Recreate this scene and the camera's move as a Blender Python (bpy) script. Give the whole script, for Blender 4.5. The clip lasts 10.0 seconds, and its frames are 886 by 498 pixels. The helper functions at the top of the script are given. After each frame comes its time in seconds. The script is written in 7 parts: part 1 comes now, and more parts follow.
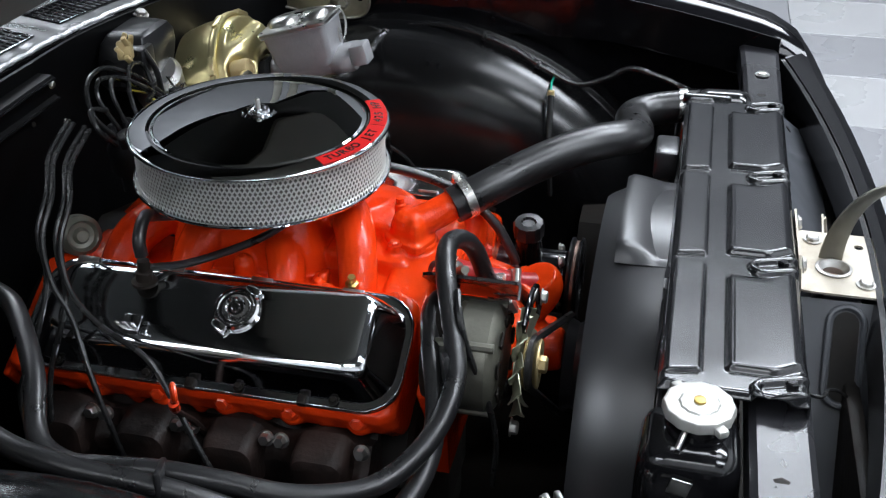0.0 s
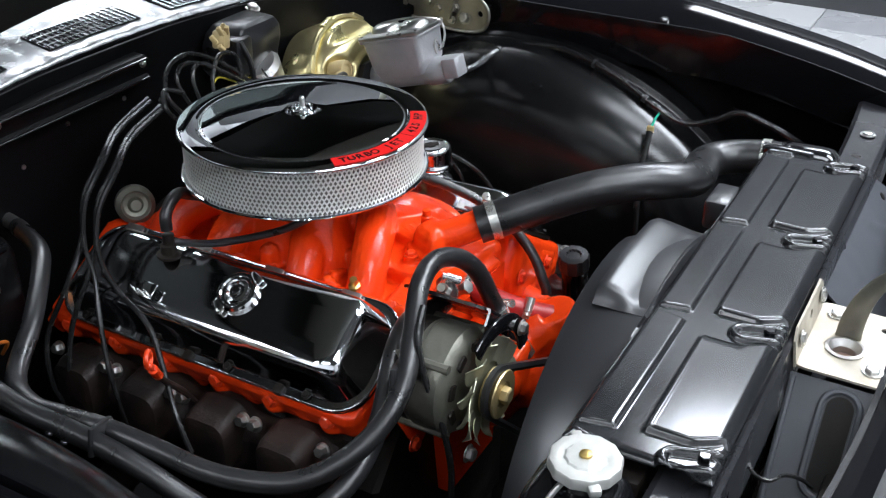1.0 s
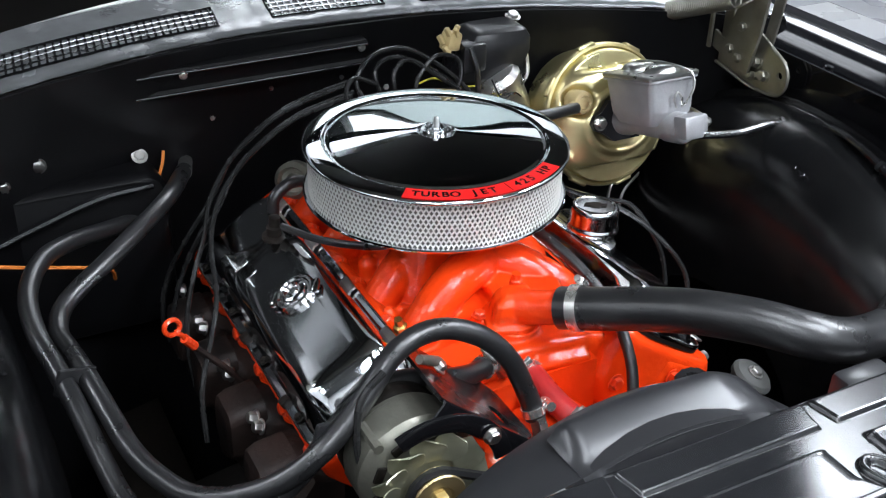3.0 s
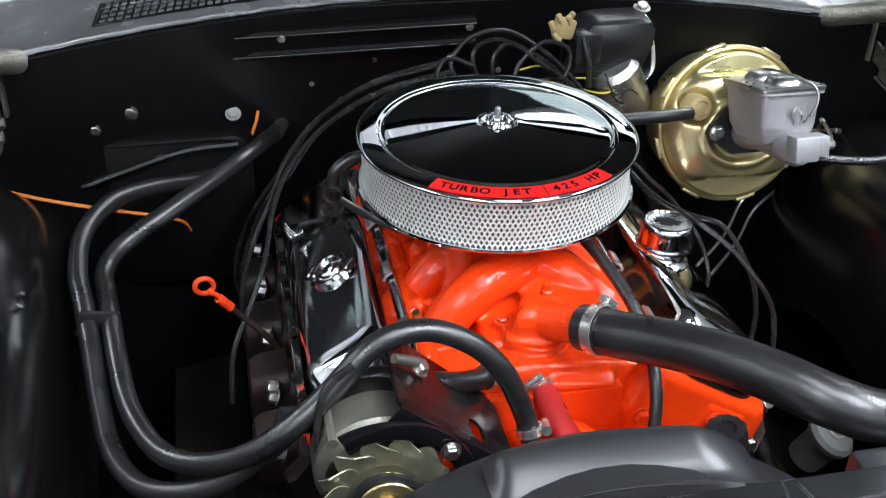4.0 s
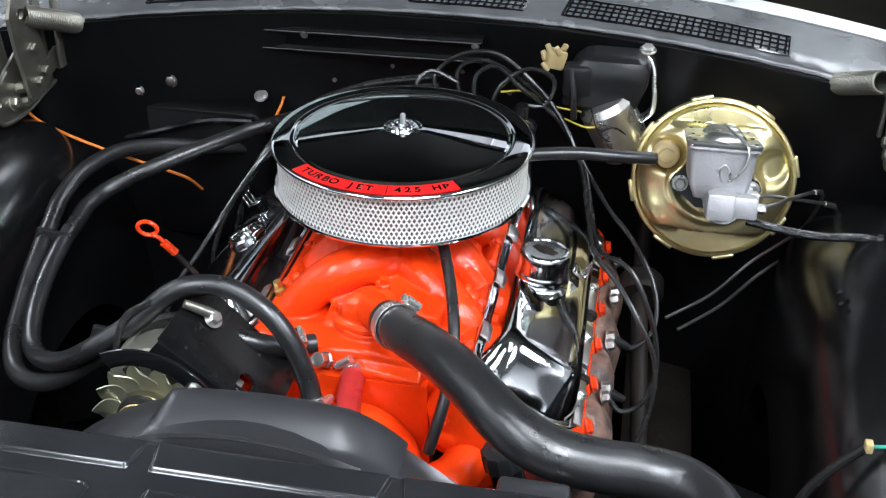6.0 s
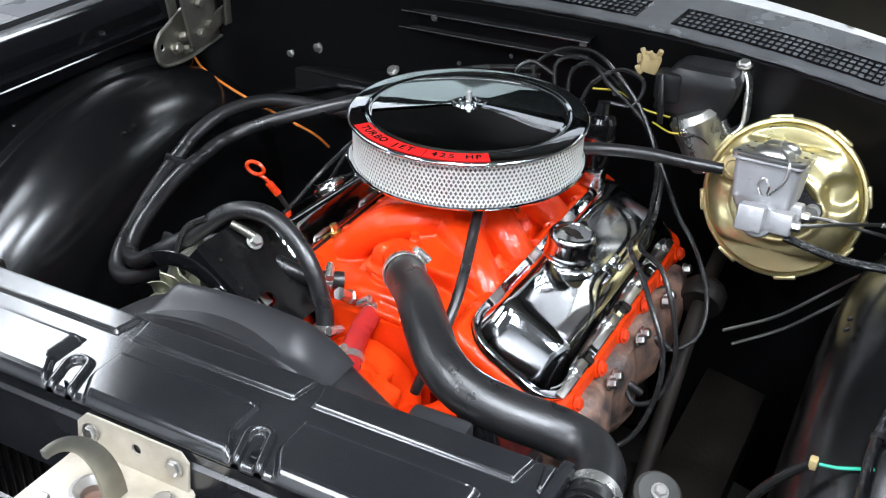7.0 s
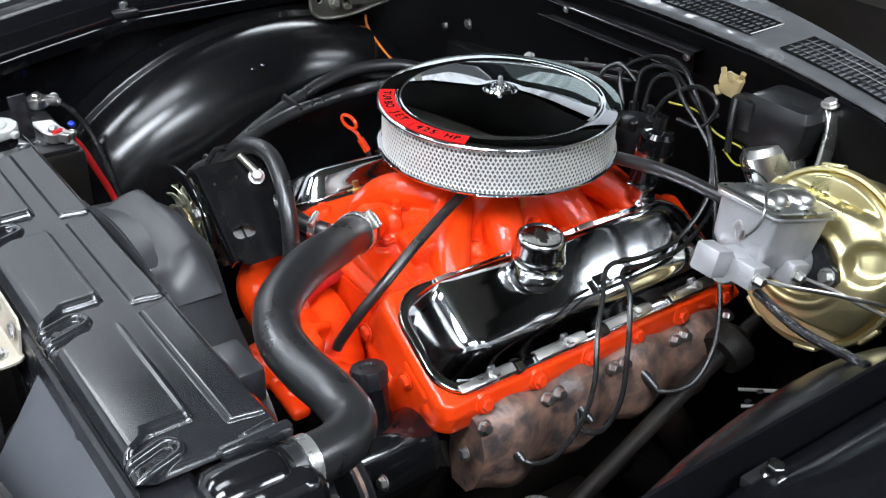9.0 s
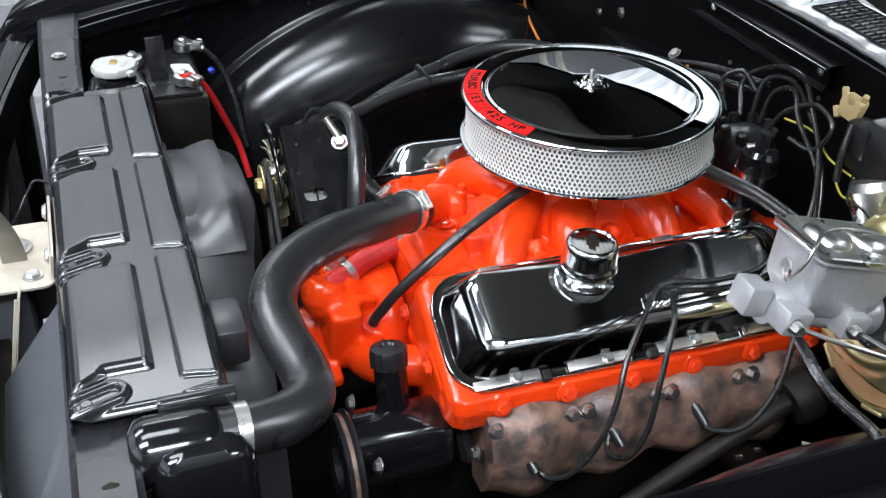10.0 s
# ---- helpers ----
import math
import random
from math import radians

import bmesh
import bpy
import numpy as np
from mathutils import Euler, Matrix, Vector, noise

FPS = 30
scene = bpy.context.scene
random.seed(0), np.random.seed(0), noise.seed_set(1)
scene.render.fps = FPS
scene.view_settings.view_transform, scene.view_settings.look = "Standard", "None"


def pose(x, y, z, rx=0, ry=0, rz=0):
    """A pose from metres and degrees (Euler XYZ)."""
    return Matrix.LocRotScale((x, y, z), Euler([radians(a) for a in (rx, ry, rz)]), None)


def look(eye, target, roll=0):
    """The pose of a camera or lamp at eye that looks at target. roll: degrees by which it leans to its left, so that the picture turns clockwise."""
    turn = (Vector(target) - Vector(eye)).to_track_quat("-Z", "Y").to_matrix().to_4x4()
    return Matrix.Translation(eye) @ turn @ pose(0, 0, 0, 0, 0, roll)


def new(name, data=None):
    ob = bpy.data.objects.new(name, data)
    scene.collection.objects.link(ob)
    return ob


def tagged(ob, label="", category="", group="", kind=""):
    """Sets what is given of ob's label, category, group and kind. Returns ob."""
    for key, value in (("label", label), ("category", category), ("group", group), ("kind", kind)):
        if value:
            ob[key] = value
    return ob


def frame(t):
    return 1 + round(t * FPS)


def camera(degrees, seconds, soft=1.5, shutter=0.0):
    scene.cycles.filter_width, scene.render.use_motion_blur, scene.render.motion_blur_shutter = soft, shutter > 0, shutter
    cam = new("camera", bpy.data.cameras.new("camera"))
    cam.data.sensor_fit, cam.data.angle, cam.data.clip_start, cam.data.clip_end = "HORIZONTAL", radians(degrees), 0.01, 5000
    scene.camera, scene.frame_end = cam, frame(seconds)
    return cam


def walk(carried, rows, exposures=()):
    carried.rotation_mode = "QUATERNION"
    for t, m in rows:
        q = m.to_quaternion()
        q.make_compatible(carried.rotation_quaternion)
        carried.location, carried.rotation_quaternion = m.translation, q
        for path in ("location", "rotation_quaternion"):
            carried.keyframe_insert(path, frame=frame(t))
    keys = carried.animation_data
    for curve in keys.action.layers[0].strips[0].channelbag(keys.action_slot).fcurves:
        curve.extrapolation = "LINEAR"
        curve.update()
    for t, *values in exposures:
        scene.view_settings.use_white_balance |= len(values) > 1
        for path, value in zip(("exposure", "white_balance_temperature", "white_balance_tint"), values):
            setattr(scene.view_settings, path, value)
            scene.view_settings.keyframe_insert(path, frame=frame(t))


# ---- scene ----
cam = camera(45.0, 10.0, soft=1.2)
PATH = [
    (0, (-1.257, -0.558, 1.572), (0.418, -0.158, 0.556), -0.3),
    (0.5, (-1.228, -0.72, 1.57), (0.375, -0.065, 0.57), -0.2),
    (1, (-1.14, -0.858, 1.568), (0.383, -0.017, 0.582), 0.4),
    (1.5, (-1.024, -0.971, 1.57), (0.362, 0.086, 0.588), 1.0),
    (2, (-0.889, -1.074, 1.577), (0.341, 0.161, 0.597), 1.3),
    (2.5, (-0.737, -1.133, 1.583), (0.324, 0.247, 0.598), 1.7),
    (3, (-0.612, -1.145, 1.582), (0.216, 0.362, 0.56), 2.1),
    (3.2, (-0.563, -1.147, 1.581), (0.156, 0.402, 0.54), 2.3),
    (4.3, (-0.239, -1.186, 1.58), (0.064, 0.468, 0.498), 1.2),
    (4.5, (-0.18, -1.19, 1.584), (0.099, 0.464, 0.494), 1.1),
    (5, (-0.028, -1.217, 1.587), (0.132, 0.446, 0.488), 0.7),
    (5.2, (0.037, -1.233, 1.586), (0.11, 0.435, 0.486), 0.6),
    (6.3, (0.393, -1.304, 1.601), (-0.061, 0.36, 0.588), 1.0),
    (6.5, (0.465, -1.309, 1.601), (-0.089, 0.324, 0.588), 1.1),
    (7, (0.644, -1.31, 1.599), (-0.153, 0.221, 0.588), 1.2),
    (7.5, (0.826, -1.248, 1.597), (-0.162, 0.171, 0.592), 1.0),
    (8, (0.954, -1.152, 1.591), (-0.183, 0.153, 0.587), 1.3),
    (8.5, (1.063, -1.042, 1.59), (-0.232, 0.102, 0.583), 1.2),
    (9, (1.122, -0.919, 1.582), (-0.264, 0.098, 0.56), 1.3),
    (9.5, (1.162, -0.79, 1.579), (-0.326, 0.033, 0.525), 1.3),
    (10, (1.212, -0.648, 1.579), (-0.377, -0.075, 0.509), 1.3),
]
walk(cam, [(t, look(eye, target, roll)) for t, eye, target, roll in PATH], [(0.0, -0.35), (0.6, -0.18), (1.5, 0.04), (2.3, 0.12), (3.0, 0.02), (4.5, 0.08), (7.0, 0.25), (8.5, 0.16), (10.0, 0.12)])


# ---- world and light ----
world = bpy.data.worlds.new("garage_air")
scene.world = world
world.use_nodes = True
world.node_tree.nodes["Background"].inputs[0].default_value = (0.9, 0.95, 1.0, 1)
world.node_tree.nodes["Background"].inputs[1].default_value = 0.01

CEIL = 4.3


def ceiling_lamp(x, y, sx, sy, watts):
    data = bpy.data.lights.new("tube_light", "AREA")
    data.shape, data.size, data.size_y, data.energy = "RECTANGLE", sx, sy, watts
    data.color = (0.88, 0.95, 1.05)
    ob = new("tube_light", data)
    ob.matrix_basis = pose(x, y, CEIL - 0.12)
    return ob


# the 60, 38, 80 and 20 W lamps are added, unseen, to brighten surfaces
LAMPS = [(1.5, -2.7, 195), (0.1, -1.35, 60), (3.3, 2.6, 140), (1.5, 3.5, 38), (3.4, -0.9, 220), (-1.7, -3.2, 100), (-3.9, 2.4, 80), (-3.7, -0.8, 20)]
for lx, ly, watts in LAMPS:
    ceiling_lamp(lx, ly, 0.8, 2.4, watts)


# ---- materials ----
def mat(name, color, rough=0.5, metal=0.0, tint=None, scale=8.0, amount=0.25, bump=0.0, bump_scale=60.0, coat=0.0, vary=0.12, spec=0.5, dust=None):
    """A surface with stains at a large scale and grain at a small one."""
    m = bpy.data.materials.new(name)
    m.use_nodes = True
    nt = m.node_tree
    bsdf = nt.nodes["Principled BSDF"]
    tc = nt.nodes.new("ShaderNodeTexCoord")
    big = nt.nodes.new("ShaderNodeTexNoise")
    big.inputs["Scale"].default_value, big.inputs["Detail"].default_value = scale, 6
    fine = nt.nodes.new("ShaderNodeTexNoise")
    fine.inputs["Scale"].default_value, fine.inputs["Detail"].default_value = bump_scale, 4
    for n in (big, fine):
        nt.links.new(tc.outputs["Object"], n.inputs["Vector"])
    ramp = nt.nodes.new("ShaderNodeMapRange")
    ramp.inputs["From Min"].default_value, ramp.inputs["From Max"].default_value = 0.35, 0.7
    ramp.inputs["To Max"].default_value = amount
    nt.links.new(big.outputs["Fac"], ramp.inputs["Value"])
    mix = nt.nodes.new("ShaderNodeMix")
    mix.data_type = "RGBA"
    mix.inputs["A"].default_value = (*color, 1)
    mix.inputs["B"].default_value = (*(tint or [c * 0.6 for c in color]), 1)
    nt.links.new(ramp.outputs["Result"], mix.inputs["Factor"])
    out = mix.outputs["Result"]
    if dust:
        grit = nt.nodes.new("ShaderNodeMapRange")
        grit.inputs["From Min"].default_value, grit.inputs["From Max"].default_value = 0.6, 0.75
        grit.inputs["To Max"].default_value = dust[3]
        nt.links.new(fine.outputs["Fac"], grit.inputs["Value"])
        mix2 = nt.nodes.new("ShaderNodeMix")
        mix2.data_type = "RGBA"
        mix2.inputs["B"].default_value = (*dust[:3], 1)
        nt.links.new(out, mix2.inputs["A"])
        nt.links.new(grit.outputs["Result"], mix2.inputs["Factor"])
        out = mix2.outputs["Result"]
    nt.links.new(out, bsdf.inputs["Base Color"])
    rr = nt.nodes.new("ShaderNodeMapRange")
    rr.inputs["From Min"].default_value, rr.inputs["From Max"].default_value = 0.3, 0.7
    rr.inputs["To Min"].default_value, rr.inputs["To Max"].default_value = max(0.02, rough - vary * rough), min(1, rough + vary)
    nt.links.new(big.outputs["Fac"], rr.inputs["Value"])
    nt.links.new(rr.outputs["Result"], bsdf.inputs["Roughness"])
    bsdf.inputs["Metallic"].default_value = metal
    bsdf.inputs["Coat Weight"].default_value = coat
    bsdf.inputs["Coat Roughness"].default_value = 0.06
    bsdf.inputs["Specular IOR Level"].default_value = spec
    if bump:
        b = nt.nodes.new("ShaderNodeBump")
        b.inputs["Strength"].default_value, b.inputs["Distance"].default_value = bump, 0.002
        nt.links.new(fine.outputs["Fac"], b.inputs["Height"])
        nt.links.new(b.outputs["Normal"], bsdf.inputs["Normal"])
    return m


BLACK_GLOSS = mat("gloss_black_paint", (0.006, 0.006, 0.007), 0.1, scale=3, vary=0.05, coat=0.3)
BLACK_BODY = mat("black_body_lacquer", (0.005, 0.005, 0.006), 0.07, scale=2, vary=0.03, spec=0.25)
BLACK_BAY = mat("semi_gloss_black_paint", (0.005, 0.005, 0.0055), 0.19, scale=4, vary=0.08, dust=(0.03, 0.03, 0.03, 0.1), bump=0.04, bump_scale=18, spec=0.5)
BLACK_WALL = mat("dull_black_firewall_paint", (0.0035, 0.0035, 0.004), 0.34, scale=5, vary=0.12, dust=(0.012, 0.012, 0.012, 0.15), bump=0.12, bump_scale=22, spec=0.14)
BLACK_SATIN = mat("satin_black_paint", (0.012, 0.012, 0.014), 0.24, scale=6, vary=0.1, bump=0.05, bump_scale=90, tint=(0.022, 0.022, 0.025), amount=0.7, spec=0.6)
BLACK_PLASTIC = mat("black_plastic", (0.014, 0.014, 0.015), 0.28, scale=9, vary=0.06, bump=0.05, bump_scale=220, spec=0.35)
PANEL = mat("glossy_black_panel_paint", (0.011, 0.0115, 0.013), 0.13, scale=7, vary=0.06, tint=(0.018, 0.0185, 0.020), amount=0.8, spec=0.95)
# black cowl; the grey base holds the bright wall's reflection
COWL = mat("cowl_black_with_grey_sheen", (0.075, 0.078, 0.08), 0.2, scale=12, vary=0.12, bump=0.10, bump_scale=70, tint=(0.12, 0.124, 0.128), amount=0.7, spec=0.95)
SHROUD = mat("dark_grey_moulded_plastic", (0.022, 0.022, 0.024), 0.3, scale=5, vary=0.06, spec=0.8)
GLASS = mat("windscreen_glass", (0.70, 0.80, 0.76), 0.02, scale=3, amount=0.05, vary=0.01)
GLASS.node_tree.nodes["Principled BSDF"].inputs["Transmission Weight"].default_value = 1.0
# lighter olive for the brighter part of the hood, black for its unlit border
HOOD_PAD = mat("dull_olive_underside", (0.055, 0.055, 0.043), 0.7, scale=6, tint=(0.075, 0.075, 0.06), amount=0.6)
HOOD_FRAME = mat("dull_black_hood_frame", (0.010, 0.010, 0.009), 0.45, scale=6, tint=(0.015, 0.015, 0.013), amount=0.6, spec=0.3)
FAN_ZINC = mat("green_tinged_zinc", (0.46, 0.46, 0.34), 0.34, 0.8, scale=30, tint=(0.3, 0.3, 0.2), amount=0.6)
SCREEN = mat("silvered_screen", (0.86, 0.85, 0.80), 0.4, 0.2, scale=30, tint=(0.68, 0.67, 0.62), amount=0.4)
BRACKET = mat("black_bracket_paint", (0.004, 0.004, 0.0045), 0.2, scale=20, tint=(0.008, 0.008, 0.008), amount=0.6, spec=0.3)
# oily iron; also the painted shade of holes, slots and the low block
DARK = mat("oily_and_shaded_black", (0.008, 0.007, 0.006), 0.5, scale=14, tint=(0.02, 0.015, 0.012), amount=0.8, bump=0.4, bump_scale=90, spec=0.2)
RUBBER = mat("black_rubber", (0.012, 0.012, 0.0125), 0.28, scale=20, tint=(0.018, 0.018, 0.019), amount=0.5, bump=0.12, bump_scale=320, vary=0.1, spec=0.75)
WIRE = mat("black_wire_sleeve", (0.012, 0.012, 0.012), 0.24, scale=30, tint=(0.03, 0.03, 0.03), amount=0.4, vary=0.06, spec=0.35)
LOOM_TAPE = mat("crinkled_black_tape", (0.008, 0.008, 0.009), 0.16, scale=40, bump=1.0, bump_scale=150, vary=0.05, spec=1.0, coat=0.6)
CHROME = mat("chrome", (0.78, 0.79, 0.8), 0.045, 1.0, scale=5, amount=0.1, vary=0.03, tint=(0.6, 0.61, 0.62))
CHROME_MIRROR = mat("mirror_chrome", (0.8, 0.81, 0.82), 0.018, 1.0, scale=5, amount=0.1, vary=0.015, tint=(0.68, 0.69, 0.7))
CHROME_HAZY = mat("hazy_polished_chrome", (0.72, 0.73, 0.74), 0.065, 1.0, scale=11, amount=0.5, vary=0.05, tint=(0.55, 0.56, 0.57))
CHROME_DULL = mat("worn_chrome", (0.68, 0.68, 0.68), 0.1, 1.0, scale=9, amount=0.4, vary=0.12, tint=(0.4, 0.39, 0.37))
STEEL = mat("bare_steel", (0.55, 0.54, 0.52), 0.3, 1.0, scale=20, amount=0.5, vary=0.15, tint=(0.3, 0.28, 0.26))
CAP_ZINC = mat("pale_zinc_cap", (0.56, 0.56, 0.53), 0.36, 0.5, scale=40, amount=0.7, tint=(0.40, 0.40, 0.37), bump=0.1, bump_scale=160)
CLAMP = mat("bright_clamp_steel", (0.78, 0.77, 0.74), 0.24, 0.9, scale=25, amount=0.4, tint=(0.6, 0.58, 0.53), vary=0.1)
ZINC = mat("zinc_plate", (0.62, 0.62, 0.6), 0.28, 1.0, scale=25, amount=0.5, tint=(0.45, 0.44, 0.4), bump=0.1)
RED = mat("engine_orange_enamel", (0.84, 0.056, 0.006), 0.13, scale=10, tint=(0.70, 0.034, 0.004), amount=0.7, bump=0.7, bump_scale=85, vary=0.10, spec=0.35)
RED_PLAIN = mat("orange_enamel_smooth", (0.8, 0.055, 0.009), 0.25, scale=20, tint=(0.6, 0.02, 0.004), amount=0.4, coat=0.4)
RED_HOSE = mat("oversprayed_red_hose", (0.52, 0.028, 0.026), 0.3, scale=30, tint=(0.34, 0.016, 0.016), amount=0.8, bump=0.2)
DECAL_RED = mat("red_decal", (0.72, 0.012, 0.012), 0.3, scale=10, tint=(0.6, 0.01, 0.01), amount=0.3)
DECAL_INK = mat("silver_decal_foil", (0.62, 0.50, 0.50), 0.16, 1.0, scale=10)
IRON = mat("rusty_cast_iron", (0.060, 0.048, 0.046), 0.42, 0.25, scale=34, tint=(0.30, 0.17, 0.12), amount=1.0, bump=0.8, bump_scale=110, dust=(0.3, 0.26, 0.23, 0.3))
# copy of the iron with low-bay shade put into its colour
IRON_SHADED = mat("shaded_cast_iron", (0.009, 0.007, 0.0065), 0.5, 0.1, scale=18, tint=(0.035, 0.02, 0.016), amount=0.9, bump=0.7, bump_scale=90, spec=0.3)
GOLD = mat("gold_dichromate_zinc", (0.74, 0.67, 0.36), 0.3, 0.9, scale=9, tint=(0.55, 0.4, 0.2), amount=0.8, vary=0.12)
ALU_PAINT = mat("cast_aluminium_paint", (0.46, 0.46, 0.47), 0.42, 0.55, scale=22, tint=(0.33, 0.33, 0.34), amount=0.6, bump=0.35, bump_scale=200)
ALU = mat("raw_cast_aluminium", (0.25, 0.245, 0.205), 0.36, 0.7, scale=25, tint=(0.17, 0.165, 0.135), amount=0.7, bump=0.4, bump_scale=150)
BARE_ALU = mat("bare_spun_aluminium", (0.72, 0.71, 0.68), 0.24, 0.95, scale=25, tint=(0.5, 0.49, 0.46), amount=0.6, bump=0.15, bump_scale=150)
PAPER = mat("filter_paper", (0.26, 0.25, 0.22), 0.85, scale=30, tint=(0.20, 0.19, 0.17), amount=0.5)
CREAM = mat("cream_zinc_latch", (0.52, 0.48, 0.40), 0.4, 0.35, scale=22, tint=(0.34, 0.29, 0.22), amount=0.75, bump=0.2, dust=(0.3, 0.2, 0.12, 0.25))
GREY_PAINT = mat("grey_primer", (0.075, 0.079, 0.088), 0.4, scale=7, tint=(0.05, 0.053, 0.06), amount=0.6)
NATURAL = mat("natural_steel_hinge", (0.30, 0.29, 0.25), 0.36, 0.85, scale=18, tint=(0.17, 0.155, 0.125), amount=0.7, bump=0.15)
BUSH = mat("grey_rubber_bush", (0.06, 0.06, 0.057), 0.55, scale=20, tint=(0.06, 0.06, 0.055), amount=0.6, bump=0.2)
# pale tone in place of light mirrored at the windscreen foot
SCREEN_SHEEN = mat("pale_reflection_strip", (0.62, 0.62, 0.61), 0.34, 0.3, scale=12, tint=(0.5, 0.5, 0.49), amount=0.5)
PALE_GREY = mat("pale_grey_metal", (0.34, 0.34, 0.33), 0.5, 0.2, scale=20)
BRASS = mat("brass", (0.6, 0.42, 0.14), 0.3, 1.0, scale=20, amount=0.5)
TAN = mat("yellowed_plastic", (0.55, 0.42, 0.2), 0.5, scale=30, amount=0.5)
ORANGE_WIRE = mat("orange_wire_sleeve", (0.7, 0.2, 0.03), 0.4)
YELLOW_WIRE = mat("yellow_wire_sleeve", (0.6, 0.5, 0.05), 0.5)
GREEN_WIRE = mat("green_wire_sleeve", (0.02, 0.45, 0.3), 0.5)
RED_WIRE = mat("red_cable_sleeve", (0.55, 0.015, 0.015), 0.4)
BLUE_PLASTIC = mat("blue_plastic", (0.02, 0.05, 0.5), 0.3, scale=30)
WHITE = mat("white_paint", (0.78, 0.78, 0.77), 0.5, scale=3, tint=(0.7, 0.7, 0.69), amount=0.5)
WALL = mat("white_corrugated_steel", (0.84, 0.85, 0.86), 0.45, scale=0.8, tint=(0.76, 0.77, 0.78), amount=0.5)
REFLECT_DARK = mat("dark_reflection_panel", (0.07, 0.072, 0.075), 0.55, scale=2)
TILE_A = mat("pale_floor_tile", (0.36, 0.36, 0.36), 0.25, scale=3, tint=(0.34, 0.34, 0.35), amount=0.5)
TILE_B = mat("grey_floor_tile", (0.26, 0.26, 0.27), 0.25, scale=3, tint=(0.22, 0.22, 0.23), amount=0.5)
CEILING = mat("dark_ceiling_sheet", (0.05, 0.052, 0.05), 0.7, scale=1)

TUBE = bpy.data.materials.new("lit_tube")
TUBE.use_nodes = True
TUBE.node_tree.nodes["Principled BSDF"].inputs["Emission Color"].default_value = (0.95, 0.98, 1, 1)
TUBE.node_tree.nodes["Principled BSDF"].inputs["Emission Strength"].default_value = 9.0


# ---- mesh helpers ----
def link(ob, parent):
    if parent is not None:
        ob.parent = parent
        up, p = Matrix(), parent
        while p is not None:
            up = p.matrix_parent_inverse @ p.matrix_basis @ up
            p = p.parent
        ob.matrix_parent_inverse = up.inverted()
    return ob


def thing(name, at, label, category, group="", kind=""):
    ob = new(name)
    ob.empty_display_size = 0.05
    ob.matrix_basis = pose(*at)
    return tagged(ob, label, category, group, kind)


def part(name, bm, material, parent=None, label="", angle=35, clean=True):
    """Links a bmesh, whose points are in the world's metres, as one mesh object."""
    if clean:
        bmesh.ops.recalc_face_normals(bm, faces=bm.faces)
    me = bpy.data.meshes.new(name)
    bm.to_mesh(me)
    bm.free()
    me.materials.append(material)
    me.shade_smooth()
    me.set_sharp_from_angle(angle=radians(angle))
    ob = new(name, me)
    link(ob, parent)
    if label:
        ob["label"] = label
    return ob


def solo(name, bm, material, label, category, group="", kind="", angle=35):
    return tagged(part(name, bm, material, None, "", angle), label, category, group, kind)


def axis(at, way):
    """A frame at a place whose z runs along way."""
    q = Vector(way).normalized().to_track_quat("Z", "Y").to_matrix().to_4x4()
    return Matrix.Translation(at) @ q


def box(bm, c, s, bevel=0.0, m=None, seg=2):
    g = bmesh.ops.create_cube(bm, size=1.0)
    bmesh.ops.scale(bm, vec=s, verts=g["verts"])
    if bevel:
        es = list({e for v in g["verts"] for e in v.link_edges})
        r = bmesh.ops.bevel(bm, geom=es, offset=bevel, segments=seg, affect="EDGES", profile=0.5)
        vs = list({v for f in r["faces"] for v in f.verts} | {v for v in g["verts"] if v.is_valid})
    else:
        vs = g["verts"]
    bmesh.ops.transform(bm, matrix=Matrix.Translation(c) @ (m or Matrix()), verts=vs)
    return bm


def lathe(bm, profile, m, seg=48, wave=None):
    """Turns (radius, height) pairs round the z of m."""
    rings = []
    for r, z in profile:
        if r < 1e-5:
            rings.append([bm.verts.new(m @ Vector((0, 0, z)))])
        else:
            ring = []
            for i in range(seg):
                a = 2 * math.pi * i / seg
                rr = r + (wave(a) if wave else 0)
                ring.append(bm.verts.new(m @ Vector((rr * math.cos(a), rr * math.sin(a), z))))
            rings.append(ring)
    for a, b in zip(rings, rings[1:]):
        for i in range(seg):
            j = (i + 1) % seg
            if len(a) == 1 and len(b) == 1:
                continue
            if len(a) == 1:
                bm.faces.new((a[0], b[i], b[j]))
            elif len(b) == 1:
                bm.faces.new((a[i], a[j], b[0]))
            else:
                bm.faces.new((a[i], a[j], b[j], b[i]))
    for ring, p in ((rings[0], profile[0]), (rings[-1], profile[-1])):
        if len(ring) > 2:
            bm.faces.new(ring)
    return bm


def spline(pts, steps=6):
    pts = [Vector(p) for p in pts]
    if len(pts) < 3:
        return [pts[0].lerp(pts[1], k / steps) for k in range(steps + 1)]
    ext = [pts[0] * 2 - pts[1]] + pts + [pts[-1] * 2 - pts[-2]]
    out = []
    for p0, p1, p2, p3 in zip(ext, ext[1:], ext[2:], ext[3:]):
        for k in range(steps):
            t = k / steps
            out.append(0.5 * (2 * p1 + (p2 - p0) * t + (2 * p0 - 5 * p1 + 4 * p2 - p3) * t * t + (3 * p1 - p0 - 3 * p2 + p3) * t ** 3))
    return out + [pts[-1]]


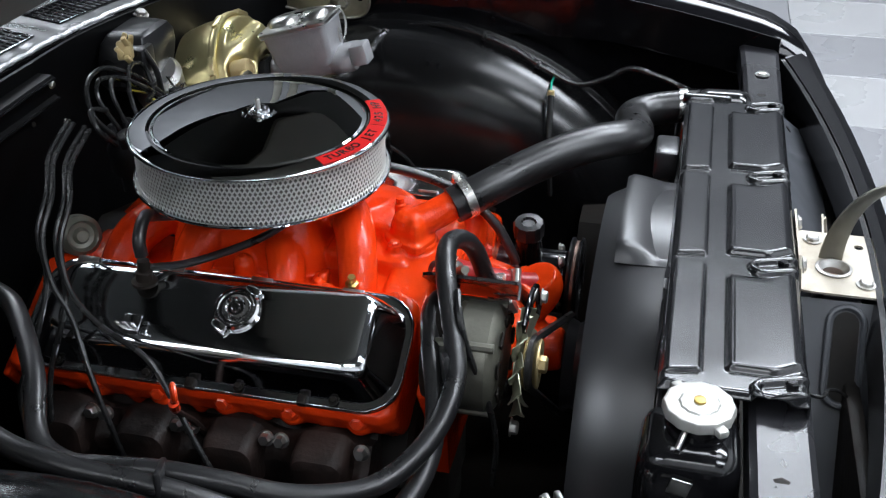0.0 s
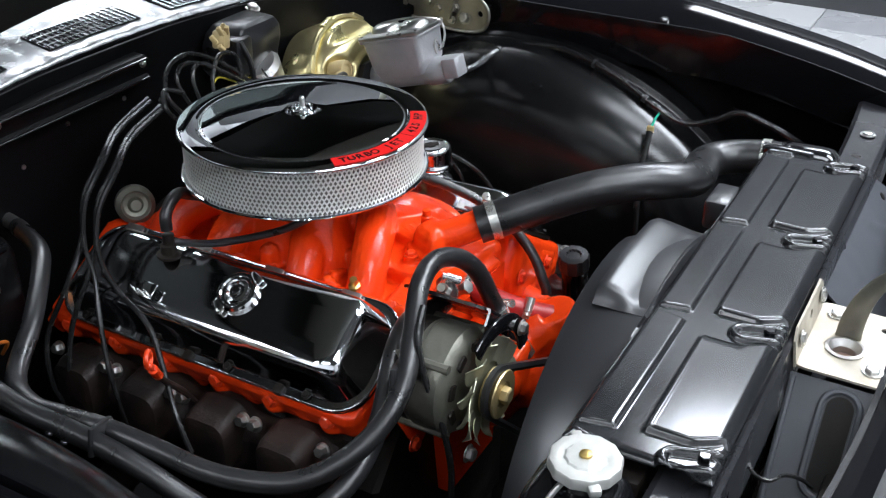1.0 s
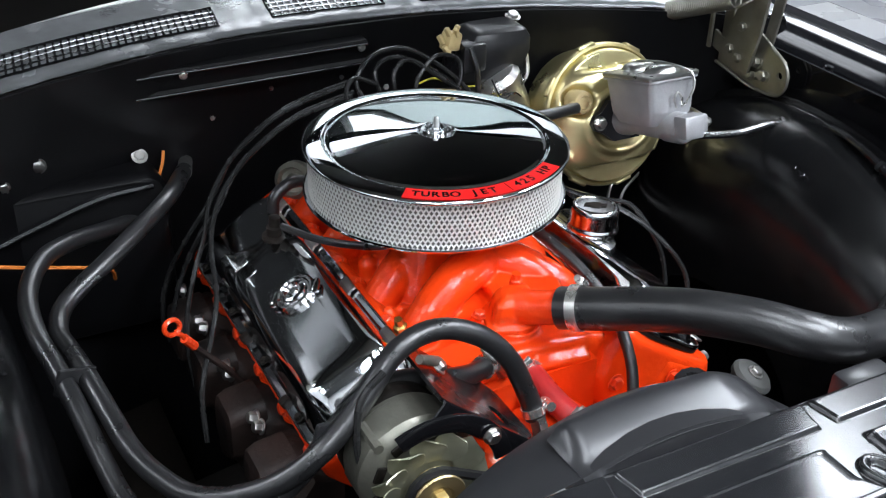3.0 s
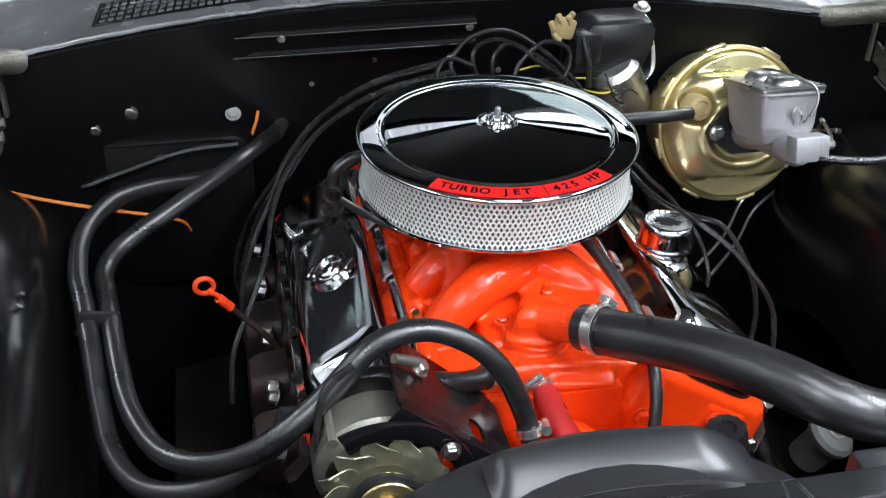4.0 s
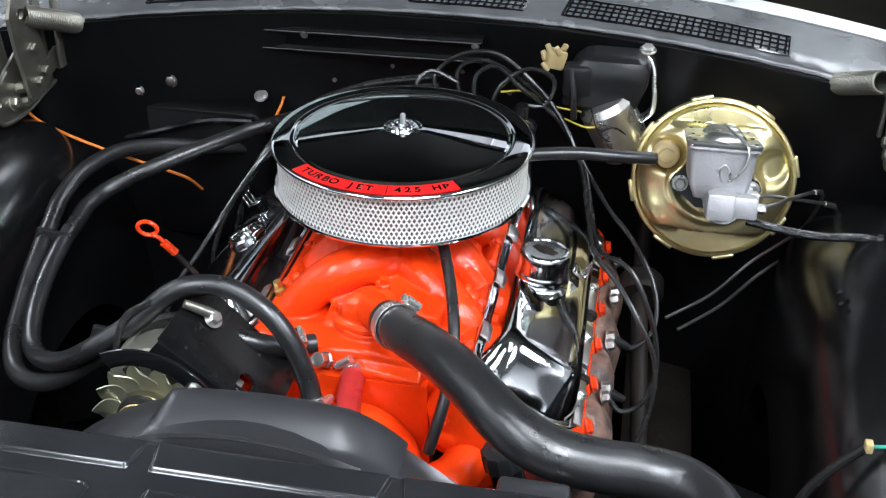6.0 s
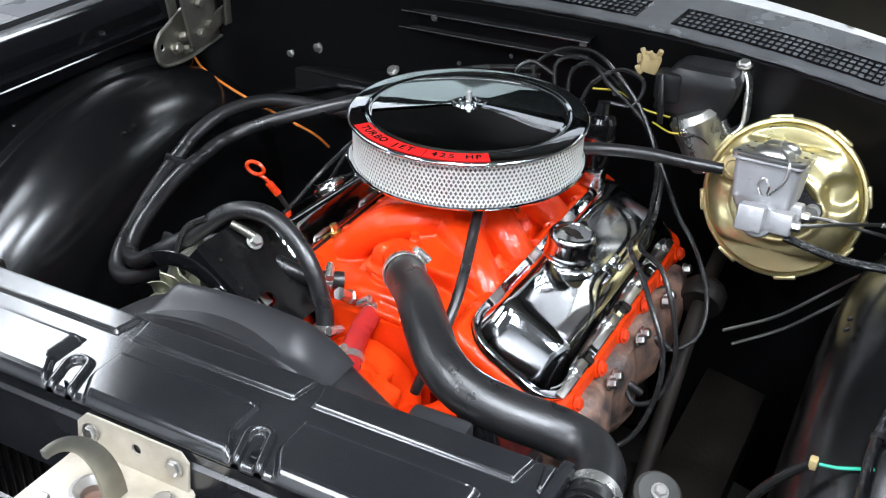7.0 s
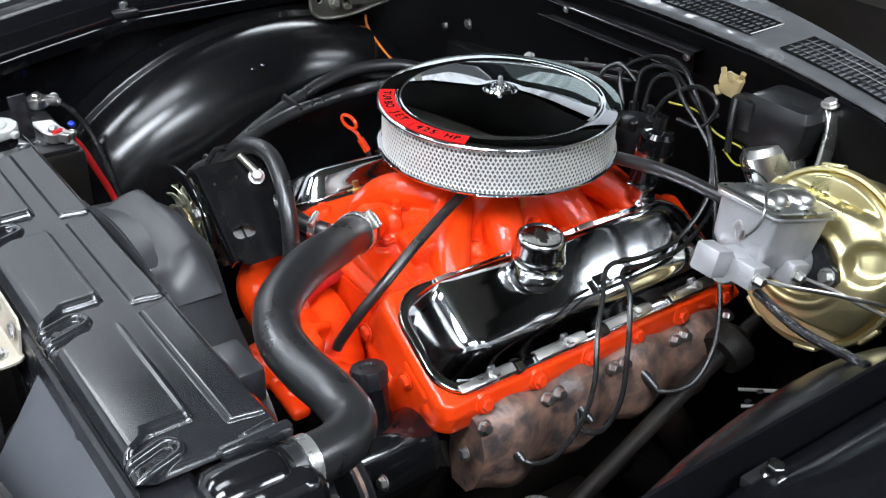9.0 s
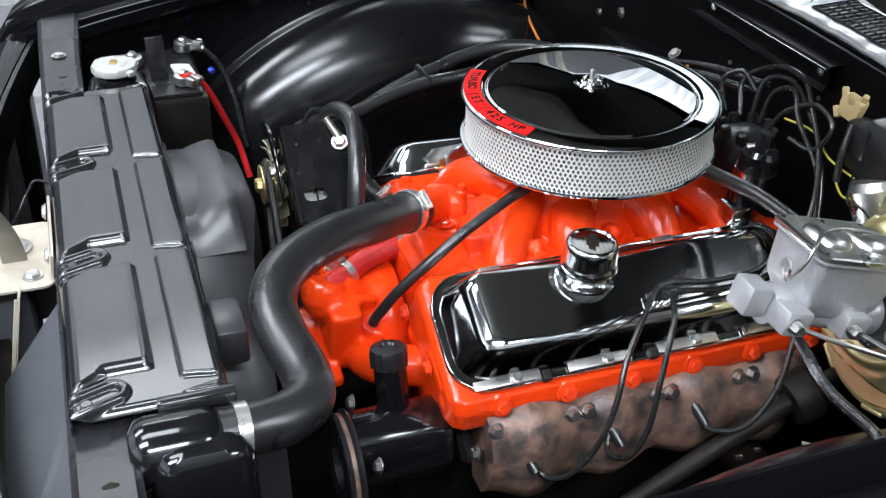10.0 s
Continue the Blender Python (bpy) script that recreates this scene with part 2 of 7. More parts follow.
def tube(bm, pts, r, seg=10, steps=6, hollow=0.0, ribs=0.0):
    """A round rod or hose along a smooth line; r may be a list of radii along it."""
    line = spline(pts, steps)
    n = len(line)
    up = Vector((0, 0, 1))
    rings, side = [], None
    for i, p in enumerate(line):
        d = (line[min(i + 1, n - 1)] - line[max(i - 1, 0)]).normalized()
        if side is None:
            side = d.cross(up if abs(d.z) < 0.9 else Vector((1, 0, 0))).normalized()
        side = (side - d * side.dot(d)).normalized()
        other = d.cross(side)
        f = i / (n - 1)
        rad = r if not isinstance(r, (list, tuple)) else r[0] + (r[1] - r[0]) * f
        if ribs:
            rad *= 1 + ribs * (1 if i % 2 else -1)
        rings.append([bm.verts.new(p + side * rad * math.cos(a) + other * rad * math.sin(a)) for a in (2 * math.pi * k / seg for k in range(seg))])
    for a, b in zip(rings, rings[1:]):
        for k in range(seg):
            bm.faces.new((a[k], a[(k + 1) % seg], b[(k + 1) % seg], b[k]))
    bm.faces.new(rings[0])
    bm.faces.new(rings[-1])
    return bm


def rr_outline(sx, sy, r, seg=6):
    """A rounded rectangle about 0, 0, of sizes sx and sy."""
    r = min(r, sx / 2 - 1e-4, sy / 2 - 1e-4)
    out = []
    for cx, cy, a0 in ((sx / 2 - r, sy / 2 - r, 0), (-sx / 2 + r, sy / 2 - r, 90), (-sx / 2 + r, -sy / 2 + r, 180), (sx / 2 - r, -sy / 2 + r, 270)):
        for k in range(seg + 1):
            a = radians(a0 + 90 * k / seg)
            out.append((cx + r * math.cos(a), cy + r * math.sin(a)))
    return out


def loft(bm, rings, m, close=True):
    """Rings are lists of equally many 3D points; faces between them, capped at both ends."""
    vs = [[bm.verts.new(m @ Vector(p)) for p in ring] for ring in rings]
    for a, b in zip(vs, vs[1:]):
        for i in range(len(a)):
            j = (i + 1) % len(a)
            bm.faces.new((a[i], a[j], b[j], b[i]))
    if close:
        bm.faces.new(vs[0])
        bm.faces.new(vs[-1])
    return bm


def sheet(bm, fn, us, vs, thick=0.0, way=None):
    """A grid fn(u, v), given a thickness along way or along its normals."""
    g = [[bm.verts.new(fn(u, v)) for v in vs] for u in us]
    fs = []
    for a, b in zip(g, g[1:]):
        for i in range(len(vs) - 1):
            fs.append(bm.faces.new((a[i], a[i + 1], b[i + 1], b[i])))
    if thick:
        bm.normal_update()
        bmesh.ops.solidify(bm, geom=fs, thickness=thick)
    return bm


def plate(bm, outline, thick, m, holes=()):
    """A flat plate of an outline (x, y) in the frame m, with round holes (x, y, r) bridged into it."""
    top = [bm.verts.new(m @ Vector((x, y, thick / 2))) for x, y in outline]
    bot = [bm.verts.new(m @ Vector((x, y, -thick / 2))) for x, y in outline]
    n = len(outline)
    for i in range(n):
        bm.faces.new((top[i], top[(i + 1) % n], bot[(i + 1) % n], bot[i]))
    edges_t = [bm.edges.get((top[i], top[(i + 1) % n])) for i in range(n)]
    edges_b = [bm.edges.get((bot[i], bot[(i + 1) % n])) for i in range(n)]
    for hx, hy, hr in holes:
        ht = [bm.verts.new(m @ Vector((hx + hr * math.cos(a), hy + hr * math.sin(a), thick / 2))) for a in (2 * math.pi * k / 14 for k in range(14))]
        hb = [bm.verts.new(m @ Vector((hx + hr * math.cos(a), hy + hr * math.sin(a), -thick / 2))) for a in (2 * math.pi * k / 14 for k in range(14))]
        for i in range(14):
            bm.faces.new((ht[i], ht[(i + 1) % 14], hb[(i + 1) % 14], hb[i]))
        edges_t += [bm.edges.get((ht[i], ht[(i + 1) % 14])) for i in range(14)]
        edges_b += [bm.edges.get((hb[i], hb[(i + 1) % 14])) for i in range(14)]
    bmesh.ops.triangle_fill(bm, edges=edges_t, use_beauty=True)
    bmesh.ops.triangle_fill(bm, edges=edges_b, use_beauty=True)
    return bm


def bolt(bm, at, way, r=0.007, h=0.006, washer=True):
    """A hex head on a washer."""
    m = axis(at, way)
    if washer:
        lathe(bm, [(0, 0), (r * 1.35, 0), (r * 1.35, 0.0015), (0, 0.0015)], m, 14)
    lathe(bm, [(0, 0), (r, 0.0), (r, h * 0.8), (r * 0.8, h), (0, h)], m, 6)
    return bm


def bolts(parent, places, way, r=0.007, h=0.006, material=None, label=""):
    for p in places:
        part("bolt", bolt(bmesh.new(), p, way, r, h), material or ZINC, parent, label, 30)


def clamp(parent, at, way, r, w=0.012, screw=(0, 0, 1)):
    """A worm-drive hose clamp round a hose."""
    m = axis(at, way)
    bm = bmesh.new()
    lathe(bm, [(r, -w / 2), (r + 0.0018, -w / 2), (r + 0.0018, w / 2), (r, w / 2), (r, -w / 2)], m, 32)
    side = (Vector(screw) - Vector(way).normalized() * Vector(screw).dot(Vector(way).normalized())).normalized()
    c = Vector(at) + side * (r + 0.006)
    cross = Vector(way).normalized().cross(side)
    lathe(bm, [(0, -0.012), (0.006, -0.012), (0.006, 0.008), (0.0045, 0.009), (0.0045, 0.014), (0, 0.014)], axis(c, cross), 12)
    return part("hose_clamp", bm, CLAMP, parent, "bright steel worm-drive hose clamp", 30)


def arange(a, b, n):
    return [a + (b - a) * i / (n - 1) for i in range(n)]


def cast(name, bm, material, parent, label="", voxel=0.004, rounds=6):
    """A casting: overlapping lumps fused into one skin with soft fillets."""
    ob = part(name, bm, material, parent, label)
    fuse = ob.modifiers.new("fuse", "REMESH")
    fuse.mode, fuse.voxel_size, fuse.use_smooth_shade = "VOXEL", voxel, True
    soft = ob.modifiers.new("soften", "SMOOTH")
    soft.factor, soft.iterations = 0.5, rounds
    return ob


# ---- the garage ----
def garage():
    bm = bmesh.new()
    box(bm, (0, 0, -0.06), (14, 14, 0.1))
    ground = solo("ground", bm, TILE_B, "grey concrete slab under the garage floor tiles", "floor", kind="structure")
    size = 0.5
    tiles = {}
    for k, material in enumerate((TILE_A, TILE_B)):
        b = bmesh.new()
        box(b, (0, 0, 0), (size - 0.004, size - 0.004, 0.01), 0.002, seg=1)
        tiles[k] = part("tile", b, material, ground)
    first = dict(tiles)
    # from the rear wheels to the front of the car, and beside it on both sides
    used = set()
    for i in range(-9, 9):
        for j in range(-8, 8):
            k = (i + j) % 2
            ob = first[k]
            if k in used:
                ob = ob.copy()
                scene.collection.objects.link(ob)
            used.add(k)
            ob.matrix_basis = pose(size * i + 0.25, size * j + 0.25, -0.004)
    xs, ys = 4.4, 4.8
    for name, fixed, along in (("wall_north", (0, ys), 0), ("wall_south", (0, -ys), 0), ("wall_east", (xs, 0), 1), ("wall_west", (-xs, 0), 1)):
        bm = bmesh.new()
        half = xs if along == 0 else ys
        pitch = 0.0125 if name == "wall_north" else 0.05
        n = int(half * 2 / pitch)
        sgn = 1 if (fixed[along ^ 1] > 0) else -1
        def rib(u, v, along=along, fixed=fixed, sgn=sgn, pitch=pitch):
            deep = 0.026 if int(round(u / pitch)) % 4 < 2 else -0.026
            return Vector((u, fixed[1] - sgn * deep, v)) if along == 0 else Vector((fixed[0] - sgn * deep, u, v))
        sheet(bm, rib, arange(-half, half, n), [0, CEIL], 0.03)
        solo(name, bm, WALL, "pale corrugated steel garage wall", "wall", kind="structure", angle=20)
    # unseen dark sheets, added and sized to darken reflections in paint and chrome
    for name, c, s in (("dark_sheet_north", (0, ys - 0.06, 1.0), (2 * xs, 0.02, 2.0)), ("dark_sheet_south", (0, -ys + 0.06, 1.0), (2 * xs, 0.02, 2.0)), ("dark_sheet_east", (xs - 0.06, 0, 1.9), (0.02, 2 * ys, 3.8)), ("dark_sheet_west", (-xs + 0.06, 0, 1.1), (0.02, 2 * ys, 2.2))):
        bm = bmesh.new()
        box(bm, c, s, 0.004)
        solo(name, bm, REFLECT_DARK, "unseen dark sheet before the garage wall, added to darken reflections", "wall", kind="structure")
    bm = bmesh.new()
    box(bm, (0, 0, CEIL + 0.05), (2 * xs, 2 * ys, 0.1))
    solo("ceiling", bm, CEILING, "dim grey sheet ceiling of the garage", "ceiling", kind="structure")
    for lx, ly, watts in LAMPS:
        lamp = thing("ceiling_light", (lx, ly, CEIL), "unseen long white fluorescent ceiling light with three lit tubes", "ceiling light", "ceiling lights")
        bm = bmesh.new()
        box(bm, (lx, ly, CEIL - 0.03), (0.86, 2.5, 0.05), 0.008)
        part("housing", bm, WHITE, lamp)
        for dx in (-0.25, 0.0, 0.25):
            bm = bmesh.new()
            tube(bm, [(lx + dx, ly - 1.15, CEIL - 0.075), (lx + dx, ly + 1.15, CEIL - 0.075)], 0.018, 12, 2)
            part("tube", bm, TUBE, lamp, "lit white fluorescent tube")


# ---- car body round the engine ----
def lip_y(x):
    return 0.388 - 0.35 * (x - 0.01) ** 2


def rise(x):
    """How far the cowl lies above its middle line; it falls towards the driver's side."""
    return 0.012 - 0.006 * x - 0.035 * abs(x) ** 2.2


def inner_fender(sgn):
    side = "driver's" if sgn > 0 else "passenger's"
    top = thing("inner_fender", (sgn * 0.62, -0.05, 0.4), "semi-gloss black inner fender with a domed wheelhouse, " + side + " side", "inner fender", "inner fenders")
    prof = [(0.540, 0.20), (0.544, 0.29), (0.550, 0.35), (0.560, 0.40), (0.576, 0.436), (0.600, 0.464), (0.634, 0.486), (0.664, 0.494), (0.678, 0.4955), (0.684, 0.498), (0.688, 0.505), (0.694, 0.508), (0.736, 0.510)]
    fine = spline([(x, r, 0) for x, r in prof], 3)
    cz, cy = 0.405, -0.02
    bm = bmesh.new()
    def arch(th, k):
        p = fine[k]
        yy = math.sin(th) * p.y * (1.12 if th < 0 else 1.0)
        return Vector((sgn * p.x, cy + yy, cz + p.y * math.cos(th)))
    sheet(bm, arch, arange(radians(-88), radians(85), 40), list(range(len(fine))), 0.004)
    part("wheelhouse", bm, BLACK_BAY, top, "glossy black domed wheelhouse")
    bm = bmesh.new()
    def apron(y, k):
        pts = [(0.74, 0.11), (0.742, 0.86), (0.735, 0.915), (0.712, 0.925), (0.708, 0.945)] if sgn < 0 else [(0.74, 0.11), (0.742, 0.855), (0.738, 0.875), (0.708, 0.882), (0.700, 0.971)]
        x, z = pts[k]
        bend = 0.05 * max(0, (-0.45 - y) / 0.3) ** 2
        start = -0.3 if sgn < 0 else -0.4
        return Vector((sgn * (x - bend), y, z - (0.15 * max(0, start - y) if z > 0.8 else 0.0)))
    sheet(bm, apron, arange(-0.72, 0.45, 20), [0, 1, 2, 3, 4], 0.004)
    part("apron", bm, BLACK_BODY, top)
    # flat shelf in front of the dome
    bm = bmesh.new()
    def shelf(y, k):
        pts = [(0.42, 0.30), (0.46, 0.55), (0.50, 0.60), (0.738, 0.62)]
        x, z = pts[k]
        return Vector((sgn * x, y, z))
    sheet(bm, shelf, arange(-0.74, -0.4, 6), [0, 1, 2, 3], 0.004)
    part("front_shelf", bm, DARK, top)
    bm = bmesh.new()
    def back(y, k):
        pts = [(0.44, 0.30), (0.47, 0.42), (0.50, 0.46), (0.738, 0.48)]
        x, z = pts[k]
        return Vector((sgn * x, y, z))
    sheet(bm, back, arange(0.32, 0.46, 4), [0, 1, 2, 3], 0.004)
    part("rear_shelf", bm, BLACK_BAY, top)
    for y, x, z in ((-0.09, 0.583, 0.856), (-0.11, 0.583, 0.852), (-0.24, 0.69, 0.89)):
        part("rivet", bolt(bmesh.new(), (sgn * x, y, z + 0.003), (-sgn * 0.5, 0, 1), 0.004, 0.003, False), BLACK_GLOSS, top)


def fender(sgn):
    side = "driver's" if sgn > 0 else "passenger's"
    top = thing("fender", (sgn * 0.85, -0.1, 0.3), "gloss black " + side + " side front fender with a rolled inner edge", "fender", "front fenders")
    prof = [(0.722, 0.925), (0.724, 0.948), (0.742, 0.953), (0.746, 0.972), (0.756, 0.98), (0.80, 0.992), (0.845, 0.99), (0.885, 0.968), (0.915, 0.92), (0.93, 0.84), (0.935, 0.7), (0.93, 0.45), (0.91, 0.12)]
    if sgn > 0:
        prof[2:5] = [(0.733, 0.957), (0.742, 0.963), (0.756, 0.971)]
    bm = bmesh.new()
    def skin(y, k):
        x, z = prof[k]
        f = max(0.0, (-0.45 - y) / 0.45)
        # the front end sweeps back towards the outside and rolls down
        nose = max(0.0, (-0.60 - y) / 0.22)
        roll = 0.045 * max(0.0, (-0.75 - y) / 0.07) ** 2
        return Vector((sgn * (x - 0.08 * f * f), y + 0.40 * (x - 0.722) * nose, z - (0.15 * max(0, -0.3 - y) + roll if z > 0.8 else 0.0)))
    sheet(bm, skin, arange(-0.82, 0.75, 40), list(range(len(prof))), 0.003)
    part("skin", bm, BLACK_BODY, top)
    part("bolt", bolt(bmesh.new(), (sgn * 0.738, -0.283, 0.957), (0, 0, 1), 0.009, 0.014), CHROME_DULL, top)
    part("bolt", bolt(bmesh.new(), (sgn * 0.738, 0.02, 0.957), (0, 0, 1), 0.008, 0.008), BLACK_GLOSS, top)
    bm = bmesh.new()
    box(bm, (sgn * 0.735, -0.283, 0.95), (0.03, 0.045, 0.012), 0.003)
    part("bumper_stop", bm, BLACK_PLASTIC, top)


def nose():
    """The header panel in front of the radiator, over the grille."""
    top = thing("header_panel", (0, -0.86, 0.4), "gloss black header panel over the front grille", "header panel")
    prof = [(-0.835, 0.80), (-0.84, 0.858), (-0.847, 0.872), (-0.860, 0.876), (-0.876, 0.868), (-0.887, 0.84), (-0.895, 0.74), (-0.90, 0.4)]
    def skin(x, k):
        y, z = prof[k]
        return Vector((x, y + 0.02 + 0.14 * (x / 0.85) ** 2 * (1 if k < 3 else 0.8), z - (0.01 if k > 1 else 0) + (0.03 * (x / 0.85) ** 2 if k < 5 else 0)))
    bm = bmesh.new()
    sheet(bm, skin, arange(-0.86, 0.86, 24), [2, 3, 4, 5, 6, 7], 0.004)
    part("skin", bm, BLACK_BODY, top)
    bm = bmesh.new()
    sheet(bm, lambda x, k: skin(x, k) + Vector((0, 0.001, -0.003 if k == 2 else 0)), arange(-0.86, 0.86, 24), [0, 1, 2], 0.003)
    part("rear_flange", bm, BLACK_BAY, top)


def windscreen():
    top = thing("windscreen", (0, 0.7, 1.05), "clear windscreen glass behind the cowl", "windscreen", kind="structure")
    bm = bmesh.new()
    sheet(bm, lambda x, s: Vector((x, lip_y(x) + 0.25 + 0.52 * s, 1.075 + rise(x) + 0.42 * s)), arange(-0.72, 0.72, 20), arange(0, 1, 4), 0.006)
    ob = part("glass", bm, GLASS, top)
    ob.visible_shadow = False
    bm = bmesh.new()
    sheet(bm, lambda x, s: Vector((x, lip_y(x) + 0.27 + 0.55 * s, 1.045 + rise(x) + 0.02 * s)), arange(-0.74, 0.74, 12), arange(0, 1, 5), 0.02)
    solo("dashboard", bm, BLACK_PLASTIC, "dull black dashboard top below the windscreen", "dashboard", kind="structure")
    cabin = thing("cabin", (0, 1.6, 1.0), "black car body cabin behind the windscreen with a dark inside", "car body", kind="structure")
    bm = bmesh.new()
    def roof(x, k):
        y, z = [(0.73, 1.475), (0.76, 1.497), (0.82, 1.512), (1.2, 1.535), (2.0, 1.525), (2.5, 1.46), (3.0, 1.15), (3.05, 0.9)][k]
        return Vector((x, lip_y(x) - lip_y(0) + y + 0.37, z - 0.06 * (x / 0.68) ** 4))
    sheet(bm, roof, arange(-0.68, 0.68, 24), list(range(8)), 0.02)
    part("roof", bm, BLACK_BODY, cabin)
    for sgn in (-1, 1):
        bm = bmesh.new()
        tube(bm, [(sgn * 0.735, lip_y(0.73) + 0.25, 1.06), (sgn * 0.70, lip_y(0.7) + 0.53, 1.29), (sgn * 0.665, lip_y(0.68) + 0.77, 1.465)], 0.03, 10, 4)
        part("pillar", bm, BLACK_BODY, cabin)
        bm = bmesh.new()
        box(bm, (sgn * 0.77, 2.0, 0.75), (0.05, 2.5, 0.70), 0.02)
        part("body_side", bm, BLACK_BODY, cabin)
    bm = bmesh.new()
    box(bm, (0, 2.1, 0.70), (1.45, 1.7, 0.5), 0.08, seg=3)
    part("seat", bm, BLACK_PLASTIC, cabin)


def cowl():
    top = thing("cowl_panel", (0, 0.45, 1.0), "gloss black cowl panel with three air grilles", "cowl", kind="structure")
    bm = bmesh.new()
    rows = [(-0.002, 1.0065), (0.0, 1.0095), (0.004, 1.0115), (0.016, 1.0145), (0.04, 1.0175), (0.075, 1.0205), (0.105, 1.0225), (0.14, 1.025), (0.17, 1.027)]
    def skin(x, k):
        dy, z = rows[k]
        dent = (0.0005 * math.sin(71 * x) + 0.0005 * math.sin(143 * x + 1.3) + 0.0004 * math.sin(247 * x + 3 * k)) * (0.5 if k < 1 else 1.0 if k < 5 else 0.2)
        return Vector((x, lip_y(x) + dy + dent * 0.8, z + rise(x) + dent))
    sheet(bm, skin, arange(-0.78, 0.78, 200), list(range(len(rows))), 0.004)
    part("panel", bm, COWL, top)
    bm = bmesh.new()
    sheet(bm, lambda x, k: Vector((x, lip_y(x) + (-0.004, -0.0045, -0.0035)[k], (0.985, 0.998, 1.0062)[k] + rise(x))), arange(-0.78, 0.78, 60), [0, 1, 2], 0.003)
    part("front_flange", bm, BLACK_BAY, top, "black turned-down front edge")
    for x0, x1 in ((-0.50, -0.165), (-0.075, 0.115), (0.18, 0.53)):
        g = None
        m = []
        n = int((x1 - x0) / 0.0115)
        def P(x, dy, lift):
            z = 1.0145 + (dy - 0.012) * 0.095 + rise(x)
            return Vector((x + 0.12 * (dy - 0.05), lip_y(x) + dy, z + lift))
        bm = bmesh.new()
        # dark sheet under the slats paints the shade of the opening
        sheet(bm, lambda u, v: P(u, v, 0.003), arange(x0, x1, 14), arange(0.018, 0.085, 4))
        well = part("grille", bm, DARK, top, "dark slotted cowl air grille")
        bm = bmesh.new()
        rim = [P(x, 0.018, 0.005) for x in arange(x0, x1, 14)] + [P(x, 0.085, 0.005) for x in arange(x1, x0, 14)]
        tube(bm, rim + [rim[0]], 0.0022, 6, 1)
        part("frame", bm, BLACK_GLOSS, well)
        for i in range(n):
            bm = bmesh.new()
            x = x0 + (i + 0.5) * (x1 - x0) / n
            a, b = P(x, 0.018, 0.005), P(x, 0.085, 0.005)
            box(bm, (a + b) / 2, (0.0035, (b - a).length, 0.003), m=axis((0, 0, 0), b - a) @ pose(0, 0, 0, 90, 0, 0))
            part("slat", bm, BLACK_GLOSS, well, angle=60)
        for dy in (0.035, 0.052, 0.068):
            bm = bmesh.new()
            tube(bm, [P(x, dy, 0.0055) for x in arange(x0, x1, 8)], 0.0016, 5, 2)
            part("crossbar", bm, BLACK_GLOSS, well)
    for i, x in enumerate(arange(-0.68, 0.68, 15)):
        part("screw", bolt(bmesh.new(), (x, lip_y(x) + 0.009, 1.013 + rise(x)), (0, -0.3, 1), 0.0035, 0.002, False), BLACK_GLOSS, top)
    # added strip at the foot of the windscreen, its pale colour painting reflected light
    bm = bmesh.new()
    def strip(x, k):
        dy, z = [(0.165, 1.029), (0.19, 1.038), (0.25, 1.06)][k]
        return Vector((x, lip_y(x) + dy, z + rise(x)))
    sheet(bm, strip, arange(-0.75, 0.75, 80), [0, 1, 2], 0.004)
    trim = solo("trim", bm, SCREEN_SHEEN, "added strip in the pale tone of reflections at the windscreen foot", "trim", kind="structure")
    for x in (-0.42, -0.2, 0.21, 0.45):
        part("knob", bolt(bmesh.new(), (x, lip_y(x) + 0.19, 1.040 + rise(x)), (0, -0.3, 1), 0.012, 0.012), STEEL, trim)


